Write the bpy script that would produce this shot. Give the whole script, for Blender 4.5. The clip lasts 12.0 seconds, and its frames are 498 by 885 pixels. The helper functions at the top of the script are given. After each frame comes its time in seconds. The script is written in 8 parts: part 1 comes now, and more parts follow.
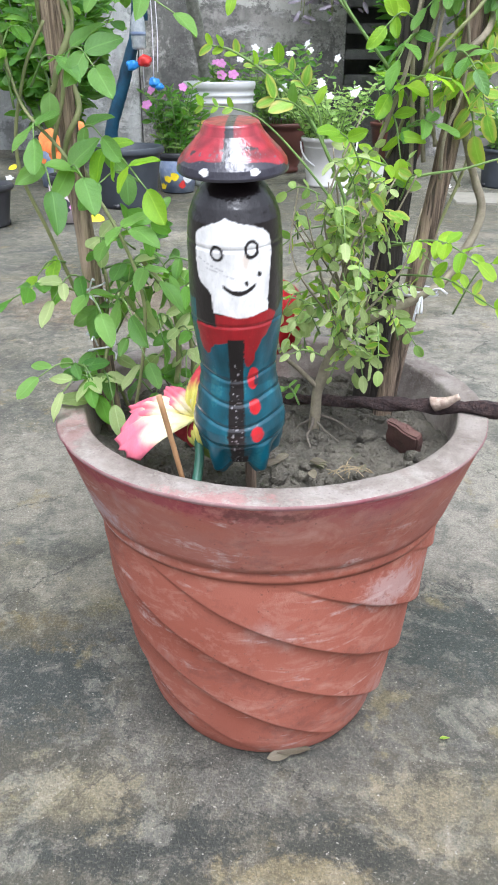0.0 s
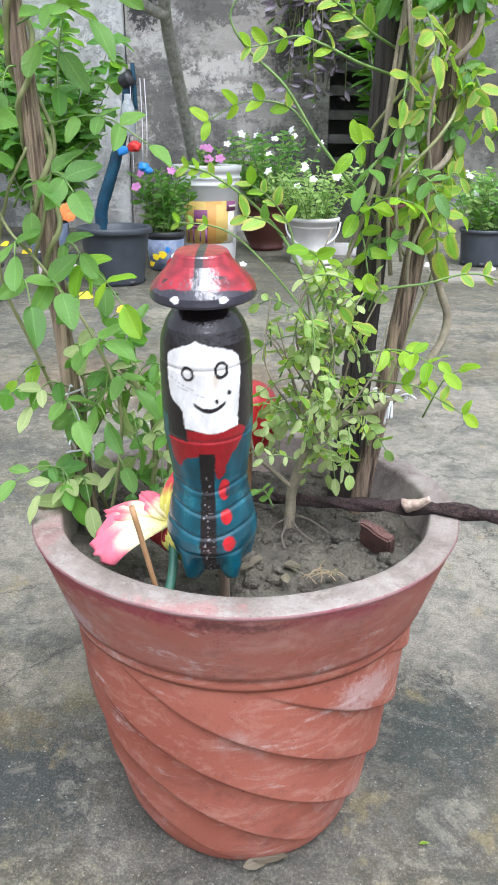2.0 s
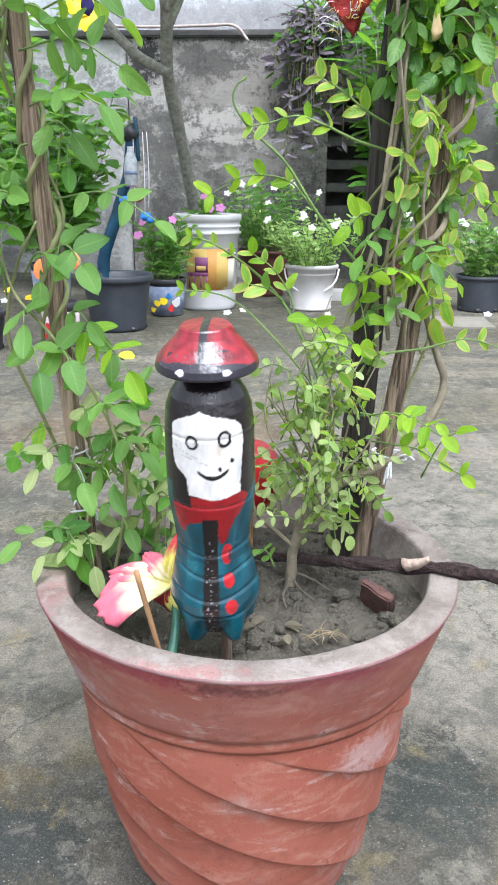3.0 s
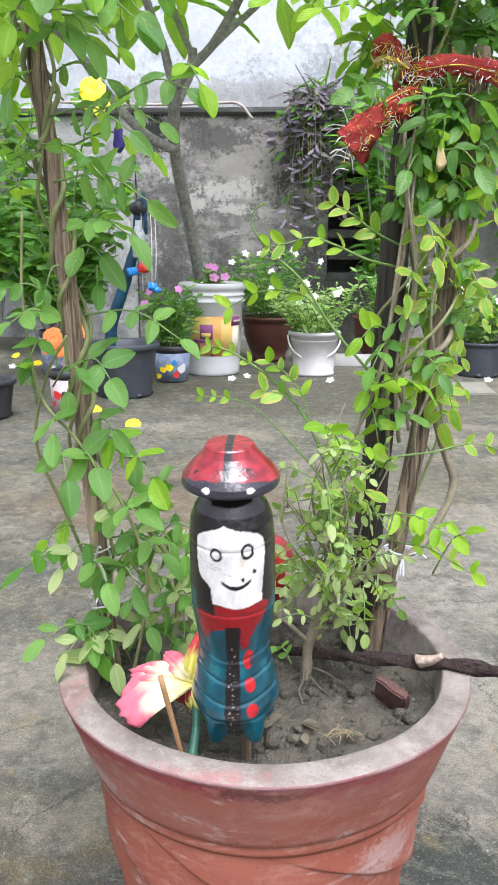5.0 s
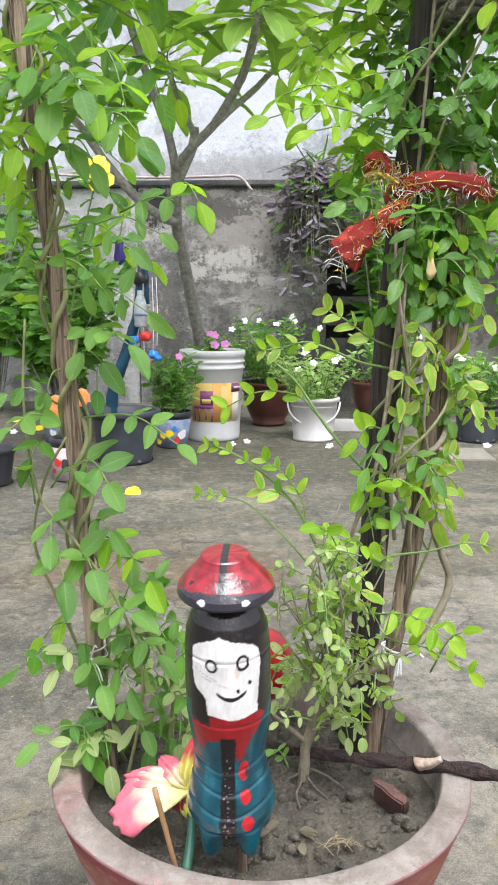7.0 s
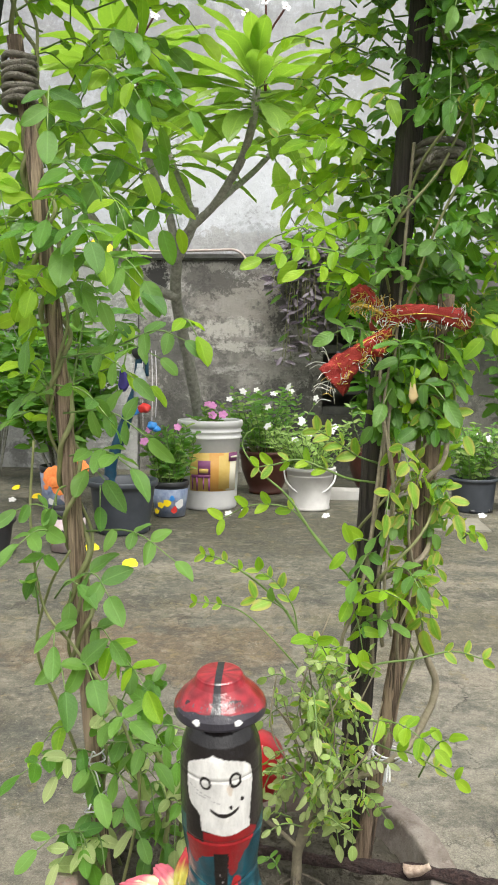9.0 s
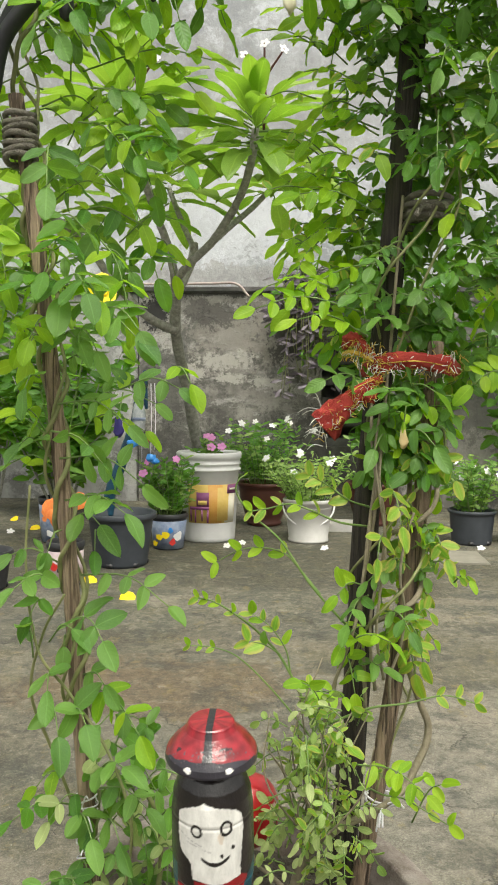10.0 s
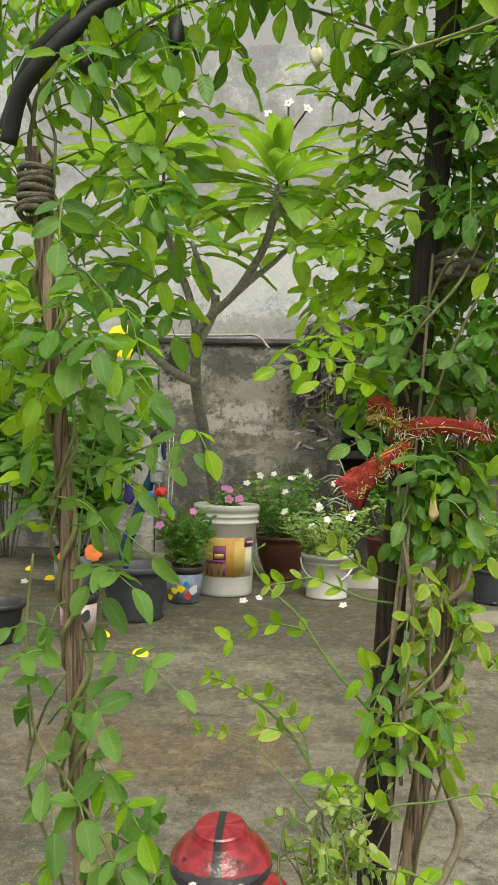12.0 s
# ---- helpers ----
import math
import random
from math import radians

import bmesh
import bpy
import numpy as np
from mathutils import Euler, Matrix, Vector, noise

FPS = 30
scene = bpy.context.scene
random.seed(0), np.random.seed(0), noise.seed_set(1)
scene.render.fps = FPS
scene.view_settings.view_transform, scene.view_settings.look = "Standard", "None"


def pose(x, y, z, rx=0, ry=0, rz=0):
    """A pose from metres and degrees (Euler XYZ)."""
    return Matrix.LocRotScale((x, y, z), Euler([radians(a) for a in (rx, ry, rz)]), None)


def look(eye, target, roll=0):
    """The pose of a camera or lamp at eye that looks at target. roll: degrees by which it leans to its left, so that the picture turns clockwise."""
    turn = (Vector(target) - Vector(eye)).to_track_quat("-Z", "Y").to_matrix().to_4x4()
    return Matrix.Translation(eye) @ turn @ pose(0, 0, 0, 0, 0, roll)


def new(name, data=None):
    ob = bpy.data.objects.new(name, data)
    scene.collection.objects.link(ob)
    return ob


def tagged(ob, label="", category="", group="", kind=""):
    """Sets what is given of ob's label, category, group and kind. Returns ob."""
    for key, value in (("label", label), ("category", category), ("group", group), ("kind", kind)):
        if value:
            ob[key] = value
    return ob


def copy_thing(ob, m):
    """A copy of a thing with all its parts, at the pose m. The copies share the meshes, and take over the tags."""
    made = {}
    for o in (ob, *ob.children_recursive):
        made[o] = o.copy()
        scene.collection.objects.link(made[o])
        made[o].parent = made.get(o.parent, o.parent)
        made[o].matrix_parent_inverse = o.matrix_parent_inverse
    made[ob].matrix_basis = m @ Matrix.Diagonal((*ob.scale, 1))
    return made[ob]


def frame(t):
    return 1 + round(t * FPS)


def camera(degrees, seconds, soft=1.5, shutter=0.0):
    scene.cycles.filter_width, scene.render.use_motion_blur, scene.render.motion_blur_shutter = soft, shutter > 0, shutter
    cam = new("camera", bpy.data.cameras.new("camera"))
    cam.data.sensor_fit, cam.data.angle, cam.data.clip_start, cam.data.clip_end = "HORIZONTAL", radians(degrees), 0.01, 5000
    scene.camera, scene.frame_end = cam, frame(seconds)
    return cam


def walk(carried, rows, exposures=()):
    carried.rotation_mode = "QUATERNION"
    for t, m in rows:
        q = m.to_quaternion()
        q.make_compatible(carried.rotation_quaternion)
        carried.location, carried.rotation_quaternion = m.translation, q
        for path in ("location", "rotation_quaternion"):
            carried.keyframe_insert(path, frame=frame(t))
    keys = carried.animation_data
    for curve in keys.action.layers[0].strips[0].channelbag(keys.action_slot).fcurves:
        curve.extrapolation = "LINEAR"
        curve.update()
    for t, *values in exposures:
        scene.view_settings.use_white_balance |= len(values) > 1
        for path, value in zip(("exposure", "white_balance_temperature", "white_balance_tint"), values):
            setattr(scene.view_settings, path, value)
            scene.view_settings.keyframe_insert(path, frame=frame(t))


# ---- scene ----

# ---------------------------------------------------------------- camera
cam = camera(35.25, 12.0, soft=1.8)
ROWS = [
    (0.0, 0.0305, -0.5217, 0.4797, 5.160, -26.007, -0.185),
    (0.5, 0.0322, -0.5172, 0.4850, 4.476, -24.643, -0.519),
    (1.0, 0.0323, -0.5160, 0.4914, 4.448, -23.750, -0.577),
    (1.5, 0.0341, -0.5165, 0.4978, 4.430, -22.448, -0.600),
    (2.0, 0.0398, -0.5187, 0.5062, 4.380, -21.189, -0.490),
    (2.5, 0.0401, -0.5202, 0.5149, 4.376, -19.563, -0.508),
    (3.0, 0.0386, -0.5237, 0.5231, 4.341, -18.231, -0.445),
    (5.0, 0.0282, -0.5372, 0.5592, 4.436, -14.071, -0.354),
    (5.5, 0.0314, -0.5362, 0.5679, 4.415, -12.657, -0.354),
    (6.0, 0.0312, -0.5375, 0.5741, 4.456, -11.692, -0.304),
    (6.5, 0.0303, -0.5364, 0.5806, 4.439, -10.714, -0.371),
    (7.0, 0.0309, -0.5372, 0.5887, 4.476, -9.773, -0.362),
    (7.5, 0.0356, -0.5446, 0.6048, 4.402, -8.458, -0.407),
    (9.5, 0.0351, -0.5692, 0.6380, 4.321, -4.305, -0.612),
    (10.0, 0.0405, -0.5728, 0.6445, 4.313, -3.201, -0.651),
    (10.5, 0.0523, -0.5760, 0.6511, 4.119, -2.326, -0.602),
    (11.0, 0.0486, -0.5778, 0.6606, 4.152, -0.855, -0.674),
    (11.5, 0.0419, -0.5747, 0.6610, 4.487, 0.054, -0.768),
    (12.0, 0.0373, -0.5369, 0.6557, 5.698, 0.407, -1.525),
]
walk(cam, [(t, pose(x, y, z, 90 + pitch, roll, yaw)) for t, x, y, z, yaw, pitch, roll in ROWS],
     exposures=((0.0, 1.0, 5750, 13), (3.0, 0.98, 5800, 13), (5.5, 0.92, 6000, 14), (7.5, 0.84, 6250, 13), (9.5, 0.6, 6850, 7), (12.0, 0.23, 7500, 2)))

# ---------------------------------------------------------------- light: an overcast day
world = bpy.data.worlds.new("overcast_sky")
scene.world = world
world.use_nodes = True
wn = world.node_tree
sky = wn.nodes.new("ShaderNodeTexSky")
sky.sky_type = "NISHITA"
sky.sun_disc = False
sky.sun_elevation, sky.sun_rotation = radians(64.6), radians(160.2)
sky.air_density, sky.dust_density, sky.ozone_density = 1.0, 6.0, 0.5
cloud = wn.nodes.new("ShaderNodeHueSaturation")
cloud.inputs["Saturation"].default_value = 0.12
wn.links.new(sky.outputs["Color"], cloud.inputs["Color"])
wn.links.new(cloud.outputs["Color"], wn.nodes["Background"].inputs["Color"])
wn.nodes["Background"].inputs["Strength"].default_value = 0.15
sun = new("sun", bpy.data.lights.new("sun", "SUN"))
sun.data.energy, sun.data.angle, sun.data.color = 1.5, radians(42), (1.0, 0.97, 0.92)
sun.matrix_world = look((0.9, -2.5, 5.6), (0, 0, 0))


# ---------------------------------------------------------------- materials
def nodes_of(name):
    m = bpy.data.materials.new(name)
    m.use_nodes = True
    t = m.node_tree
    return m, t, t.nodes["Principled BSDF"]


def put(t, kind, **inputs):
    n = t.nodes.new(kind)
    for k, v in inputs.items():
        n.inputs[k.replace("_", " ")].default_value = v
    return n


def noise_of(t, coord, scale, detail=5.0, rough=0.6, distort=0.0):
    n = put(t, "ShaderNodeTexNoise", Scale=scale, Detail=detail, Roughness=rough, Distortion=distort)
    t.links.new(coord, n.inputs["Vector"])
    return n.outputs["Fac"]


def ramp(t, fac, a, b):
    """0 below a, 1 above b."""
    n = put(t, "ShaderNodeMapRange", From_Min=a, From_Max=b)
    t.links.new(fac, n.inputs["Value"])
    return n.outputs["Result"]


def mix(t, fac, a, b):
    """Mix of two colours, each an output or a tuple."""
    n = t.nodes.new("ShaderNodeMix")
    n.data_type = "RGBA"
    for slot, v in ((0, fac), (6, a), (7, b)):
        if isinstance(v, (tuple, float, int)):
            n.inputs[slot].default_value = (*v, 1) if isinstance(v, tuple) else v
        else:
            t.links.new(v, n.inputs[slot])
    return n.outputs[2]


def math_of(t, op, a, b=0.0):
    n = t.nodes.new("ShaderNodeMath")
    n.operation = op
    for slot, v in ((0, a), (1, b)):
        if isinstance(v, (float, int)):
            n.inputs[slot].default_value = v
        else:
            t.links.new(v, n.inputs[slot])
    return n.outputs[0]


def bump(t, p, height, strength, distance):
    n = put(t, "ShaderNodeBump", Strength=strength, Distance=distance)
    t.links.new(height, n.inputs["Height"])
    t.links.new(n.outputs["Normal"], p.inputs["Normal"])


def coords(t):
    return t.nodes.new("ShaderNodeTexCoord").outputs["Object"]


def stretched(t, coord, s):
    n = t.nodes.new("ShaderNodeMapping")
    n.inputs["Scale"].default_value = s
    t.links.new(coord, n.inputs["Vector"])
    return n.outputs["Vector"]


def plain(name, c1, c2, scale=40.0, rough=0.6, fine=400.0, relief=0.2, depth=0.001, metal=0.0, coat=0.0):
    """Two tones mixed at a coarse and a fine scale, with fine relief."""
    m, t, p = nodes_of(name)
    c = coords(t)
    big, small = noise_of(t, c, scale), noise_of(t, c, fine, 3.0)
    f = math_of(t, "ADD", math_of(t, "MULTIPLY", ramp(t, big, 0.3, 0.7), 0.75), math_of(t, "MULTIPLY", small, 0.25))
    t.links.new(mix(t, f, c1, c2), p.inputs["Base Color"])
    p.inputs["Metallic"].default_value, p.inputs["Coat Weight"].default_value = metal, coat
    t.links.new(math_of(t, "ADD", math_of(t, "MULTIPLY", big, 0.2), rough - 0.1), p.inputs["Roughness"])
    bump(t, p, math_of(t, "ADD", big, small), relief, depth)
    return m


def leaf_material(name, c1, c2, edge=None, see=0.5, dry=None, rough=0.42):
    """A thin leaf: lit from both sides, pale midrib and side veins; edge: a yellowed margin; dry: brown blotches."""
    m, t, p = nodes_of(name)
    uv = t.nodes.new("ShaderNodeTexCoord").outputs["UV"]
    sep = t.nodes.new("ShaderNodeSeparateXYZ")
    t.links.new(uv, sep.inputs[0])
    u, v = sep.outputs[0], sep.outputs[1]
    side = math_of(t, "ABSOLUTE", math_of(t, "SUBTRACT", v, 0.5))
    rnd = math_of(t, "FRACT", math_of(t, "ADD", t.nodes.new("ShaderNodeObjectInfo").outputs["Random"],
                                      t.nodes.new("ShaderNodeNewGeometry").outputs["Random Per Island"]))
    col = mix(t, rnd, c1, c2)
    blot = noise_of(t, coords(t), 90.0, 4.0)
    col = mix(t, math_of(t, "MULTIPLY", ramp(t, blot, 0.45, 0.75), 0.45), col, tuple(min(1, 1.5 * x + 0.01) for x in c2))
    if edge:
        rim = ramp(t, math_of(t, "ADD", side, math_of(t, "MULTIPLY", math_of(t, "SUBTRACT", blot, 0.5), 0.5)), 0.22, 0.42)
        col = mix(t, rim, col, edge)
    if dry:
        col = mix(t, ramp(t, noise_of(t, coords(t), 160.0, 4.0), 0.62, 0.7), col, dry)
    vein = math_of(t, "SINE", math_of(t, "MULTIPLY", math_of(t, "SUBTRACT", u, math_of(t, "MULTIPLY", side, 0.55)), 44.0))
    rib = math_of(t, "SUBTRACT", 1.0, ramp(t, side, 0.0, 0.05))
    lines = math_of(t, "MAXIMUM", rib, math_of(t, "MULTIPLY", ramp(t, vein, 0.8, 1.0), 0.13))
    col = mix(t, math_of(t, "MULTIPLY", lines, 0.38), col, tuple(min(1, 1.7 * x + 0.03) for x in c2))
    t.links.new(col, p.inputs["Base Color"])
    p.inputs["Roughness"].default_value = rough
    p.inputs["Specular IOR Level"].default_value = 0.55
    bump(t, p, math_of(t, "ADD", math_of(t, "MULTIPLY", vein, -0.22), blot), 0.4, 0.0009)
    tr = t.nodes.new("ShaderNodeBsdfTranslucent")
    t.links.new(mix(t, 0.5, col, (0.36, 0.68, 0.02)), tr.inputs["Color"])
    ms = t.nodes.new("ShaderNodeMixShader")
    ms.inputs[0].default_value = see
    t.links.new(p.outputs[0], ms.inputs[1])
    t.links.new(tr.outputs[0], ms.inputs[2])
    t.links.new(ms.outputs[0], t.nodes["Material Output"].inputs["Surface"])
    return m


def stain(t, col, a, b, swing, cx, cy, rx, ry, colour, amount, inner=0.5, outer=1.1):
    """A ragged oval patch of colour about (cx, cy) over the colour col."""
    dx = math_of(t, "MULTIPLY", math_of(t, "SUBTRACT", a, cx), 1 / rx)
    dy = math_of(t, "MULTIPLY", math_of(t, "SUBTRACT", b, cy), 1 / ry)
    d = math_of(t, "SQRT", math_of(t, "ADD", math_of(t, "MULTIPLY", dx, dx), math_of(t, "MULTIPLY", dy, dy)))
    mask = math_of(t, "SUBTRACT", 1.0, ramp(t, math_of(t, "ADD", d, swing), inner, outer))
    return mix(t, math_of(t, "MULTIPLY", mask, amount), col, colour)


def painted(name, rough=0.34, coat=0.65):
    """Brushed paint whose colours are carried by the mesh."""
    m, t, p = nodes_of(name)
    a = t.nodes.new("ShaderNodeVertexColor")
    a.layer_name = "paint"
    c = coords(t)
    streak = noise_of(t, stretched(t, c, (1, 1, 0.35)), 160.0, 4.0)
    hsv = t.nodes.new("ShaderNodeHueSaturation")
    t.links.new(a.outputs["Color"], hsv.inputs["Color"])
    t.links.new(math_of(t, "ADD", math_of(t, "MULTIPLY", streak, 0.9), 0.54), hsv.inputs["Value"])
    t.links.new(hsv.outputs["Color"], p.inputs["Base Color"])
    t.links.new(math_of(t, "ADD", math_of(t, "MULTIPLY", streak, 0.16), rough - 0.08), p.inputs["Roughness"])
    p.inputs["Coat Weight"].default_value = coat
    p.inputs["Coat Roughness"].default_value = 0.06
    p.inputs["Coat IOR"].default_value = 1.75
    p.inputs["Specular IOR Level"].default_value = 0.2
    bump(t, p, noise_of(t, c, 260.0, 3.0), 0.25, 0.0008)
    ripple = put(t, "ShaderNodeBump", Strength=0.45, Distance=0.0018)
    t.links.new(math_of(t, "ADD", streak, noise_of(t, c, 90.0, 3.0)), ripple.inputs["Height"])
    t.links.new(ripple.outputs["Normal"], p.inputs["Coat Normal"])
    return m


def concrete_ground():
    m, t, p = nodes_of("weathered_concrete")
    c = coords(t)
    big, mid = noise_of(t, c, 1.7, 6.0, 0.62, 0.4), noise_of(t, c, 7.0, 6.0, 0.7, 0.6)
    fine, grit = noise_of(t, c, 60.0, 5.0, 0.7), noise_of(t, c, 450.0, 3.0)
    col = mix(t, ramp(t, mid, 0.36, 0.64), (0.08, 0.08, 0.062), (0.3, 0.29, 0.245))
    damp = ramp(t, math_of(t, "ADD", math_of(t, "MULTIPLY", big, 0.8), math_of(t, "MULTIPLY", mid, 0.2)), 0.43, 0.55)
    col = mix(t, math_of(t, "MULTIPLY", damp, 0.82), col, (0.065, 0.08, 0.075))
    moss = ramp(t, noise_of(t, stretched(t, c, (1.0, 1.3, 1.0)), 4.3, 5.0, 0.65), 0.54, 0.68)
    col = mix(t, math_of(t, "MULTIPLY", moss, 0.6), col, (0.17, 0.15, 0.05))
    chalk = ramp(t, math_of(t, "ADD", math_of(t, "MULTIPLY", fine, 0.5), math_of(t, "MULTIPLY", noise_of(t, c, 8.0, 6.0, 0.75), 0.6)), 0.55, 0.66)
    col = mix(t, math_of(t, "MULTIPLY", chalk, 0.6), col, (0.36, 0.345, 0.29))
    sep = t.nodes.new("ShaderNodeSeparateXYZ")
    t.links.new(c, sep.inputs[0])
    swing = math_of(t, "MULTIPLY", math_of(t, "SUBTRACT", noise_of(t, c, 3.5, 5.0, 0.65), 0.5), 1.3)
    dx = math_of(t, "MULTIPLY", math_of(t, "SUBTRACT", sep.outputs[0], 0.65), 0.9)
    dy = math_of(t, "SUBTRACT", sep.outputs[1], 0.6)
    far = math_of(t, "SQRT", math_of(t, "ADD", math_of(t, "MULTIPLY", dx, dx), math_of(t, "MULTIPLY", dy, dy)))
    worn = math_of(t, "SUBTRACT", 1.0, ramp(t, math_of(t, "ADD", far, swing), 0.4, 0.95))
    col = mix(t, math_of(t, "MULTIPLY", worn, 0.7), col, mix(t, ramp(t, mid, 0.35, 0.6), (0.3, 0.29, 0.25), (0.5, 0.49, 0.45)))
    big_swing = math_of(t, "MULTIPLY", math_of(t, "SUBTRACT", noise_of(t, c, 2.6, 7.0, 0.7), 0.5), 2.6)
    # large ragged ovals tone the concrete darker, the first centred before the pot
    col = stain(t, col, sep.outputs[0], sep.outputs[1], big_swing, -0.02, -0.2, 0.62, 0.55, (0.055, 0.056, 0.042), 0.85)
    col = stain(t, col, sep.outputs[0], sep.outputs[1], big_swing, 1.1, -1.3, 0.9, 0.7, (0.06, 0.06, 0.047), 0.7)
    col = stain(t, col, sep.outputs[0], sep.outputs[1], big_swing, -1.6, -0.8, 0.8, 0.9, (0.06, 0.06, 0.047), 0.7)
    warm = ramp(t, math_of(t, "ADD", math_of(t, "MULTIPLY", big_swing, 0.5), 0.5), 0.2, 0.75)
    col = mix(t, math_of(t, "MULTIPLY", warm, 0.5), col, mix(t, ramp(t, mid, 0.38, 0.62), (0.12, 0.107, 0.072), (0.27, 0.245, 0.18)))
    rag = math_of(t, "MULTIPLY", math_of(t, "SUBTRACT", math_of(t, "ADD", math_of(t, "MULTIPLY", noise_of(t, c, 20.0, 7.0, 0.78, 0.5), 0.6), math_of(t, "MULTIPLY", noise_of(t, c, 85.0, 6.0, 0.8), 0.4)), 0.5), 6.0)
    wide = math_of(t, "MULTIPLY", math_of(t, "SUBTRACT", mid, 0.5), 3.0)
    # patches; those at the pot's foot, right and front carry its shade in colour
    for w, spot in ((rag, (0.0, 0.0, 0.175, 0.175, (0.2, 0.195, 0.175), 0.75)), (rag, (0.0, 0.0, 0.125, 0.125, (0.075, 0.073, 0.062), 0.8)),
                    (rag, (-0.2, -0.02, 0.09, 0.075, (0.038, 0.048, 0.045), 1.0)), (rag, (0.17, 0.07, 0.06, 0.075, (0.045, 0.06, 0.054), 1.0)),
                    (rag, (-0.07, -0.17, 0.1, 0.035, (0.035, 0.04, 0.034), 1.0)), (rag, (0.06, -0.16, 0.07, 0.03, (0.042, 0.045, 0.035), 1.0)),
                    (rag, (-0.225, 0.04, 0.05, 0.03, (0.2, 0.15, 0.05), 0.6)), (rag, (-0.17, 0.085, 0.03, 0.025, (0.26, 0.22, 0.09), 0.7)),
                    (rag, (-0.14, -0.135, 0.06, 0.035, (0.27, 0.24, 0.15), 0.7)), (rag, (0.15, -0.125, 0.08, 0.04, (0.29, 0.255, 0.165), 0.75)), (rag, (0.03, -0.19, 0.06, 0.02, (0.28, 0.235, 0.13), 0.75)),
                    (rag, (-0.2, 0.12, 0.07, 0.05, (0.34, 0.32, 0.26), 0.6)), (wide, (0.24, 0.3, 0.14, 0.16, (0.4, 0.375, 0.33), 0.6)),
                    (wide, (-0.28, 1.13, 0.4, 0.22, (0.2, 0.135, 0.075), 0.6)), (wide, (0.37, 1.3, 0.35, 0.2, (0.15, 0.14, 0.09), 0.6)),
                    (rag, (-0.39, 1.85, 0.13, 0.1, (0.4, 0.38, 0.32), 0.6)), (rag, (-0.1, 1.78, 0.12, 0.07, (0.4, 0.38, 0.3), 0.5)), (rag, (0.6, 1.75, 0.2, 0.06, (0.4, 0.37, 0.3), 0.5)),
                    (wide, (-0.33, 0.3, 0.22, 0.17, (0.36, 0.34, 0.285), 0.6)), (rag, (0.5, 1.95, 0.35, 0.05, (0.34, 0.31, 0.25), 0.6)), (rag, (-0.1, 1.45, 0.3, 0.06, (0.3, 0.27, 0.21), 0.6)),
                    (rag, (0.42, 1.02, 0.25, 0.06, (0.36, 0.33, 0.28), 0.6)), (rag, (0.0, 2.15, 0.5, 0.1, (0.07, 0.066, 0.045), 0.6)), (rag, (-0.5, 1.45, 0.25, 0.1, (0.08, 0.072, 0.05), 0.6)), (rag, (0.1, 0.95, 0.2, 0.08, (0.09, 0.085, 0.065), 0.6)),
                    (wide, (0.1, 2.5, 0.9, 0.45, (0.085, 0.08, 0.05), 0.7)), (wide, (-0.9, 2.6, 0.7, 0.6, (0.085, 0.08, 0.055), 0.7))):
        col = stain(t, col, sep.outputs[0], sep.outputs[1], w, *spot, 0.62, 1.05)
    col = mix(t, math_of(t, "MULTIPLY", ramp(t, grit, 0.35, 0.6), 0.6), col, mix(t, 0.6, col, (0.03, 0.03, 0.028)))
    col = mix(t, math_of(t, "MULTIPLY", ramp(t, noise_of(t, c, 240.0, 2.0), 0.66, 0.72), 0.6), col, (0.55, 0.54, 0.5))
    shade = noise_of(t, c, 9.0, 8.0, 0.68, 0.3)
    col = mix(t, math_of(t, "MULTIPLY", ramp(t, shade, 0.51, 0.6), 0.7), col, mix(t, 0.75, col, (0.045, 0.055, 0.052)))
    crust = noise_of(t, c, 17.0, 9.0, 0.72, 0.5)
    col = mix(t, math_of(t, "MULTIPLY", ramp(t, crust, 0.56, 0.6), 0.42), col, mix(t, 0.65, col, (0.38, 0.37, 0.32)))
    lichen = noise_of(t, stretched(t, c, (1.2, 1.0, 1.0)), 12.0, 8.0, 0.7)
    col = mix(t, math_of(t, "MULTIPLY", ramp(t, lichen, 0.59, 0.64), 0.5), col, mix(t, 0.7, col, (0.3, 0.24, 0.09)))
    mottle = noise_of(t, c, 42.0, 8.0, 0.8, 0.4)
    col = mix(t, math_of(t, "MULTIPLY", ramp(t, mottle, 0.5, 0.6), 0.6), col, mix(t, 0.6, col, (0.025, 0.028, 0.022)))
    col = mix(t, math_of(t, "MULTIPLY", math_of(t, "SUBTRACT", 1.0, ramp(t, mottle, 0.38, 0.47)), 0.4), col, mix(t, 0.5, col, (0.5, 0.46, 0.38)))
    sand = noise_of(t, c, 400.0, 3.0, 0.7)
    col = mix(t, math_of(t, "MULTIPLY", ramp(t, sand, 0.5, 0.6), 0.3), col, mix(t, 0.6, col, (0.015, 0.016, 0.013)))
    col = mix(t, math_of(t, "MULTIPLY", math_of(t, "SUBTRACT", 1.0, ramp(t, sand, 0.36, 0.45)), 0.25), col, mix(t, 0.5, col, (0.62, 0.58, 0.48)))
    pepper = noise_of(t, c, 130.0, 6.0, 0.85)
    col = mix(t, math_of(t, "MULTIPLY", ramp(t, pepper, 0.48, 0.62), 0.34), col, mix(t, 0.6, col, (0.02, 0.021, 0.018)))
    col = mix(t, math_of(t, "MULTIPLY", ramp(t, noise_of(t, c, 95.0, 6.0, 0.85), 0.56, 0.68), 0.3), col, mix(t, 0.5, col, (0.62, 0.59, 0.52)))
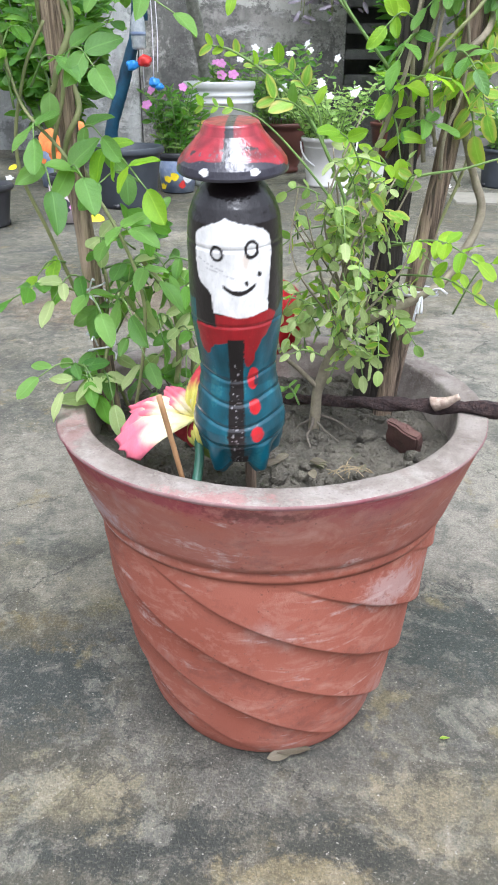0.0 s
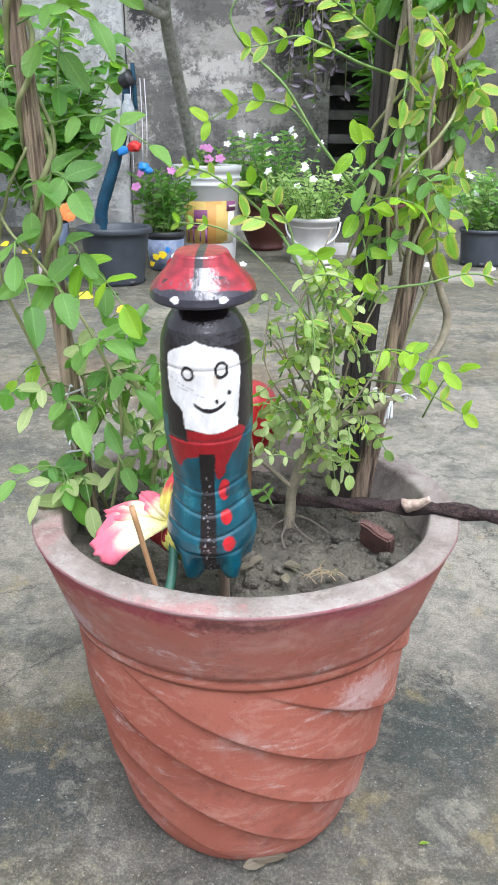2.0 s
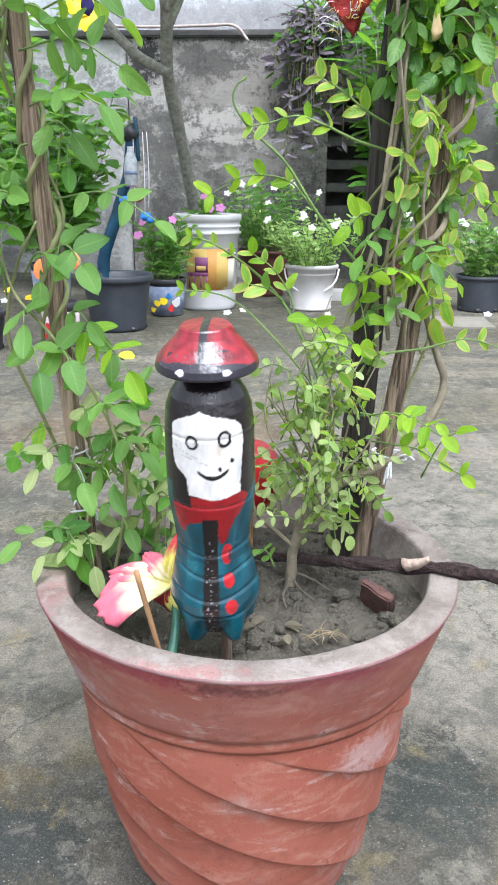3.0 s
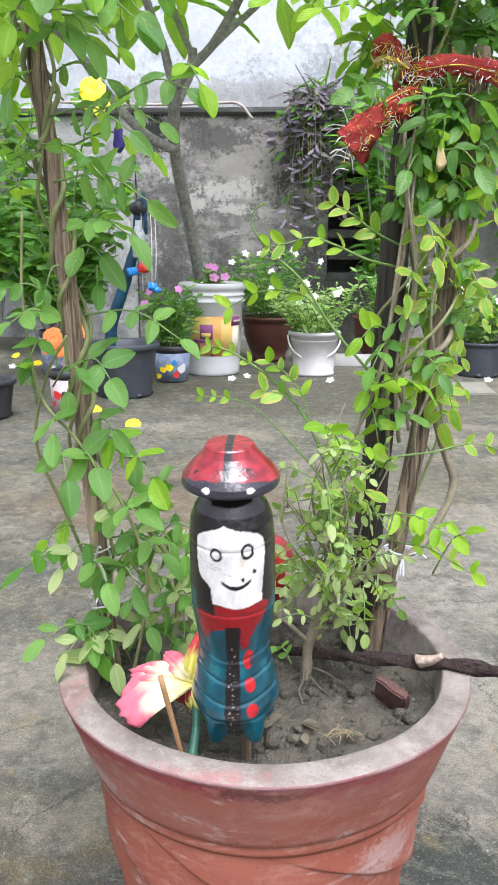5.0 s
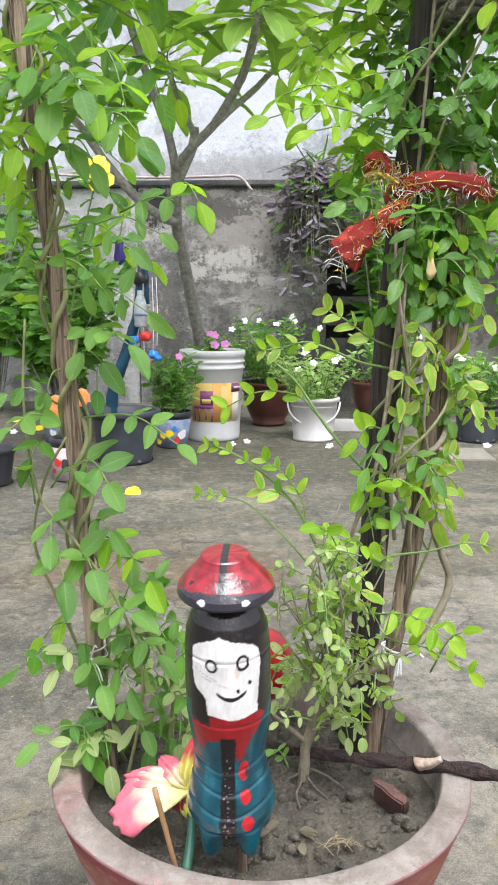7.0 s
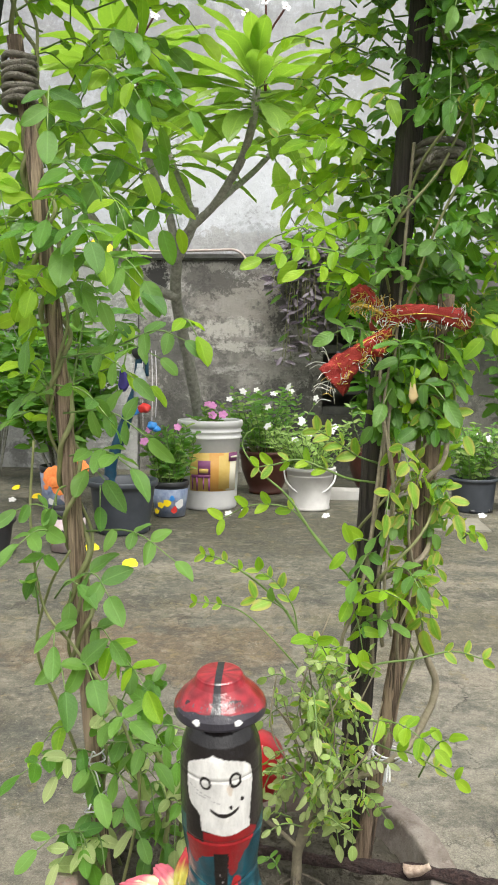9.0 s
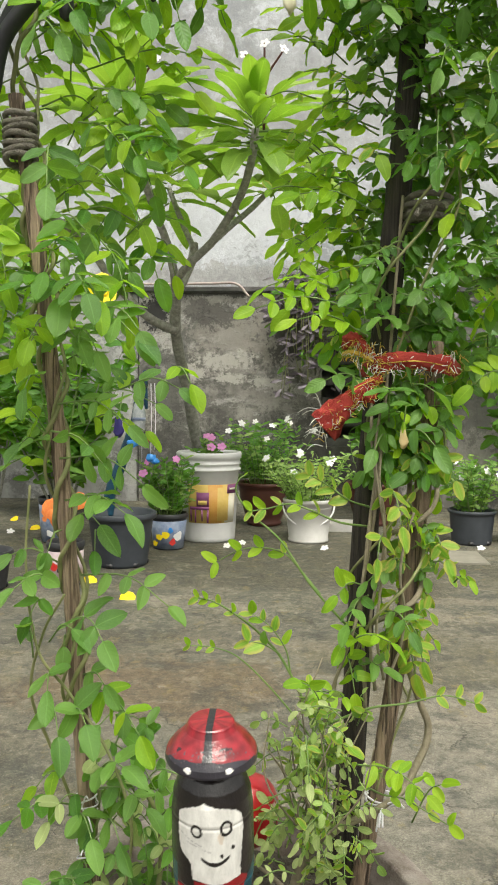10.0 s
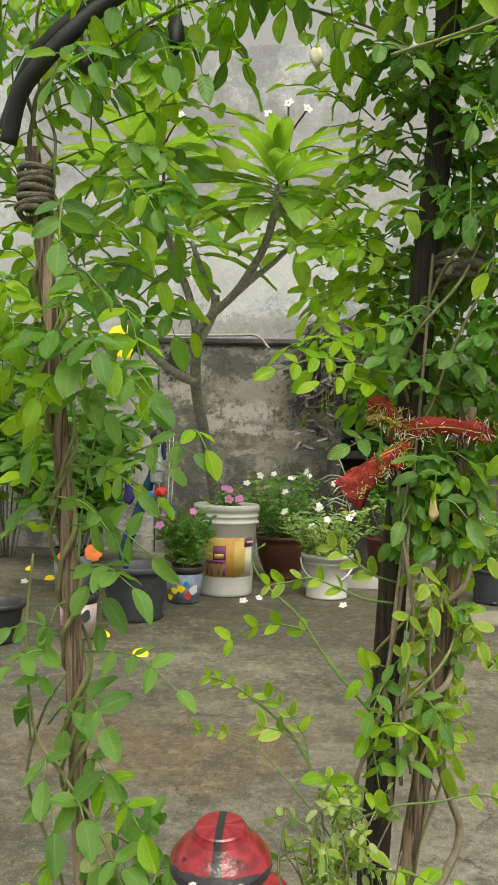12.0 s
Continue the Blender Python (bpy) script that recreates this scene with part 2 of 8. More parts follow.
    v = put(t, "ShaderNodeTexVoronoi", Scale=5.5)
    v.feature = "DISTANCE_TO_EDGE"
    wob = put(t, "ShaderNodeVectorMath")
    wob.operation = "ADD"
    nz = put(t, "ShaderNodeTexNoise", Scale=14.0, Detail=7.0, Roughness=0.75)
    t.links.new(c, nz.inputs["Vector"])
    t.links.new(c, wob.inputs[0])
    calm = put(t, "ShaderNodeVectorMath")
    calm.operation = "SCALE"
    calm.inputs["Scale"].default_value = 0.1
    t.links.new(nz.outputs["Color"], calm.inputs[0])
    t.links.new(calm.outputs[0], wob.inputs[1])
    t.links.new(wob.outputs[0], v.inputs["Vector"])
    crack = math_of(t, "MULTIPLY", math_of(t, "SUBTRACT", 1.0, ramp(t, v.outputs["Distance"], 0.002, 0.012)), ramp(t, noise_of(t, c, 6.0, 5.0), 0.44, 0.56))
    col = mix(t, math_of(t, "MULTIPLY", crack, 0.85), col, (0.035, 0.035, 0.03))
    earthy = t.nodes.new("ShaderNodeMix")
    earthy.data_type, earthy.blend_type = "RGBA", "MULTIPLY"
    earthy.inputs[0].default_value, earthy.inputs[7].default_value = 1.0, (0.92, 0.89, 0.82, 1)
    t.links.new(col, earthy.inputs[6])
    t.links.new(earthy.outputs[2], p.inputs["Base Color"])
    t.links.new(math_of(t, "ADD", math_of(t, "MULTIPLY", mid, 0.3), 0.6), p.inputs["Roughness"])
    h = math_of(t, "SUBTRACT", math_of(t, "ADD", math_of(t, "MULTIPLY", fine, 1.0), math_of(t, "MULTIPLY", grit, 0.6)), math_of(t, "MULTIPLY", crack, 0.8))
    bump(t, p, math_of(t, "ADD", h, sand), 0.6, 0.005)
    return m


def plaster(name, clean, grime, dark, amount, block=True, spots_at=()):
    """Old plaster: grey wash with black mould, streaks that run down, patches fallen off."""
    m, t, p = nodes_of(name)
    c = coords(t)
    mid = noise_of(t, c, 3.2, 7.0, 0.7, 0.4)
    streak = noise_of(t, stretched(t, c, (1.0, 1.0, 0.14)), 6.0, 5.0, 0.65)
    fine = noise_of(t, c, 38.0, 6.0, 0.75)
    col = mix(t, ramp(t, mid, 0.4, 0.6), grime, clean)
    col = mix(t, math_of(t, "MULTIPLY", ramp(t, streak, 0.5, 0.66), 0.7 * amount), col, dark)
    if block:
        rag = math_of(t, "ADD", math_of(t, "MULTIPLY", noise_of(t, stretched(t, c, (0.7, 1, 2.0)), 4.2, 6.0, 0.7), 0.75), math_of(t, "MULTIPLY", fine, 0.25))
        fallen = ramp(t, rag, 0.53, 0.56)
        col = mix(t, math_of(t, "MULTIPLY", fallen, 0.75), col, tuple(0.16 + 0.75 * x for x in clean))
    else:
        rag = math_of(t, "ADD", math_of(t, "MULTIPLY", noise_of(t, c, 6.0, 6.0, 0.7), 0.75), math_of(t, "MULTIPLY", fine, 0.25))
        fallen = ramp(t, rag, 0.53, 0.6)
        col = mix(t, math_of(t, "MULTIPLY", fallen, 0.6), col, tuple(min(0.85, 1.25 * x) for x in clean))
    spots = math_of(t, "ADD", math_of(t, "MULTIPLY", noise_of(t, c, 1.9, 7.0, 0.75, 0.3), 0.7), math_of(t, "MULTIPLY", fine, 0.3))
    mould = math_of(t, "MULTIPLY", ramp(t, spots, 0.495, 0.555), amount)
    col = mix(t, mould, col, dark)
    col = mix(t, math_of(t, "MULTIPLY", ramp(t, fine, 0.42, 0.62), 0.35), col, grime)
    sep = t.nodes.new("ShaderNodeSeparateXYZ")
    t.links.new(c, sep.inputs[0])
    ragged = math_of(t, "MULTIPLY", math_of(t, "SUBTRACT", math_of(t, "ADD", math_of(t, "MULTIPLY", noise_of(t, c, 11.0, 8.0, 0.8, 0.3), 0.65), math_of(t, "MULTIPLY", fine, 0.35)), 0.5), 5.5)
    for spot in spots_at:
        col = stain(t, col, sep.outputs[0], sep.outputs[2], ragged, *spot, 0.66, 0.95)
    t.links.new(col, p.inputs["Base Color"])
    p.inputs["Roughness"].default_value = 0.9
    bump(t, p, math_of(t, "ADD", math_of(t, "MULTIPLY", fine, 0.7), math_of(t, "ADD", mid, math_of(t, "MULTIPLY", fallen, 0.4 if block else 0.1))), 0.6, 0.012)
    return m


def terracotta():
    m, t, p = nodes_of("terracotta")
    c = coords(t)
    big, mid = noise_of(t, c, 9.0, 5.0, 0.6, 0.5), noise_of(t, stretched(t, c, (1, 1, 2.2)), 26.0, 6.0, 0.65, 0.8)
    fine, grit = noise_of(t, c, 190.0, 4.0, 0.7), noise_of(t, c, 900.0, 2.0)
    col = mix(t, ramp(t, big, 0.3, 0.7), (0.26, 0.074, 0.046), (0.345, 0.118, 0.08))
    bloom = ramp(t, math_of(t, "ADD", math_of(t, "MULTIPLY", mid, 0.75), math_of(t, "MULTIPLY", fine, 0.25)), 0.5, 0.68)
    col = mix(t, math_of(t, "MULTIPLY", bloom, 0.7), col, (0.46, 0.245, 0.19))
    ash = ramp(t, noise_of(t, stretched(t, c, (1, 1, 0.7)), 16.0, 5.0, 0.6), 0.6, 0.74)
    col = mix(t, math_of(t, "MULTIPLY", ash, 0.5), col, (0.42, 0.33, 0.31))
    soot = ramp(t, math_of(t, "ADD", math_of(t, "MULTIPLY", noise_of(t, stretched(t, c, (1, 1, 1.6)), 13.0, 6.0, 0.7), 0.7), math_of(t, "MULTIPLY", fine, 0.3)), 0.52, 0.64)
    col = mix(t, math_of(t, "MULTIPLY", soot, 0.65), col, (0.17, 0.06, 0.045))
    sep = t.nodes.new("ShaderNodeSeparateXYZ")
    t.links.new(c, sep.inputs[0])
    dusty = math_of(t, "MULTIPLY", ramp(t, sep.outputs[2], 0.195, 0.215), ramp(t, noise_of(t, stretched(t, c, (1, 1, 2.5)), 11.0, 5.0, 0.65), 0.38, 0.62))
    col = mix(t, math_of(t, "MULTIPLY", dusty, 0.35), col, (0.3, 0.17, 0.155))
    splash = math_of(t, "MULTIPLY", ramp(t, math_of(t, "ADD", sep.outputs[2], math_of(t, "MULTIPLY", fine, 0.012)), 0.244, 0.256), ramp(t, noise_of(t, c, 12.0, 5.0, 0.65), 0.42, 0.56))
    col = mix(t, math_of(t, "MULTIPLY", splash, 0.5), col, (0.25, 0.035, 0.06))
    rag = math_of(t, "MULTIPLY", math_of(t, "SUBTRACT", math_of(t, "ADD", math_of(t, "MULTIPLY", mid, 0.6), math_of(t, "MULTIPLY", fine, 0.4)), 0.5), 5.0)
    for spot in ((-0.07, 0.253, 0.07, 0.0065, (0.25, 0.035, 0.06), 0.6), (0.0, 0.252, 0.035, 0.006, (0.06, 0.03, 0.028), 0.6), (0.06, 0.254, 0.03, 0.005, (0.23, 0.035, 0.055), 0.5), (-0.105, 0.215, 0.025, 0.01, (0.44, 0.36, 0.36), 0.7), (0.09, 0.165, 0.02, 0.014, (0.42, 0.31, 0.29), 0.6)):
        col = stain(t, col, sep.outputs[0], sep.outputs[2], rag, *spot)
    scuff = math_of(t, "MULTIPLY", ramp(t, noise_of(t, stretched(t, c, (0.6, 0.6, 3.0)), 24.0, 4.0, 0.6, 1.0), 0.6, 0.68), ramp(t, fine, 0.35, 0.6))
    col = mix(t, math_of(t, "MULTIPLY", scuff, 0.65), col, (0.5, 0.38, 0.35))
    dot = ramp(t, noise_of(t, c, 330.0, 1.0), 0.7, 0.75)
    col = mix(t, math_of(t, "MULTIPLY", dot, 0.45), col, (0.12, 0.055, 0.04))
    t.links.new(col, p.inputs["Base Color"])
    t.links.new(math_of(t, "ADD", math_of(t, "MULTIPLY", mid, 0.25), 0.62), p.inputs["Roughness"])
    p.inputs["Specular IOR Level"].default_value = 0.3
    bump(t, p, math_of(t, "SUBTRACT", math_of(t, "ADD", mid, math_of(t, "MULTIPLY", math_of(t, "ADD", fine, grit), 0.3)), math_of(t, "MULTIPLY", dot, 0.5)), 0.35, 0.002)
    return m


def wood(name, light, dark, tight=1.0, rough=0.75):
    m, t, p = nodes_of(name)
    c = coords(t)
    grain = noise_of(t, stretched(t, c, (1.0, 1.0, 0.03)), 330.0 * tight, 5.0, 0.7, 0.3)
    blot = noise_of(t, stretched(t, c, (1, 1, 0.3)), 30.0, 4.0)
    col = mix(t, ramp(t, grain, 0.38, 0.6), dark, light)
    crack = ramp(t, noise_of(t, stretched(t, c, (1.0, 1.0, 0.02)), 210.0 * tight, 3.0, 0.6, 0.2), 0.57, 0.62)
    col = mix(t, math_of(t, "MULTIPLY", crack, 0.8), col, tuple(0.35 * x for x in dark))
    col = mix(t, math_of(t, "MULTIPLY", ramp(t, blot, 0.45, 0.75), 0.5), col, dark)
    t.links.new(col, p.inputs["Base Color"])
    p.inputs["Roughness"].default_value = rough
    bump(t, p, math_of(t, "SUBTRACT", grain, math_of(t, "MULTIPLY", crack, 0.7)), 0.9, 0.002)
    return m


TERRACOTTA = terracotta()
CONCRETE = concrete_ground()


def rim_crust():
    m, t, p = nodes_of("chalky_clay_rim")
    c = coords(t)
    big, mid, fine = noise_of(t, c, 26.0, 6.0, 0.7, 0.4), noise_of(t, c, 70.0, 6.0, 0.75), noise_of(t, c, 380.0, 4.0, 0.75)
    col = mix(t, ramp(t, big, 0.36, 0.62), (0.15, 0.12, 0.1), (0.29, 0.255, 0.225))
    col = mix(t, math_of(t, "MULTIPLY", ramp(t, mid, 0.54, 0.66), 0.45), col, (0.42, 0.38, 0.34))
    col = mix(t, math_of(t, "MULTIPLY", ramp(t, noise_of(t, c, 13.0, 5.0, 0.6), 0.56, 0.68), 0.25), col, (0.42, 0.18, 0.18))
    sep = t.nodes.new("ShaderNodeSeparateXYZ")
    t.links.new(c, sep.inputs[0])
    rag = math_of(t, "MULTIPLY", math_of(t, "SUBTRACT", mid, 0.5), 5.0)
    for spot in ((-0.03, -0.147, 0.045, 0.011, (0.5, 0.14, 0.15), 0.3), (-0.13, -0.075, 0.016, 0.03, (0.42, 0.13, 0.14), 0.2), (0.06, -0.14, 0.03, 0.012, (0.42, 0.38, 0.35), 0.4)):
        col = stain(t, col, sep.outputs[0], sep.outputs[1], rag, *spot)
    col = mix(t, math_of(t, "MULTIPLY", ramp(t, fine, 0.58, 0.68), 0.5), col, (0.09, 0.07, 0.06))
    t.links.new(col, p.inputs["Base Color"])
    p.inputs["Roughness"].default_value = 0.88
    bump(t, p, math_of(t, "ADD", mid, math_of(t, "MULTIPLY", fine, 0.6)), 0.7, 0.0025)
    return m


RIM_CRUST = rim_crust()
MAGENTA = plain("worn_magenta_edge", (0.19, 0.03, 0.05), (0.29, 0.22, 0.2), 42.0, 0.75, 300.0, 0.4)
SOIL = plain("dry_grey_soil", (0.05, 0.045, 0.034), (0.17, 0.152, 0.118), 34.0, 0.95, 420.0, 1.0, 0.005)
STRAW = plain("pale_straw", (0.2, 0.15, 0.085), (0.34, 0.27, 0.16), 200.0, 0.8)
SOOT, BARE = (0.018, 0.018, 0.018), (0.46, 0.44, 0.41)
WALL_OLD = plaster("mouldy_plaster", (0.36, 0.345, 0.32), (0.2, 0.19, 0.175), (0.04, 0.04, 0.038), 0.75, True, (
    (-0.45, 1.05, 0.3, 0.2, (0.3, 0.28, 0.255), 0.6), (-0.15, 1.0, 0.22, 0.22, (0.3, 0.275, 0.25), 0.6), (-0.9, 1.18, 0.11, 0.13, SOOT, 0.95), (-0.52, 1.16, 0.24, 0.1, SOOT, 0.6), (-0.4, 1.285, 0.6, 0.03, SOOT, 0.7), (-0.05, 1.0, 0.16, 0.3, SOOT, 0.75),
    (-0.68, 0.8, 0.1, 0.05, BARE, 0.8), (-0.45, 0.88, 0.2, 0.06, BARE, 0.8), (-0.44, 0.77, 0.1, 0.035, BARE, 0.8), (-0.18, 0.74, 0.14, 0.045, BARE, 0.75), (0.0, 0.86, 0.12, 0.06, BARE, 0.6),
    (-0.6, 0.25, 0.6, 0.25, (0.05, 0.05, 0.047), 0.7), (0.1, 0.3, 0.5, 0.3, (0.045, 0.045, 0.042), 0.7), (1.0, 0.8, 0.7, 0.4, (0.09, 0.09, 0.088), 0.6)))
WALL_WASH = plaster("whitewash", (0.57, 0.595, 0.635), (0.4, 0.42, 0.45), (0.2, 0.205, 0.215), 0.55, False, (
    (-0.45, 1.75, 0.6, 0.4, (0.64, 0.665, 0.71), 0.6), (-1.1, 2.6, 0.7, 0.5, (0.3, 0.3, 0.31), 0.6), (0.2, 2.5, 0.7, 0.5, (0.34, 0.34, 0.35), 0.5), (-0.3, 1.38, 1.2, 0.09, (0.28, 0.27, 0.26), 0.6)))
WALL_LEFT = plaster("stained_whitewash", (0.5, 0.5, 0.5), (0.32, 0.32, 0.31), (0.08, 0.08, 0.076), 0.6)
SLAT = plain("sooty_concrete", (0.06, 0.06, 0.058), (0.16, 0.155, 0.15), 14.0, 0.9, 160.0, 0.6, 0.006)
POLE = wood("split_stick", (0.42, 0.315, 0.225), (0.11, 0.075, 0.05))
POLE_GREY = wood("grey_stick", (0.3, 0.22, 0.155), (0.08, 0.055, 0.038))
POLE_DARK = wood("blackened_bamboo", (0.06, 0.048, 0.04), (0.018, 0.015, 0.013))
BARK = plain("rough_bark", (0.01, 0.006, 0.007), (0.12, 0.07, 0.064), 330.0, 0.9, 800.0, 1.0, 0.006)
VINE = plain("vine_stem", (0.14, 0.17, 0.06), (0.28, 0.28, 0.13), 70.0, 0.65, 600.0, 0.3)
TWIG_GREY = plain("grey_root", (0.07, 0.058, 0.045), (0.17, 0.145, 0.115), 180.0, 0.85, 700.0, 0.6, 0.002)
VINE_OLD = plain("old_vine_stem", (0.15, 0.125, 0.085), (0.33, 0.29, 0.205), 140.0, 0.75, 700.0, 0.5, 0.002)
STALK = plain("green_stalk", (0.1, 0.19, 0.045), (0.19, 0.28, 0.08), 60.0, 0.55)
STRING = plain("white_string", (0.62, 0.6, 0.66), (0.8, 0.79, 0.83), 200.0, 0.7)
ROPE = plain("grey_rope", (0.12, 0.11, 0.09), (0.26, 0.24, 0.2), 300.0, 0.9, 900.0, 1.0, 0.002)
PIPE_BLACK = plain("black_pipe", (0.01, 0.011, 0.015), (0.03, 0.031, 0.038), 50.0, 0.5)
TREE_BARK = plain("grey_smooth_bark", (0.13, 0.13, 0.108), (0.42, 0.42, 0.37), 55.0, 0.8, 160.0, 0.5, 0.006)
LEAF_GREEN = leaf_material("leaf_green", (0.06, 0.174, 0.04), (0.172, 0.345, 0.066), see=0.45)
# lime of fresh leaves; also puts the glow of backlit ones into colour
LEAF_FRESH_BACKLIT = leaf_material("leaf_fresh", (0.19, 0.43, 0.022), (0.4, 0.62, 0.035), see=0.58)
LEAF_SOFT = leaf_material("leaf_soft", (0.19, 0.34, 0.085), (0.36, 0.49, 0.15), see=0.45)
# deeper green, partly for leaves in shade, which it puts into colour
LEAF_DEEP = leaf_material("leaf_deep", (0.035, 0.145, 0.018), (0.12, 0.31, 0.028), see=0.42)
LEAF_PALE = leaf_material("leaf_pale", (0.3, 0.4, 0.14), (0.46, 0.53, 0.24), see=0.4, dry=(0.34, 0.3, 0.17), rough=0.6)
LEAF_YELLOW = leaf_material("leaf_yellowed", (0.15, 0.38, 0.04), (0.3, 0.5, 0.06), edge=(0.54, 0.5, 0.11))
LEAF_FAR = leaf_material("leaf_shrub", (0.06, 0.19, 0.03), (0.11, 0.28, 0.04))
LEAF_TREE = leaf_material("leaf_tree", (0.16, 0.3, 0.05), (0.3, 0.43, 0.08), see=0.45)
LEAF_PURPLE = leaf_material("leaf_purple", (0.04, 0.024, 0.042), (0.12, 0.09, 0.13), see=0.15)
LEAF_DRY = leaf_material("leaf_dry", (0.085, 0.068, 0.05), (0.17, 0.14, 0.1), see=0.15, rough=0.8)
PETAL_WHITE = plain("white_petal", (0.62, 0.62, 0.6), (0.78, 0.78, 0.77), 60.0, 0.6)
PETAL_PINK = plain("pink_petal", (0.5, 0.14, 0.4), (0.68, 0.3, 0.56), 60.0, 0.6)
PETAL_YELLOW = plain("yellow_petal", (0.86, 0.6, 0.0), (0.93, 0.74, 0.02), 60.0, 0.55)
PETAL_BLUE = plain("indigo_petal", (0.03, 0.02, 0.16), (0.07, 0.05, 0.3), 80.0, 0.6)
PETAL_ORANGE = plain("orange_petal", (0.8, 0.16, 0.03), (0.9, 0.32, 0.08), 80.0, 0.6)
PLASTIC_GREY = plain("grey_plastic", (0.03, 0.036, 0.045), (0.058, 0.066, 0.08), 16.0, 0.5, 300.0, 0.15)
PLASTIC_BLACK = plain("black_plastic", (0.018, 0.019, 0.022), (0.04, 0.041, 0.045), 20.0, 0.45, 300.0, 0.15)
PLASTIC_WHITE = plain("white_plastic", (0.6, 0.6, 0.6), (0.74, 0.74, 0.74), 14.0, 0.4, 260.0, 0.1)
PLASTIC_DIRTY = plain("dirty_white_plastic", (0.42, 0.41, 0.39), (0.6, 0.59, 0.57), 12.0, 0.5, 200.0, 0.2)
PLASTIC_BROWN = plain("brown_plastic", (0.06, 0.02, 0.015), (0.12, 0.04, 0.03), 12.0, 0.45, 200.0, 0.2)
BLUE_PAINT = plain("blue_paint", (0.002, 0.018, 0.038), (0.004, 0.07, 0.13), 28.0, 0.45, 300.0, 0.4)
BLUE_TOY = plain("bright_blue_plastic", (0.02, 0.17, 0.52), (0.04, 0.27, 0.68), 60.0, 0.35)
RED_TOY = plain("red_plastic", (0.5, 0.02, 0.02), (0.66, 0.05, 0.04), 60.0, 0.35)
LABEL_YELLOW = plain("yellow_print", (0.62, 0.42, 0.1), (0.72, 0.52, 0.17), 30.0, 0.5)
LABEL_ORANGE = plain("orange_print", (0.62, 0.3, 0.06), (0.7, 0.38, 0.1), 30.0, 0.5)
LABEL_PLUM = plain("plum_print", (0.2, 0.05, 0.16), (0.27, 0.08, 0.22), 30.0, 0.5)
LABEL_CREAM = plain("cream_print", (0.72, 0.68, 0.55), (0.8, 0.76, 0.64), 30.0, 0.5)
PRINT_BLUE = plain("blue_grey_print", (0.05, 0.09, 0.2), (0.36, 0.41, 0.5), 24.0, 0.45, 80.0)
PRINT_WHITE = plain("white_print", (0.32, 0.22, 0.24), (0.56, 0.5, 0.5), 24.0, 0.45, 80.0)
CLOTH_RED = plain("red_net_cloth", (0.3, 0.018, 0.016), (0.5, 0.06, 0.045), 130.0, 0.75, 900.0, 0.9, 0.0015)
TINSEL = plain("gold_tinsel", (0.55, 0.36, 0.06), (0.8, 0.6, 0.16), 150.0, 0.3, 600.0, 0.5, 0.001, metal=0.9)
SILVER = plain("silver_tinsel", (0.6, 0.6, 0.58), (0.85, 0.85, 0.83), 150.0, 0.3, 600.0, 0.3, 0.001, metal=0.6)
CUT_WOOD = plain("cut_wood", (0.17, 0.1, 0.07), (0.66, 0.54, 0.44), 190.0, 0.7, 700.0, 0.5)
THIN_STICK = plain("brown_splint", (0.3, 0.16, 0.07), (0.42, 0.25, 0.12), 160.0, 0.6)
DOLL_PAINT = painted("brushed_paint")
FABRIC_PETAL = painted("printed_fabric", 0.75, 0.0)
SKY_CABLE = plain("pink_hose", (0.3, 0.22, 0.2), (0.5, 0.44, 0.41), 30.0, 0.6)


# ---------------------------------------------------------------- builders
def thing(name, at, label, category, group="", kind=""):
    ob = new(name)
    ob.empty_display_size = 0.02
    ob.location = at
    ob.matrix_basis = Matrix.Translation(at)
    return tagged(ob, label, category, group, kind)


def part(name, bm, material, parent=None, label="", smooth=True):
    """Links a bmesh, given in its parent's space, as one mesh object."""
    me = bpy.data.meshes.new(name)
    bm.normal_update()
    bm.to_mesh(me)
    bm.free()
    me.polygons.foreach_set("use_smooth", [smooth] * len(me.polygons))
    for m in material if isinstance(material, (list, tuple)) else [material]:
        me.materials.append(m)
    ob = new(name, me)
    ob.parent = parent
    if label:
        ob["label"] = label
    return ob


def spline(points, n):
    """Points along a smooth line through the given ones."""
    P = [Vector(p) for p in points]
    if len(P) == 2:
        return [P[0].lerp(P[1], i / n) for i in range(n + 1)]
    P = [2 * P[0] - P[1]] + P + [2 * P[-1] - P[-2]]
    out, spans = [], len(P) - 3
    for i in range(n + 1):
        s = min(i * spans / n, spans - 1e-6)
        k, f = int(s), s - int(s)
        a, b, c, d = P[k:k + 4]
        out.append(0.5 * ((2 * b) + (c - a) * f + (2 * a - 5 * b + 4 * c - d) * f * f + (3 * b - a - 3 * c + d) * f ** 3))
    return out


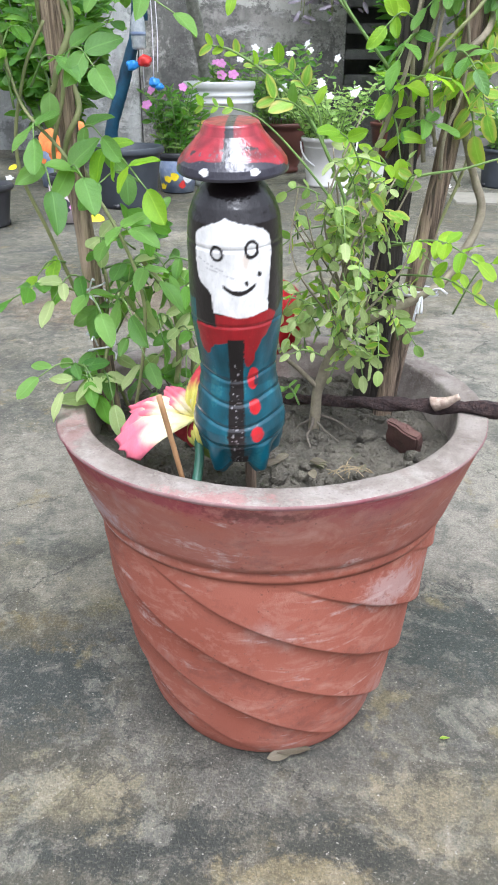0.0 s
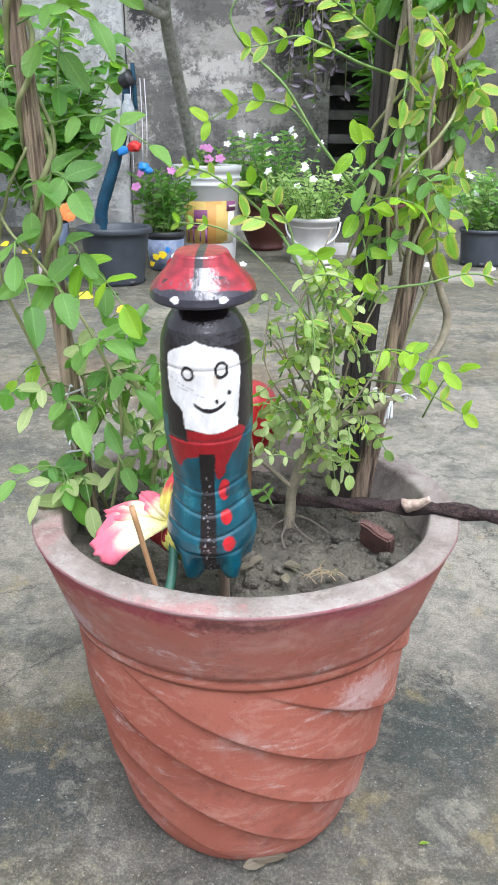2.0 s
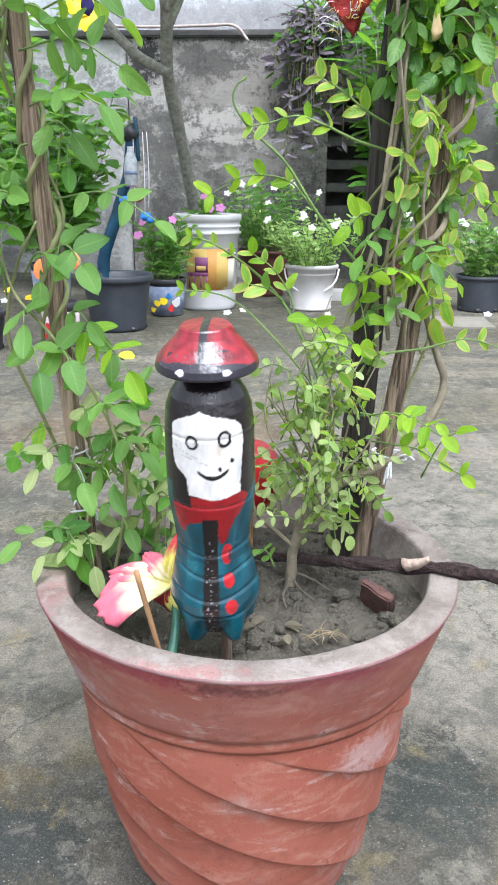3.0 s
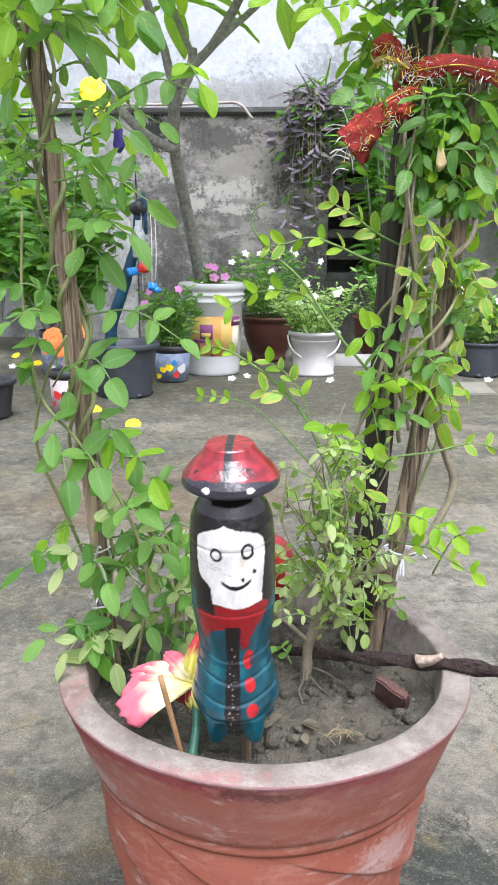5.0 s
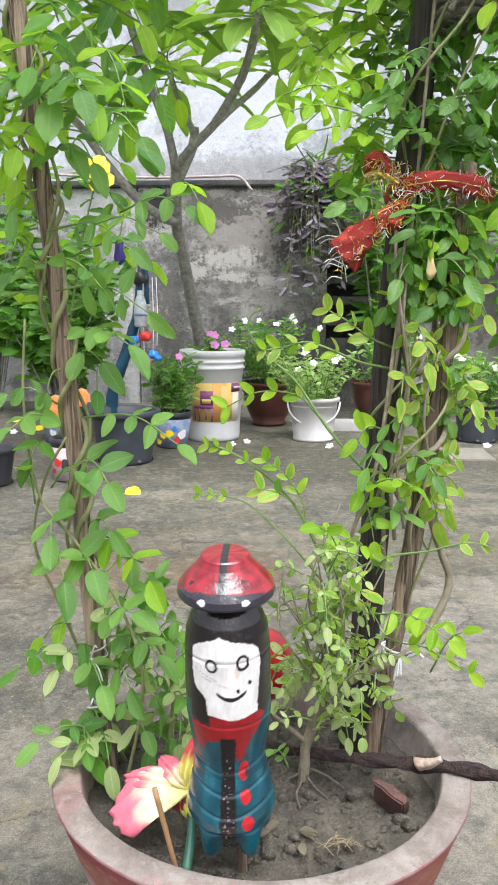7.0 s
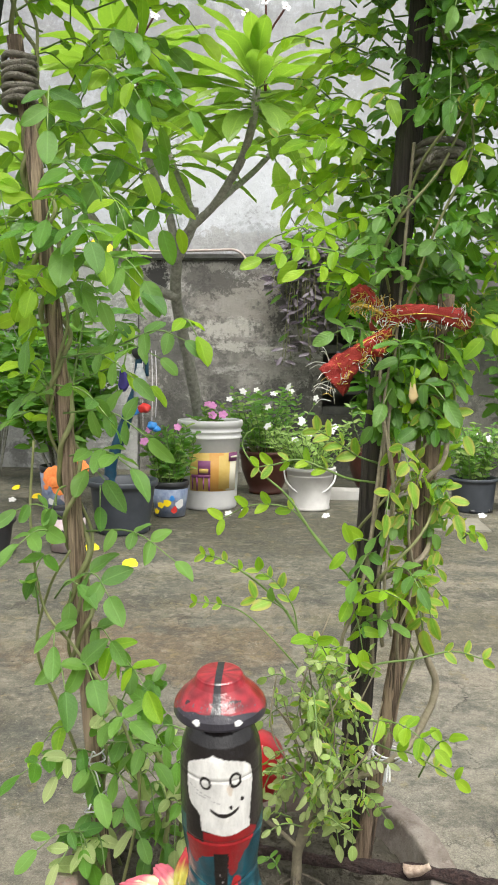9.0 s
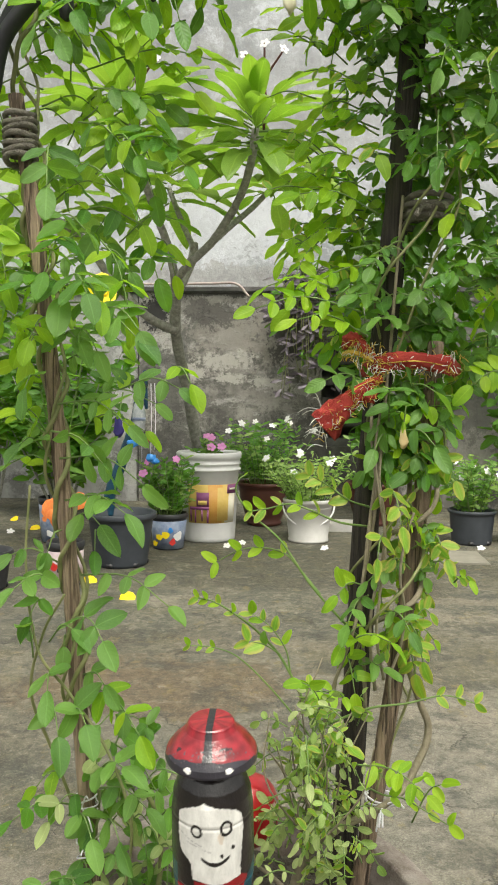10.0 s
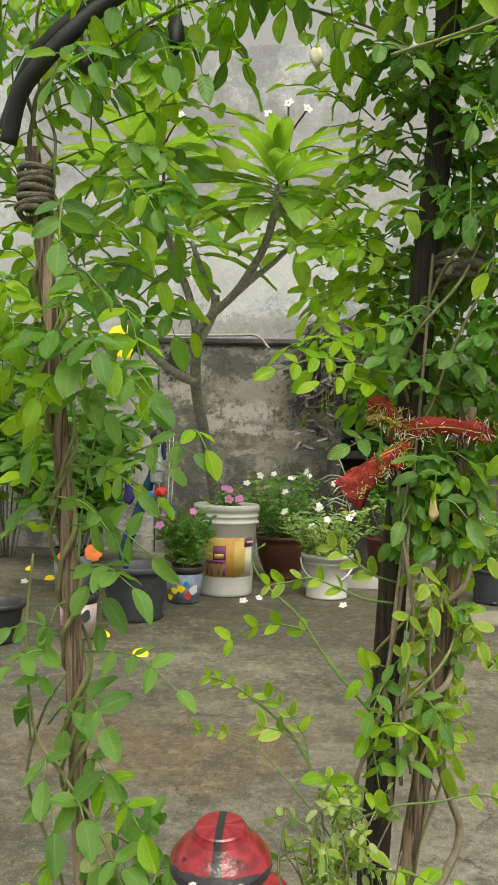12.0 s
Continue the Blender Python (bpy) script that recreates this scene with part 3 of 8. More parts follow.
def tube(bm, points, r0, r1=None, n=24, seg=8, rough=0.0, flat=1.0):
    """A round rod along a smooth line, its radius going from r0 to r1; rough: how uneven it is; flat: width over depth."""
    r1 = r0 if r1 is None else r1
    line = spline(points, n)
    ref, rings = Vector((0.3, 0.9, 0.1)), []
    for i, p in enumerate(line):
        d = (line[min(i + 1, n)] - line[max(i - 1, 0)]).normalized()
        a = d.cross(ref)
        a = a.normalized() if a.length > 1e-4 else d.orthogonal().normalized()
        ref = a.cross(d) if abs(d.dot(ref)) > 0.95 else ref
        b = d.cross(a)
        r = r0 + (r1 - r0) * i / n
        ring = []
        for k in range(seg):
            w = 2 * math.pi * k / seg
            e = 1 + rough * noise.noise(p * 60 + Vector((math.cos(w), math.sin(w), 0)) * 1.3)
            ring.append(bm.verts.new(p + (a * math.cos(w) * flat + b * math.sin(w)) * r * e))
        rings.append(ring)
    for q, s in zip(rings, rings[1:]):
        for k in range(seg):
            bm.faces.new((q[k], q[(k + 1) % seg], s[(k + 1) % seg], s[k]))
    bm.faces.new(rings[0][::-1])
    bm.faces.new(rings[-1])
    return bm


def rod(points, r0, r1=None, **how):
    return tube(bmesh.new(), points, r0, r1, **how)


def lathe(profile, seg=64, bend=None, mats=None):
    """Turns a profile of (radius, height) about z. bend(angle, r, z) may move a point; mats: a material index for each step."""
    bm = bmesh.new()
    rings = []
    for r, z in profile:
        if r < 1e-6:
            rings.append([bm.verts.new((0, 0, z))])
            continue
        ring = []
        for k in range(seg):
            a = 2 * math.pi * k / seg
            q, h = bend(a, r, z) if bend else (r, z)
            ring.append(bm.verts.new((q * math.cos(a), q * math.sin(a), h)))
        rings.append(ring)
    for i, (q, s) in enumerate(zip(rings, rings[1:])):
        for k in range(seg):
            vs = [q[k % len(q)], q[(k + 1) % len(q)], s[(k + 1) % len(s)], s[k % len(s)]]
            f = bm.faces.new(list(dict.fromkeys(vs)))
            f.material_index = mats[i] if mats else 0
    return bm


def box(bm, lo, hi, bevel=0.0):
    r = bmesh.ops.create_cube(bm, size=1.0)
    vs = r["verts"]
    for v in vs:
        v.co = Vector([lo[i] + (v.co[i] + 0.5) * (hi[i] - lo[i]) for i in range(3)])
    if bevel:
        es = list({e for v in vs for e in v.link_edges})
        bmesh.ops.bevel(bm, geom=es, offset=bevel, segments=2, affect="EDGES")
    return bm


def boxed(lo, hi, bevel=0.0):
    return box(bmesh.new(), lo, hi, bevel)


def blob(bm, at, size, bumps=0.15, freq=40.0, sub=3):
    r = bmesh.ops.create_icosphere(bm, subdivisions=sub, radius=1.0)
    for v in r["verts"]:
        e = 1 + bumps * noise.noise(v.co * 1.6 + Vector(at) * freq)
        v.co = Vector(at) + Vector((v.co.x * size[0], v.co.y * size[1], v.co.z * size[2])) * e
    return bm


# ---------------------------------------------------------------- leaves
def leaf_shape(name, material, wide, tip, fold, curl, twist=0.0, rows=5, blunt=0.6, pointed=None):
    """One leaf, 1 long along x, facing z, with an upper side of 2 x rows strips on each side of the midrib; pointed: how fast it widens at its foot and narrows to its tip."""
    vs, fs, uvs = [], [], []
    cols = (-1.0, -0.55, 0.0, 0.55, 1.0)
    for i in range(rows + 1):
        s = i / rows
        u = 0.35 * s + 0.65 * (0.5 - 0.5 * math.cos(math.pi * s))
        if pointed:
            a, b = pointed
            m = a / (a + b)
            w = wide * max(0.02 if i == 0 else 0.0, (u / m) ** a * ((1 - u) / (1 - m)) ** b)
        else:
            w = wide * max(0.0, math.sin(math.pi * (0.02 + 0.974 * u ** tip))) ** blunt
        for v in cols:
            y = v * w
            z = abs(v) * w * fold - curl * u * u + 0.025 * math.sin(9 * u + 5 * v + 20 * twist)
            vs.append((u, y * math.cos(twist * u) - z * math.sin(twist * u), y * math.sin(twist * u) + z * math.cos(twist * u)))
            uvs.append((u, 0.5 + 0.5 * v))
    n = len(cols)
    for i in range(rows):
        for k in range(n - 1):
            fs.append((i * n + k, (i + 1) * n + k, (i + 1) * n + k + 1, i * n + k + 1))
    me = bpy.data.meshes.new(name)
    me.from_pydata(vs, [], fs)
    layer = me.uv_layers.new(name="UVMap")
    for loop in me.loops:
        layer.data[loop.index].uv = uvs[loop.vertex_index]
    me.polygons.foreach_set("use_smooth", [True] * len(me.polygons))
    me.materials.append(material)
    return me, np.array(vs), fs, np.array(uvs)


SHAPES = {}


def shape(material, style, k):
    """A leaf mesh of a material in one of the styles; k picks among its variants."""
    key = (material.name, style, k % 6)
    if key not in SHAPES:
        r = random.Random(str(key))
        wide, tip, rows = {"ovate": (0.262, 0.88, 8), "round": (0.32, 0.95, 6), "lance": (0.15, 1.0, 6), "paddle": (0.14, 1.2, 9), "thin": (0.05, 0.9, 4), "oval": (0.26, 1.0, 5), "broad": (0.34, 0.75, 5)}[style]
        SHAPES[key] = leaf_shape("leaf", material, wide * r.uniform(0.88, 1.12), tip, r.uniform(0.08, 0.42), r.uniform(0.12, 0.4) if style == "paddle" else r.uniform(-0.08, 0.3), r.uniform(-0.4, 0.4), rows, {"round": 0.5, "paddle": 0.75}.get(style, 0.58),
                                (r.uniform(0.5, 0.6), r.uniform(0.58, 0.78)) if style == "ovate" else None)
    return key


class Foliage:
    """Collects leaves in world space and gives them to a thing: the nearer ones as parts, the rest as one mesh."""

    def __init__(self, seed):
        self.r, self.leaves, self.stems = random.Random(seed), [], bmesh.new()

    def leaf(self, at, along, face, length, material, style="ovate"):
        x = Vector(along).normalized()
        z = Vector(face)
        z = z - x * z.dot(x)
        z = z.normalized() if z.length > 1e-4 else x.orthogonal().normalized()
        y = z.cross(x)
        m = Matrix((x, y, z)).transposed().to_4x4()
        m.translation = Vector(at)
        self.leaves.append((m @ Matrix.Scale(length, 4), shape(material, style, self.r.randrange(6))))

    def sprig(self, base, tip, pairs, length, material, style="ovate", droop=0.012, face=None, stalk=0.0006, other=None):
        """A compound leaf: a stalk from base to tip with leaflets in pairs and one at the end."""
        r = self.r
        a, b = Vector(base), Vector(tip)
        mid = a.lerp(b, 0.55) + Vector((0, 0, droop))
        line = spline((a, mid, b), 10)
        tube(self.stems, (a, mid, b), stalk * 1.3, stalk * 0.7, n=8, seg=5)
        out = Vector(face) if face else Vector((r.gauss(0, 0.45), -0.6 + r.gauss(0, 0.35), 0.95 + r.gauss(0, 0.4)))
        for k in range(pairs):
            f = 0.38 + 0.5 * k / max(1, pairs - 0.5)
            p = line[min(9, int(f * 10))]
            d = (line[10] - line[0]).normalized()
            side = d.cross(out)
            side = side.normalized() if side.length > 1e-3 else Vector((1, 0, 0))
            for s in (-1, 1):
                if r.random() < 0.06:
                    continue
                way = side * s * r.uniform(0.8, 1.1) + d * r.uniform(0.15, 0.6) + Vector((0, 0, r.uniform(-0.5, 0.08)))
                n = out + Vector((r.gauss(0, 0.4), r.gauss(0, 0.35), r.gauss(0, 0.35)))
                self.leaf(p, way, n, length * r.uniform(0.75, 1.05), other if other and r.random() < 0.3 else material, style)
        d = (line[10] - line[8]).normalized()
        self.leaf(line[10], d + Vector((0, 0, r.uniform(-0.4, 0.0))), out, length * r.uniform(0.95, 1.15), material, style)

    def give(self, owner, stem_material, most=300, stem_name="stem"):
        base = owner.matrix_basis.translation
        back = Matrix.Translation(-base)
        if len(self.stems.verts):
            for v in self.stems.verts:
                v.co -= base
            part(stem_name, self.stems, stem_material, owner)["kind"] = "stuff"
        order = sorted(range(len(self.leaves)), key=lambda i: self.leaves[i][0].translation.y)
        for i in order[:most]:
            m, key = self.leaves[i]
            ob = new("leaf", SHAPES[key][0])
            ob.parent = owner
            ob.matrix_basis = back @ m
        rest = order[most:]
        if rest:
            vs, fs, uv, mi, mats, n = [], [], [], [], [], 0
            for i in rest:
                m, key = self.leaves[i]
                me, v, f, u = SHAPES[key]
                if me.materials[0] not in mats:
                    mats.append(me.materials[0])
                w = np.array(back @ m)
                vs.append(v @ w[:3, :3].T + w[:3, 3])
                fs.extend([tuple(a + n for a in q) for q in f])
                mi.extend([mats.index(me.materials[0])] * len(f))
                uv.extend(u[list(q)] for q in f)
                n += len(v)
            me = bpy.data.meshes.new("foliage")
            me.from_pydata(np.concatenate(vs).tolist(), [], fs)
            me.uv_layers.new(name="UVMap").data.foreach_set("uv", np.concatenate(uv).ravel())
            me.polygons.foreach_set("material_index", mi)
            me.polygons.foreach_set("use_smooth", [True] * len(fs))
            for m in mats:
                me.materials.append(m)
            ob = new("foliage", me)
            ob.parent = owner
            ob["kind"] = "stuff"


# ---------------------------------------------------------------- ground and walls
def make_ground():
    bm = bmesh.new()
    xs = [-300, -40, -8] + [-4 + 0.1 * i for i in range(81)] + [8, 40, 300]
    ys = [-300, -40, -6, -3, -2] + [-1.5 + 0.1 * i for i in range(57)] + [4.6, 6, 12, 60, 400]
    grid = [[bm.verts.new((x, y, 0.006 * (noise.noise(Vector((x * 0.8, y * 0.8, 0))) - noise.noise(Vector((0, 0, 0)))) * (1 if math.hypot(x, y) > 0.5 and max(abs(x), abs(y)) < 5 else 0))) for x in xs] for y in ys]
    for q, s in zip(grid, grid[1:]):
        for k in range(len(xs) - 1):
            bm.faces.new((q[k], q[k + 1], s[k + 1], s[k]))
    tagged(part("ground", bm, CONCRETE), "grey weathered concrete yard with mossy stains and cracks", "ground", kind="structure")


make_ground()

WALL_Y = 4.2
SEAM_Z = 1.30


def make_walls():
    # lower old wall with an opening for the vent slats, x 0.12 to 0.38
    bm = bmesh.new()
    for lo, hi in (((-1.0, WALL_Y, -0.1), (0.12, WALL_Y + 0.25, SEAM_Z)), ((0.38, WALL_Y, -0.1), (6.5, WALL_Y + 0.25, SEAM_Z)),
                   ((0.12, WALL_Y, 0.98), (0.38, WALL_Y + 0.25, SEAM_Z)), ((0.12, WALL_Y, -0.1), (0.38, WALL_Y + 0.25, 0.36))):
        box(bm, lo, hi)
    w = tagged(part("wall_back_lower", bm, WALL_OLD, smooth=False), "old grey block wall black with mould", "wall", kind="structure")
    for i in range(5):
        z = 0.36 + 0.124 * i
        part("slat", boxed((0.122, WALL_Y + 0.012, z), (0.378, WALL_Y + 0.2, z + 0.05), 0.004), SLAT, w, "sooty concrete vent slat", False)
    part("vent_back", boxed((0.12, WALL_Y + 0.21, 0.36), (0.38, WALL_Y + 0.24, 0.98)), SLAT, w, "", False)
    bm = boxed((-6.5, WALL_Y + 0.015, -0.1), (-1.012, WALL_Y + 0.25, SEAM_Z - 0.02), 0.006)
    tagged(part("wall_left_lower", bm, WALL_LEFT, smooth=False), "stained whitewashed block wall dark along its foot", "wall", kind="structure")
    bm = boxed((-6.5, WALL_Y + 0.03, SEAM_Z), (6.5, WALL_Y + 0.25, 3.13))
    tagged(part("wall_back_upper", bm, WALL_WASH, smooth=False), "whitewashed upper wall with grey rain streaks", "wall", kind="structure")
    bm = boxed((-6.5, WALL_Y - 0.02, SEAM_Z - 0.015), (6.5, WALL_Y + 0.03, SEAM_Z + 0.02), 0.008)
    for v in bm.verts:
        v.co.z += 0.008 * noise.noise(Vector((v.co.x * 3, 0, 0)))
    tagged(part("wall_ledge", bm, SLAT, smooth=False), "narrow sooty ledge between the old and the upper wall", "ledge", kind="structure")


make_walls()
hose = thing("hose", (-1.0, WALL_Y - 0.04, SEAM_Z + 0.03), "thin faded pink hose lying along the wall ledge", "hose")
part("hose_line", rod(((-0.5, 0, 0.02), (0.1, 0.0, 0.0), (0.45, 0.0, 0.005), (0.6, -0.01, 0.0), (0.68, -0.04, -0.08)), 0.0075, n=40), SKY_CABLE, hose)
patch_bm = boxed((-0.11, -0.13, -0.01), (0.13, 0.13, 0.006), 0.003)
paving = tagged(part("paving_slab", patch_bm, plain("pale_slab", (0.17, 0.16, 0.13), (0.27, 0.255, 0.21), 18.0, 0.85), None, "", False), "pale flat paving slab set in the concrete yard", "slab", kind="structure")
paving.location = (0.64, 2.68, 0.0)


# ---------------------------------------------------------------- the terracotta pot
POT_H, POT_R = 0.26, 0.152


def make_pot():
    t = thing("terracotta_pot", (0, 0, 0), "large terracotta pot with swirled ridges and a chalky rim", "flower pot")
    seg, rows = 384, 220
    bm, rings = bmesh.new(), []
    low, step = 0.192, 0.047
    for i in range(rows + 1):
        z = low * i / rows
        ring = []
        for k in range(seg):
            a = 2 * math.pi * k / seg
            th = math.degrees(math.atan2(math.cos(a), -math.sin(a)))  # 0 towards the front (-y), growing towards +x
            f = ((z - 0.103 + 0.001044 * th) / step) % 1.0
            layer = (1 - f) - 0.5 if f < 0.94 else -0.44 + 0.94 * (0.5 - 0.5 * math.cos(math.pi * (f - 0.94) / 0.06))
            hold = min(1.0, max(0.0, (z - 0.004) / 0.016)) * min(1.0, max(0.0, (low - z) / 0.012) + 0.25)
            r = 0.0838 + 0.0468 * (z / low) ** 0.75 + 0.0064 * layer * hold
            r = r if r < 0.122 else 0.122 + 0.004 * math.tanh((r - 0.122) / 0.004)
            r += 0.0006 * noise.noise(Vector((3 * math.cos(a), 3 * math.sin(a), 25 * z)))
            ring.append(bm.verts.new((r * math.cos(a), r * math.sin(a), z)))
        rings.append(ring)
    for q, s in zip(rings, rings[1:]):
        for k in range(seg):
            bm.faces.new((q[k], q[(k + 1) % seg], s[(k + 1) % seg], s[k]))
    bm.faces.new(rings[0][::-1])
    part("body", bm, TERRACOTTA, t)

    def wob(a, r, z):
        e = noise.noise(Vector((2.2 * math.cos(a), 2.2 * math.sin(a), 6 * z)))
        f = noise.noise(Vector((30 * math.cos(a), 30 * math.sin(a), 160 * z)))
        return r + 0.0010 * e + 0.0006 * f, z + 0.0007 * f
    band = [(0.12, 0.19), (0.128, 0.19), (0.1296, 0.1935), (0.1294, 0.197), (0.1284, 0.199), (0.1326, 0.2015), (0.1342, 0.206)]
    band += [(0.1342 + 0.0168 * (i / 8) ** 1.02, 0.206 + 0.0505 * i / 8) for i in range(1, 9)]
    part("collar", lathe(band, 256, wob), TERRACOTTA, t)
    rim = [(0.151, 0.2565), (0.1522, 0.2582), (0.1516, 0.2598), (0.1500, 0.2605), (0.1336, 0.2612), (0.1322, 0.2605), (0.1312, 0.258), (0.126, 0.205), (0.12, 0.19)]
    part("rim", lathe(rim, 256, wob, (1, 1, 0, 0, 0, 0, 0, 0)), (RIM_CRUST, MAGENTA), t, "chalky grey rim with a worn magenta edge")
    return t


make_pot()


def make_soil():
    t = thing("soil", (0, 0, 0.19), "dry grey crumbly soil filling the terracotta pot", "soil", kind="stuff")

    def bed(x, y):
        r = math.hypot(x, y)
        lumps = 0.008 * noise.noise(Vector((x * 28, y * 28, 3))) + 0.004 * noise.noise(Vector((x * 60, y * 60, 1))) + 0.003 * noise.noise(Vector((x * 150, y * 150, 4)))
        return 0.042 - 0.1 * max(0, r - 0.1) + lumps + 0.0015 * noise.noise(Vector((x * 400, y * 400, 7))) + 0.002
    bm, rings = bmesh.new(), []
    for i in range(81):
        r = 0.1296 * i / 80
        ring = []
        for k in range(240 if i else 1):
            a = 2 * math.pi * k / 240
            x, y = r * math.cos(a), r * math.sin(a)
            z = bed(x, y)
            ring.append(bm.verts.new((x, y, z)))
        rings.append(ring)
    for q, s in zip(rings, rings[1:]):
        for k in range(240):
            bm.faces.new(list(dict.fromkeys((q[k % len(q)], s[k], s[(k + 1) % 240], q[(k + 1) % len(q)]))))
    part("soil_bed", bm, SOIL, t)
    r = random.Random(3)
    bm = bmesh.new()
    for _ in range(900):
        a, d = r.uniform(0, 6.28), 0.115 * math.sqrt(r.random())
        s = 0.0007 + 0.0065 * r.random() ** 5
        blob(bm, (d * math.cos(a), d * math.sin(a), bed(d * math.cos(a), d * math.sin(a)) + 0.15 * s), (s, s * r.uniform(0.6, 1), s * 0.7), 0.5, 300.0, 1)
    part("clods", bm, SOIL, t)


make_soil()


# ---------------------------------------------------------------- the bottle doll
def paint_mesh(name, rings, colours, material, parent=None):
    """A mesh from rings of points (closed round), with a paint colour for every point."""
    vs, cs, fs = [], [], []
    for ring, col in zip(rings, colours):
        first, n = len(vs), len(ring)
        vs.extend(ring)
        cs.extend(col)
        if first:
            for k in range(n):
                fs.append((first - n + k, first - n + (k + 1) % n, first + (k + 1) % n, first + k))
    me = bpy.data.meshes.new(name)
    me.from_pydata(vs, [], fs)
    a = me.color_attributes.new("paint", "FLOAT_COLOR", "POINT")
    a.data.foreach_set("color", np.array([(*c, 1.0) for c in cs], dtype=np.float32).ravel())
    me.polygons.foreach_set("use_smooth", [True] * len(fs))
    me.materials.append(material)
    ob = new(name, me)
    ob.parent = parent
    return ob


BLACK, WHITE, CRIMSON, TEAL = (0.007, 0.004, 0.005), (0.74, 0.73, 0.71), (0.27, 0.005, 0.01), (0.003, 0.062, 0.09)


RED_LOW = ((-52, -48, -40, -33, -25, -8, 8, 13, 16, 22, 27, 31, 38, 50, 60), (0.088, 0.081, 0.078, 0.08, 0.0845, 0.0868, 0.087, 0.082, 0.0725, 0.0705, 0.073, 0.08, 0.086, 0.0925, 0.0985))
HAIR_LINE = ((-47, -40, -25, -12, -5, 3, 15, 30, 42, 50, 53), (0.1435, 0.1462, 0.1492, 0.151, 0.1525, 0.151, 0.1497, 0.1485, 0.1462, 0.1435, 0.141))
FACE_LEFT = ((0.1005, 0.1047, 0.111, 0.116, 0.1185, 0.121, 0.13, 0.144), (-22, -22.5, -24, -29, -39, -43, -46, -47))
FACE_RIGHT = ((0.1, 0.111, 0.118, 0.121, 0.135, 0.144), (46, 47, 48.5, 50, 53, 52))


def doll_spot(th, s):
    """The paint at th degrees from the front (to the right is plus) and s metres up the bottle."""
    e = noise.noise(Vector((th * 0.09, s * 260, 2.0)))
    e2 = noise.noise(Vector((th * 0.25, s * 700, 5.0)))
    wash = noise.noise(Vector((th * 0.05, s * 45, 9)))
    k = 0.8 + 0.9 * max(0.0, min(1.0, wash + 0.3))
    c = (TEAL[0] * k, TEAL[1] * k, TEAL[2] * k)
    if wash > 0.42 and e2 > -0.1:
        c = (0.02, 0.13, 0.16)
    # black hair with a lock on either side of the face
    hair = 0.108 if th < -52 else 0.0955 if th < -20 else 0.103 if th < 46 else 0.1 + 0.004 * abs(th - 62) / 16
    if s > hair + 0.0012 * e:
        c = BLACK
    # red collar with two runs of paint
    elif -52 + 3 * e < th < 60 + 3 * e and float(np.interp(th + 2 * e, *RED_LOW)) + 0.0012 * e < s < 0.1045:
        c = CRIMSON if e2 < 0.6 else (0.36, 0.02, 0.022)
    # black strip down the coat, flaked near its foot
    sag = 3 * max(0.0, min(1.0, (0.088 - s) / 0.06)) - (7 if s < 0.012 else 0)
    if -6 - abs(sag) + 1.5 * e < th < 15 - sag + 1.5 * e2 and s < 0.0885:
        c = (0.3, 0.28, 0.29) if e2 > 0.42 and s < 0.073 and -5 < th < 9 else BLACK
    for s0, w, h in ((0.0635, 8.4, 0.0068), (0.0465, 8.0, 0.0045), (0.0295, 8.2, 0.0046)):
        if ((th - 28) / w) ** 2 + ((s - s0) / h) ** 2 < 1 + 0.3 * e:
            c = (0.46, 0.012, 0.018)
    if math.hypot((th - 33) / 3.5, (s - 0.0615) / 0.003) < 1 + 0.6 * e2:
        c = (0.03, 0.03, 0.05)
    # the white face between the locks
    low = 0.1038 - 0.0026 * math.exp(-((th - 14) / 22) ** 2) + 0.0004 * e2
    if low < s < float(np.interp(th, *HAIR_LINE)) + 0.0005 * e2 and float(np.interp(s, *FACE_LEFT)) + 2.2 * e < th < float(np.interp(s, *FACE_RIGHT)) + 2.2 * e:
        c = (0.68, 0.67, 0.64) if e2 > 0.5 else WHITE
        if math.hypot((th - 18) / 3.5, (s - 0.1305) / 0.0045) < 1 + 0.5 * e:
            c = (0.68, 0.6, 0.52)
        # grey line puts the shade of the bottle's groove into the face paint
        if abs(s - 0.1374 - 0.0003 * e) < 0.0005:
            c = (0.5, 0.49, 0.48)
        for t0, t1, s0, fall in ((-42, -8, 0.1318, 0.00016), (-30, 4, 0.1275, 0.00014)):
            if t0 < th < t1 and abs(s - s0 + fall * (th - t0) - 0.0006 * e) < 0.0004 and e2 > -0.15:
                c = (0.46, 0.45, 0.45)
        for t0, s0, w, h in ((-16, 0.1352, 8.5, 0.0041), (26, 0.1371, 9.2, 0.0046)):
            d = math.hypot((th - t0) / w, (s - s0) / h)
            if 0.64 + 0.1 * e < d < 1.02 + 0.15 * e:
                c = BLACK
        x = th - 10
        if -19 < x < 20 and abs(s - (0.1147 + 0.0038 * (x / 19) ** 2)) < 0.0014 - 0.0004 * abs(x) / 20 + 0.0003 * e2:
            c = BLACK
        for t0, s0 in ((19, 0.1198), (35, 0.124)):
            if math.hypot((th - t0) / 2.6, (s - s0) / 0.0014) < 1 + 0.5 * e2:
                c = BLACK
    return c


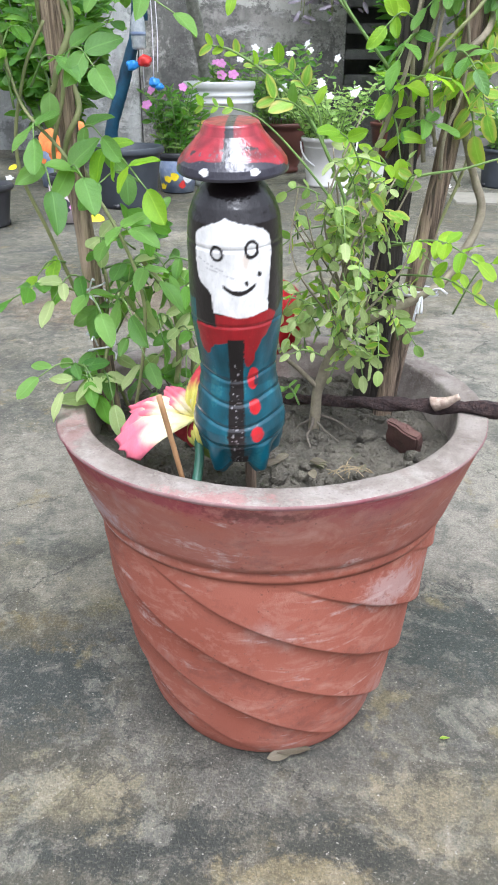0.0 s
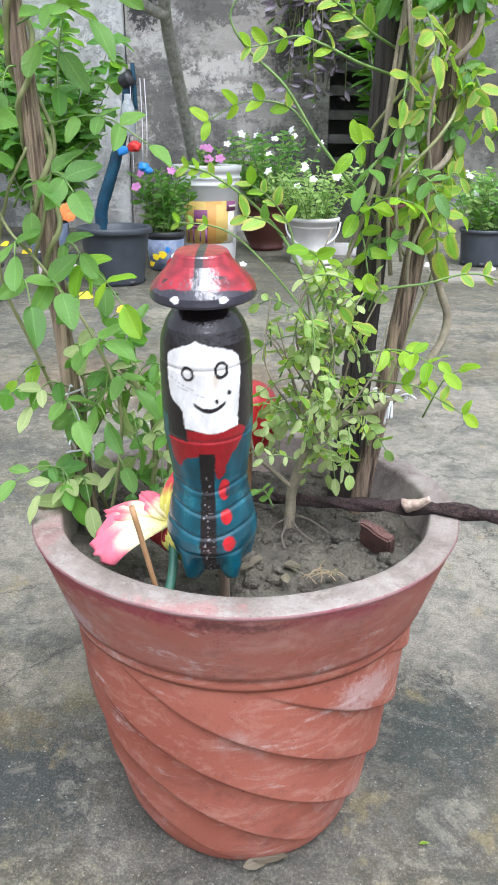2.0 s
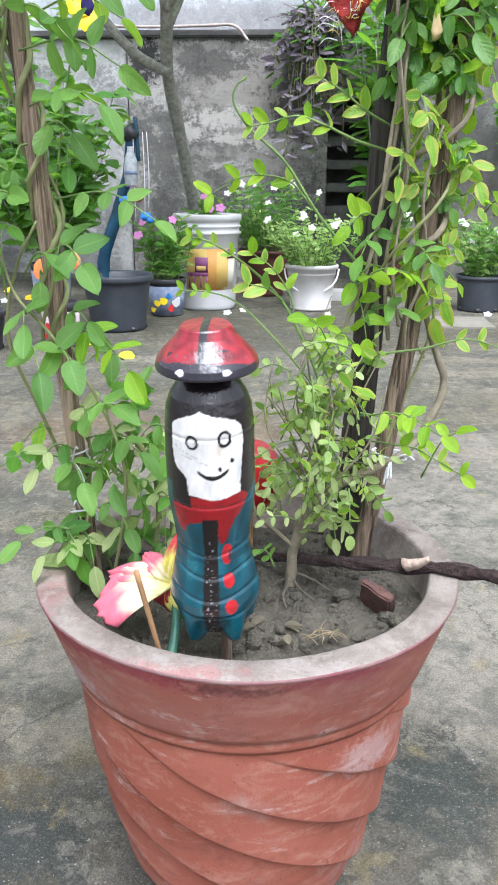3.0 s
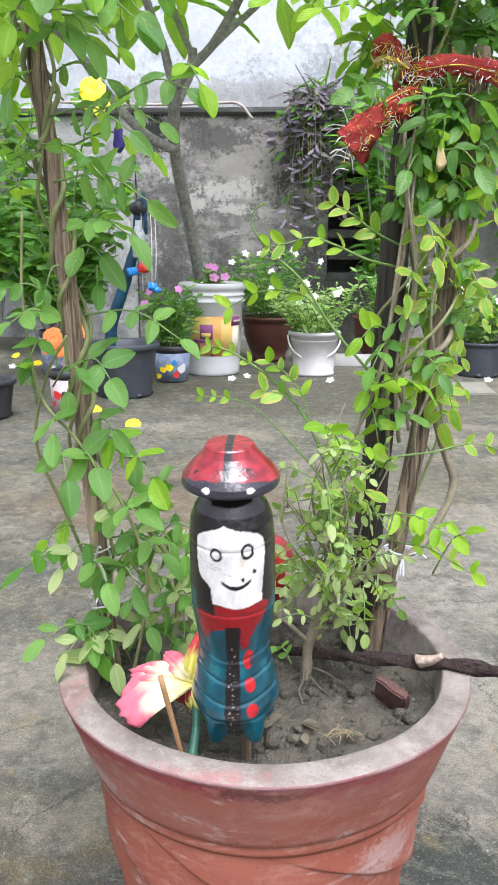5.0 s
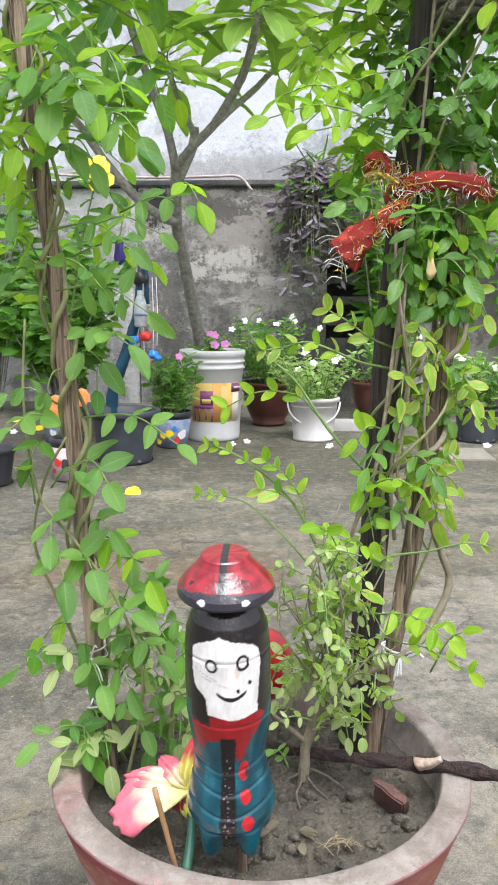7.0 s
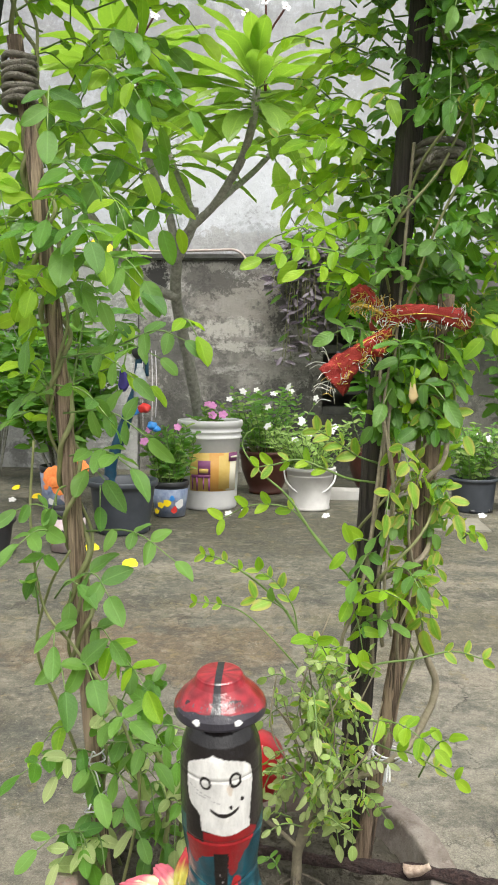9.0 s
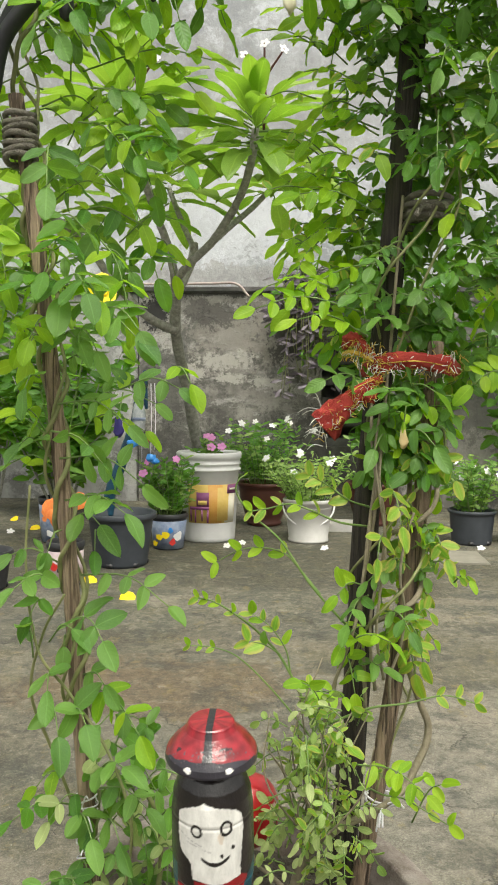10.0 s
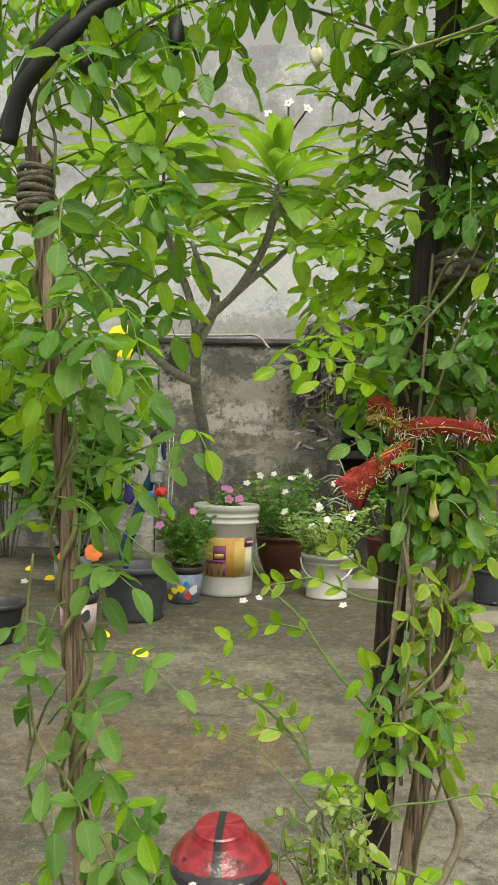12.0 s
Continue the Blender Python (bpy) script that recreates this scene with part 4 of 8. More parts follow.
def hat_spot(th, f, half=8.0):
    """The hat's paint, f from 0 at the brim to 1 at the crown."""
    e = noise.noise(Vector((th * 0.06, f * 4, 3.0)))
    e2 = noise.noise(Vector((th * 0.2, f * 22, 8.0)))
    band = 0.42 - 0.3 * min(1, (abs(th) / 80) ** 2) + 0.06 * e
    c = (0.024, 0.022, 0.032) if f < band else (0.27, 0.014, 0.024)
    if f >= band:
        k = max(0.45, min(1.2, 0.95 + 0.7 * noise.noise(Vector((th * 0.05, f * 5, 1.0)))))
        c = (c[0] * k, c[1] * k, c[2] * k)
    if band - 0.12 < f < band + 0.2 and e2 > 0.42:
        c = (0.09, 0.07, 0.085)
    if min(abs(th - 1), 180 - abs(th - 1)) < half + 2 * e2 and f > band - 0.05:
        c = (0.016, 0.015, 0.02)
    if math.hypot((th + 52) / 5, (f - 0.5) / 0.05) < 1 + e2 or math.hypot((th - 30) / 9, (f - 0.62) / 0.03) < 1 + 2 * e2:
        c = (0.03, 0.012, 0.016)
    for t0 in (-24, 29):
        if math.hypot((th - t0) / 5.0, (f - 0.17) / 0.075) < 1 + 0.3 * e2:
            c = (0.82, 0.82, 0.8)
    return c


def doll_paint(th, s):
    cs = [doll_spot(th + a, s + b) for a, b in ((0, 0), (0.4, 0.00018), (-0.4, 0.00018), (0.4, -0.00018), (-0.4, -0.00018))]
    return tuple(sum(c[i] for c in cs) / 5 for i in range(3))


def hat_paint(th, f, half=8.0):
    cs = [hat_spot(th + a, f + b, half) for a, b in ((0, 0), (0.5, 0.008), (-0.5, 0.008), (0.5, -0.008), (-0.5, -0.008))]
    return tuple(sum(c[i] for c in cs) / 5 for i in range(3))


def make_doll():
    prof = ((0.0, 0.0185), (0.004, 0.0245), (0.012, 0.0268), (0.03, 0.0272), (0.045, 0.0242), (0.058, 0.0216), (0.07, 0.0219), (0.085, 0.0239), (0.0945, 0.025), (0.096, 0.0244),
            (0.0975, 0.025), (0.11, 0.0251), (0.1355, 0.0248), (0.1372, 0.0243), (0.139, 0.0246), (0.149, 0.0235), (0.156, 0.021), (0.1615, 0.0175), (0.1655, 0.0142), (0.1675, 0.0126), (0.174, 0.0124))
    ss, rr = [p[0] for p in prof], [p[1] for p in prof]
    seg, rows = 320, 330
    rings, cols = [], []

    def ring_of(s, r, colour, lobes=0.0, drop=0.0):
        ring, col = [], []
        for k in range(seg):
            g = 2 * math.pi * k / seg
            a = g + 0.6 * math.cos(g)  # closer together on the painted front
            th = math.degrees(math.atan2(math.cos(a), -math.sin(a)))
            w = max(0.0, math.cos(5 * a + 4.34))
            q = r * (1 - lobes * (1 - w) * 0.25)
            groove = 0.0009 * sum(math.exp(-((s - g + 0.002 * math.sin(3 * a)) / 0.0012) ** 2) for g in (0.022, 0.036, 0.05, 0.064))
            ring.append(((q - groove) * math.cos(a), (q - groove) * math.sin(a), s + drop * (1 - w)))
            col.append(colour(th, s))
        rings.append(ring)
        cols.append(col)
    ring_of(-0.002, 0.006, lambda th, s: TEAL, 0.3, 0.012)
    ring_of(-0.003, 0.012, lambda th, s: TEAL, 0.6, 0.011)
    for i in range(rows + 1):
        s = 0.174 * i / rows
        z = s if s > 0.02 else 0.02 - (0.02 - s) * 1.15
        ring_of(z, float(np.interp(s, ss, rr)), doll_paint, 1.0 if s < 0.012 else max(0.0, 1 - (s - 0.012) / 0.012), max(0.0, 0.007 * (1 - s / 0.012)))
    # hat: a cut bottle shoulder, open brim below
    hat = ((0.012, 0.1735, 0), (0.0262, 0.1705, 0), (0.0276, 0.1708, 0), (0.0278, 0.172, 0.04), (0.0269, 0.1754, 0.2), (0.0238, 0.1796, 0.42), (0.0193, 0.184, 0.64), (0.0156, 0.1882, 0.84), (0.0141, 0.1911, 0.95), (0.0137, 0.1921, 0.98), (0.0128, 0.1929, 1.0), (0.008, 0.1931, 1.0), (0.003, 0.1932, 1.0), (0.0003, 0.1932, 1.0))
    for (r0, z0, f0), (r1, z1, f1) in zip(hat, hat[1:]):
        n = 14 if f1 > f0 else 2 if f0 < 0.5 else 6
        for i in range(n):
            g = i / n
            f = f0 + (f1 - f0) * g
            rr = r0 + (r1 - r0) * g
            half = max(7.5, math.degrees(math.asin(min(1.0, 0.0021 / rr))))
            ring_of(z0 + (z1 - z0) * g, rr, lambda th, s, f=f, half=half: hat_paint(th, f, half))
    ring_of(0.1932, 0.0001, lambda th, s: (0.016, 0.015, 0.02))
    # the stick it stands on goes into the soil
    ob = paint_mesh("bottle_doll", rings, cols, DOLL_PAINT)
    bm = bmesh.new()
    bm.from_mesh(ob.data)
    first = len(bm.faces)
    tube(bm, ((0.006, 0, 0.01), (0.006, 0.0, -0.01), (0.006, 0.001, -0.045)), 0.0036, n=6)
    bm.faces.ensure_lookup_table()
    for f in bm.faces[first:]:
        f.material_index, f.smooth = 1, True
    bm.to_mesh(ob.data)
    bm.free()
    ob.data.materials.append(POLE_GREY)
    tagged(ob, "painted plastic bottle doll with red hat and teal coat", "doll")
    ob.matrix_basis = Matrix.Translation((-0.0125, -0.094, 0.2625)) @ pose(0, 0, 0, 7.5, -0.5, 0)
    return ob


make_doll()


def make_red_toy():
    t = thing("red_bottle_ball", (-0.004, 0.06, 0.232), "glossy red painted bottle base with cream spots on a stick", "garden ornament")
    rings, cols = [], []
    for i in range(61):
        f = math.pi * i / 60
        ring, col = [], []
        for k in range(120):
            a = 2 * math.pi * k / 120
            r = 0.0262 * max(0.02, math.sin(f)) ** 0.8
            ring.append((r * math.cos(a), r * math.sin(a), 0.071 - 0.029 * math.cos(f)))
            c = (0.42, 0.01, 0.016)
            for a0, f0, w in ((-0.5, 1.75, 0.3), (-1.6, 1.1, 0.25), (0.5, 1.2, 0.25)):
                if math.hypot(a - (a0 % 6.283), (f - f0) * 1.2) < w:
                    c = (0.7, 0.58, 0.44)
            col.append(c)
        rings.append(ring)
        cols.append(col)
    paint_mesh("ball", rings, cols, DOLL_PAINT, t)
    part("stick", rod(((0, 0, 0.05), (0, 0, -0.01)), 0.004, n=4), THIN_STICK, t)


make_red_toy()


def make_fabric_flower():
    t = thing("fabric_flower", (-0.041, -0.092, 0.238), "faded pink and yellow fabric flower leaning over the pot rim", "artificial flower")
    centre = Vector((-0.003, 0.022, 0.038))

    def petal(along, face, length, wide, a, b, c):
        x = Vector(along).normalized()
        z = Vector(face)
        z = (z - x * z.dot(x)).normalized()
        y = z.cross(x)
        bm, n, w = bmesh.new(), 24, 16
        lay = bm.verts.layers.float_color.new("paint")
        grid = []
        for i in range(n + 1):
            u = i / n
            row = []
            for k in range(w + 1):
                v = -1 + 2 * k / w
                half = wide * math.sin(math.pi * min(1, 0.05 + 0.6 * u ** 0.9)) ** 0.8
                edge = 1 - 0.06 * abs(math.sin(7 * v + 1)) * u - 0.22 * v * v * u
                p = centre + x * (length * u * edge) + y * (half * v) + z * (0.006 * math.sin(3 * u) - 0.012 * u * u + 0.1 * half * abs(v) + 0.0016 * math.sin(9 * v + 3 * u))
                vert = bm.verts.new(p)
                e = u + 0.13 * noise.noise(Vector((u * 5, v * 4, length * 90)))
                col = [a[q] + (b[q] - a[q]) * min(1, max(0, e / 0.35)) for q in range(3)]
                f = min(1, max(0, (e - 0.52) / 0.2))
                vert[lay] = (*[col[q] + (c[q] - col[q]) * f for q in range(3)], 1)
                row.append(vert)
            grid.append(row)
        for q, s in zip(grid, grid[1:]):
            for k in range(w):
                bm.faces.new((q[k], q[k + 1], s[k + 1], s[k]))
        ob = part("petal", bm, FABRIC_PETAL, t)
        m = ob.modifiers.new("cloth", "SOLIDIFY")
        m.thickness = 0.0006
    cream, lemon, pink, red = (0.76, 0.68, 0.45), (0.72, 0.66, 0.16), (0.68, 0.16, 0.22), (0.5, 0.06, 0.07)
    petal((-0.97, -0.26, -0.14), (0.0, -0.3, 0.95), 0.054, 0.022, lemon, cream, pink)
    petal((-0.9, 0.05, 0.14), (0.1, -0.7, 0.8), 0.046, 0.008, lemon, cream, pink)
    petal((-0.55, 0.1, 0.55), (0.3, -0.8, 0.4), 0.026, 0.007, lemon, cream, pink)
    petal((0.1, 0.12, 1.0), (-0.3, -1, 0.1), 0.034, 0.007, lemon, lemon, red)
    petal((-0.2, -0.2, -1.0), (-0.2, -1, 0.1), 0.024, 0.012, red, red, red)
    petal((0.15, -0.3, -0.9), (-0.8, -1, 0.1), 0.03, 0.006, lemon, lemon, (0.3, 0.4, 0.1))
    part("stalk", rod((centre, centre + Vector((0.004, -0.012, -0.022)), (0.0, -0.008, -0.002)), 0.0026, 0.0034, n=10), plain("green_wire", (0.03, 0.12, 0.09), (0.07, 0.2, 0.12), 90.0, 0.45), t, "dark green stalk")


make_fabric_flower()
splint = thing("splint", (-0.042, -0.112, 0.24), "thin brown wooden splint stuck in the soil", "stick")
part("splint_rod", rod(((0, 0, -0.005), (-0.006, -0.009, 0.035), (-0.012, -0.018, 0.074)), 0.0016, 0.0018, n=8, seg=6), THIN_STICK, splint)


# ---------------------------------------------------------------- sticks of the trellis
def make_stick(name, label, points, r0, r1, material, flat=1.0, rough=0.12):
    base = Vector(points[0])
    t = thing(name, base, label, "garden stick")
    part("shaft", rod([Vector(p) - base for p in points], r0, r1, n=60, seg=14, rough=rough, flat=flat), material, t)
    if material in (POLE, POLE_GREY, POLE_DARK):
        for k in range(3):
            a = -1.6 + 0.7 * k
            off = Vector((math.cos(a), math.sin(a), 0)) * r0 * 0.9
            part("split_strip", rod([Vector(p) - base + off * (1 - 0.2 * i / len(points)) for i, p in enumerate(points[k % 2:])], r0 * 0.15, r0 * 0.1, n=40, seg=6, rough=0.6), material, t)
    return t


make_stick("trellis_stick", "weathered split wooden stick carrying the twining vine", ((-0.117, 0.005, 0.22), (-0.129, 0.0, 0.405), (-0.137, 0.0, 0.52), (-0.148, 0.0, 0.64), (-0.161, -0.004, 0.77), (-0.172, -0.012, 0.86)), 0.0066, 0.0056, POLE)
make_stick("trellis_stick", "light grey wooden stick leaning out of the pot", ((0.08, 0.042, 0.205), (0.088, 0.04, 0.263), (0.109, 0.04, 0.405), (0.126, 0.04, 0.54), (0.132, 0.042, 0.6), (0.14, 0.055, 0.69)), 0.0072, 0.0066, POLE_GREY)
make_stick("trellis_stick", "blackened bamboo stick standing in the pot", ((0.07, 0.06, 0.2), (0.083, 0.06, 0.41), (0.089, 0.062, 0.56), (0.102, 0.064, 0.72), (0.116, 0.064, 0.9), (0.12, 0.06, 1.0)), 0.0112, 0.0095, POLE_DARK)
make_stick("fallen_twig", "dark rough twig lying across the pot rim", ((-0.006, 0.034, 0.247), (0.02, 0.02, 0.252), (0.052, 0.007, 0.2575), (0.084, -0.002, 0.26), (0.124, -0.009, 0.263), (0.147, -0.016, 0.2655), (0.17, -0.022, 0.2652), (0.24, -0.042, 0.267)), 0.0041, 0.0049, BARK, 1.0, 0.7)
knot = thing("twig_cut", (0.119, -0.014, 0.2695), "pale cut stub on the dark twig", "twig")
part("stub", rod(((-0.006, 0.0, -0.003), (0.002, -0.004, 0.001), (0.009, -0.008, 0.007)), 0.0036, 0.0016, n=10, seg=10, rough=0.7, flat=1.5), CUT_WOOD, knot)
make_stick("arch_pipe", "black bent pipe bridging the trellis", ((-0.186, -0.02, 0.86), (-0.176, -0.027, 0.89), (-0.16, -0.03, 0.91), (-0.138, -0.03, 0.932), (-0.112, -0.028, 0.954), (-0.06, -0.02, 0.99), (0.02, 0.0, 1.02), (0.09, 0.04, 1.02), (0.12, 0.055, 0.99)), 0.0058, 0.0058, PIPE_BLACK, 1.0, 0.02)
make_stick("arch_pipe", "second black pipe bound beside the first one", ((-0.194, -0.01, 0.87), (-0.172, -0.018, 0.915), (-0.145, -0.02, 0.943), (-0.11, -0.015, 0.972), (-0.05, -0.005, 1.008), (0.03, 0.01, 1.034), (0.1, 0.05, 1.03), (0.13, 0.065, 1.0)), 0.0056, 0.0056, PIPE_BLACK, 1.0, 0.02)
shard = thing("brick_shard", (0.095, -0.02, 0.232), "broken reddish brick shard in the soil", "brick")
slab = boxed((-0.013, -0.0035, 0.0), (0.013, 0.0035, 0.03), 0.0012)
bmesh.ops.subdivide_edges(slab, edges=slab.edges[:], cuts=3, use_grid_fill=True)
for v in slab.verts:
    v.co += Vector((0.002, 0.0012, 0.0025)) * noise.noise(v.co * 120)
part("shard_body", slab, plain("dark_brick", (0.06, 0.03, 0.026), (0.15, 0.075, 0.06), 90.0, 0.9, 500.0, 0.8, 0.002), shard, "", False).matrix_basis = pose(0.0, 0.004, -0.004, 22, 14, -38)


def make_binding(name, label, at, r, turns, height, thick, material, ends=0):
    t = thing(name, at, label, "binding")
    pts = []
    for i in range(turns * 10 + 1):
        a = 2 * math.pi * i / 10
        pts.append((r * math.cos(a) * (1 + 0.06 * math.sin(3.3 * a)), r * math.sin(a), height * (i / (turns * 10) - 0.5) + 0.0012 * math.sin(1.7 * a)))
    part("coil", rod(pts, thick, n=turns * 24, seg=6), material, t)
    rr = random.Random(name + str(at))
    for k in range(ends):
        d = Vector((rr.uniform(-1, 1), -0.6, rr.uniform(-1, 0.8))).normalized()
        part("loose_end", rod((Vector((0, -r, 0)), Vector((0, -r, 0)) + d * 0.012 + Vector((0, 0, 0.004)), Vector((0, -r, 0)) + d * 0.019), thick * 0.9, n=10, seg=6), material, t)


make_binding("string_tie", "white string tied round stick and vine", (0.102, 0.03, 0.334), 0.0118, 3, 0.006, 0.0009, STRING, 4)
make_binding("string_tie", "white string tied round the vine stem", (-0.125, 0.0, 0.335), 0.0095, 2, 0.012, 0.0007, STRING, 2)
make_binding("string_tie", "white string wound round the vine foot", (-0.121, -0.002, 0.3), 0.0095, 2, 0.026, 0.0007, STRING, 1)
make_binding("rope_binding", "grey rope wound round stick and pipe", (-0.168, -0.014, 0.828), 0.0105, 7, 0.034, 0.0024, ROPE, 0)
make_binding("rope_binding", "grey rope wound round the dark stick", (0.13, 0.05, 0.79), 0.017, 4, 0.022, 0.0026, ROPE, 2)


# ---------------------------------------------------------------- the vines
def pole_left(z):
    return Vector((float(np.interp(z, (0.22, 0.405, 0.52, 0.64, 0.77, 0.9, 1.05), (-0.117, -0.129, -0.137, -0.148, -0.161, -0.172, -0.15))), 0.0, z))


def pole_right(z):
    return Vector((float(np.interp(z, (0.22, 0.394, 0.516, 0.615, 0.8, 1.05), (0.082, 0.098, 0.108, 0.116, 0.125, 0.12))), 0.05, z))


def twine(pole, z0, z1, r, turns, phase, n=40):
    pts = []
    for i in range(n + 1):
        z = z0 + (z1 - z0) * i / n
        a = phase + 2 * math.pi * turns * i / n
        q = r * (1 + 0.25 * math.sin(2.3 * a + phase))
        pts.append(pole(z) + Vector((q * math.cos(a), q * math.sin(a), 0)))
    return pts


def make_left_vine():
    t = thing("butterfly_pea_vine", (-0.117, -0.01, 0.235), "green butterfly pea vine twining up a wooden stick", "climbing plant")
    base = t.matrix_basis.translation
    for z0, z1, r, turns, ph, th in ((0.4, 0.95, 0.0084, 5.2, 0.4, 0.0021), (0.38, 0.9, 0.0088, 5.4, 1.2, 0.0019), (0.24, 0.98, 0.0098, 4.2, 3.4, 0.0014)):
        part("main_stem", rod([p - base for p in twine(pole_left, z0, z1, r, turns, ph, 90)], th, th * 0.8, n=260, seg=8, rough=0.08), VINE, t)
    for pts, th in ((((-0.1, -0.02, 0.235), (-0.085, -0.03, 0.3), (-0.082, -0.035, 0.345), (-0.1, -0.03, 0.39), (-0.13, -0.025, 0.43), (-0.155, -0.02, 0.46), (-0.165, -0.015, 0.52), (-0.16, -0.02, 0.58)), 0.0013),
                    (((-0.108, 0.02, 0.235), (-0.15, 0.01, 0.36), (-0.165, -0.005, 0.42), (-0.152, -0.015, 0.47), (-0.135, -0.018, 0.5)), 0.0014),
                    (((-0.075, 0.0, 0.235), (-0.066, 0.0, 0.29), (-0.07, 0.0, 0.33), (-0.09, 0.0, 0.36)), 0.0024),
                    (((-0.066, 0.01, 0.235), (-0.058, 0.012, 0.28), (-0.062, 0.01, 0.32)), 0.0022)):
        part("main_stem", rod([Vector(p) - base for p in pts], th, th * 0.7, n=50, seg=8, rough=0.08), VINE, t)
    F = Foliage(11)
    r = F.r
    # fill up the column: sparse low down, dense towards the top
    for i in range(28):
        z = 0.58 + 0.4 * (i / 34) ** 0.8
        p = pole_left(z) + Vector((r.uniform(-0.02, 0.015), r.uniform(0.0, 0.03), 0))
        a = r.choice((r.uniform(-0.7, 0.8), math.pi + r.uniform(-0.7, 0.7), r.uniform(0, 6.28)))
        reach = r.uniform(0.035, 0.075)
        d = Vector((math.cos(a), 0.3 * math.sin(a) + 0.1, r.uniform(-0.35, 0.45))) * reach
        F.sprig(p, p + d, r.choice((2, 2, 3)), r.uniform(0.015, 0.022), r.choice((LEAF_GREEN, LEAF_FRESH_BACKLIT)), other=LEAF_FRESH_BACKLIT)
    for i in range(64):
        p = Vector((r.uniform(-0.24, -0.085), r.uniform(-0.03, 0.09), r.uniform(0.72, 1.02)))
        d = Vector((r.gauss(0.2, 0.6), r.gauss(-0.1, 0.3), r.gauss(-0.4, 0.4))).normalized() * r.uniform(0.03, 0.06)
        F.sprig(p, p + d, r.choice((2, 2, 3)), r.uniform(0.019, 0.027), r.choice((LEAF_GREEN, LEAF_FRESH_BACKLIT, LEAF_DEEP, LEAF_FRESH_BACKLIT)), other=LEAF_FRESH_BACKLIT)
    for i in range(34):
        p = Vector((r.uniform(-0.14, -0.05), r.uniform(-0.02, 0.05), r.uniform(0.25, 0.36)))
        d = Vector((r.gauss(0, 0.6), r.gauss(-0.3, 0.3), r.gauss(0.3, 0.4))).normalized() * r.uniform(0.02, 0.04)
        F.sprig(p, p + d, r.choice((1, 2)), r.uniform(0.016, 0.022), r.choice((LEAF_GREEN, LEAF_PALE, LEAF_DEEP)), other=LEAF_DEEP)
    left_sprigs(F)
    F.give(t, STALK, 300, "foliage_stalk")


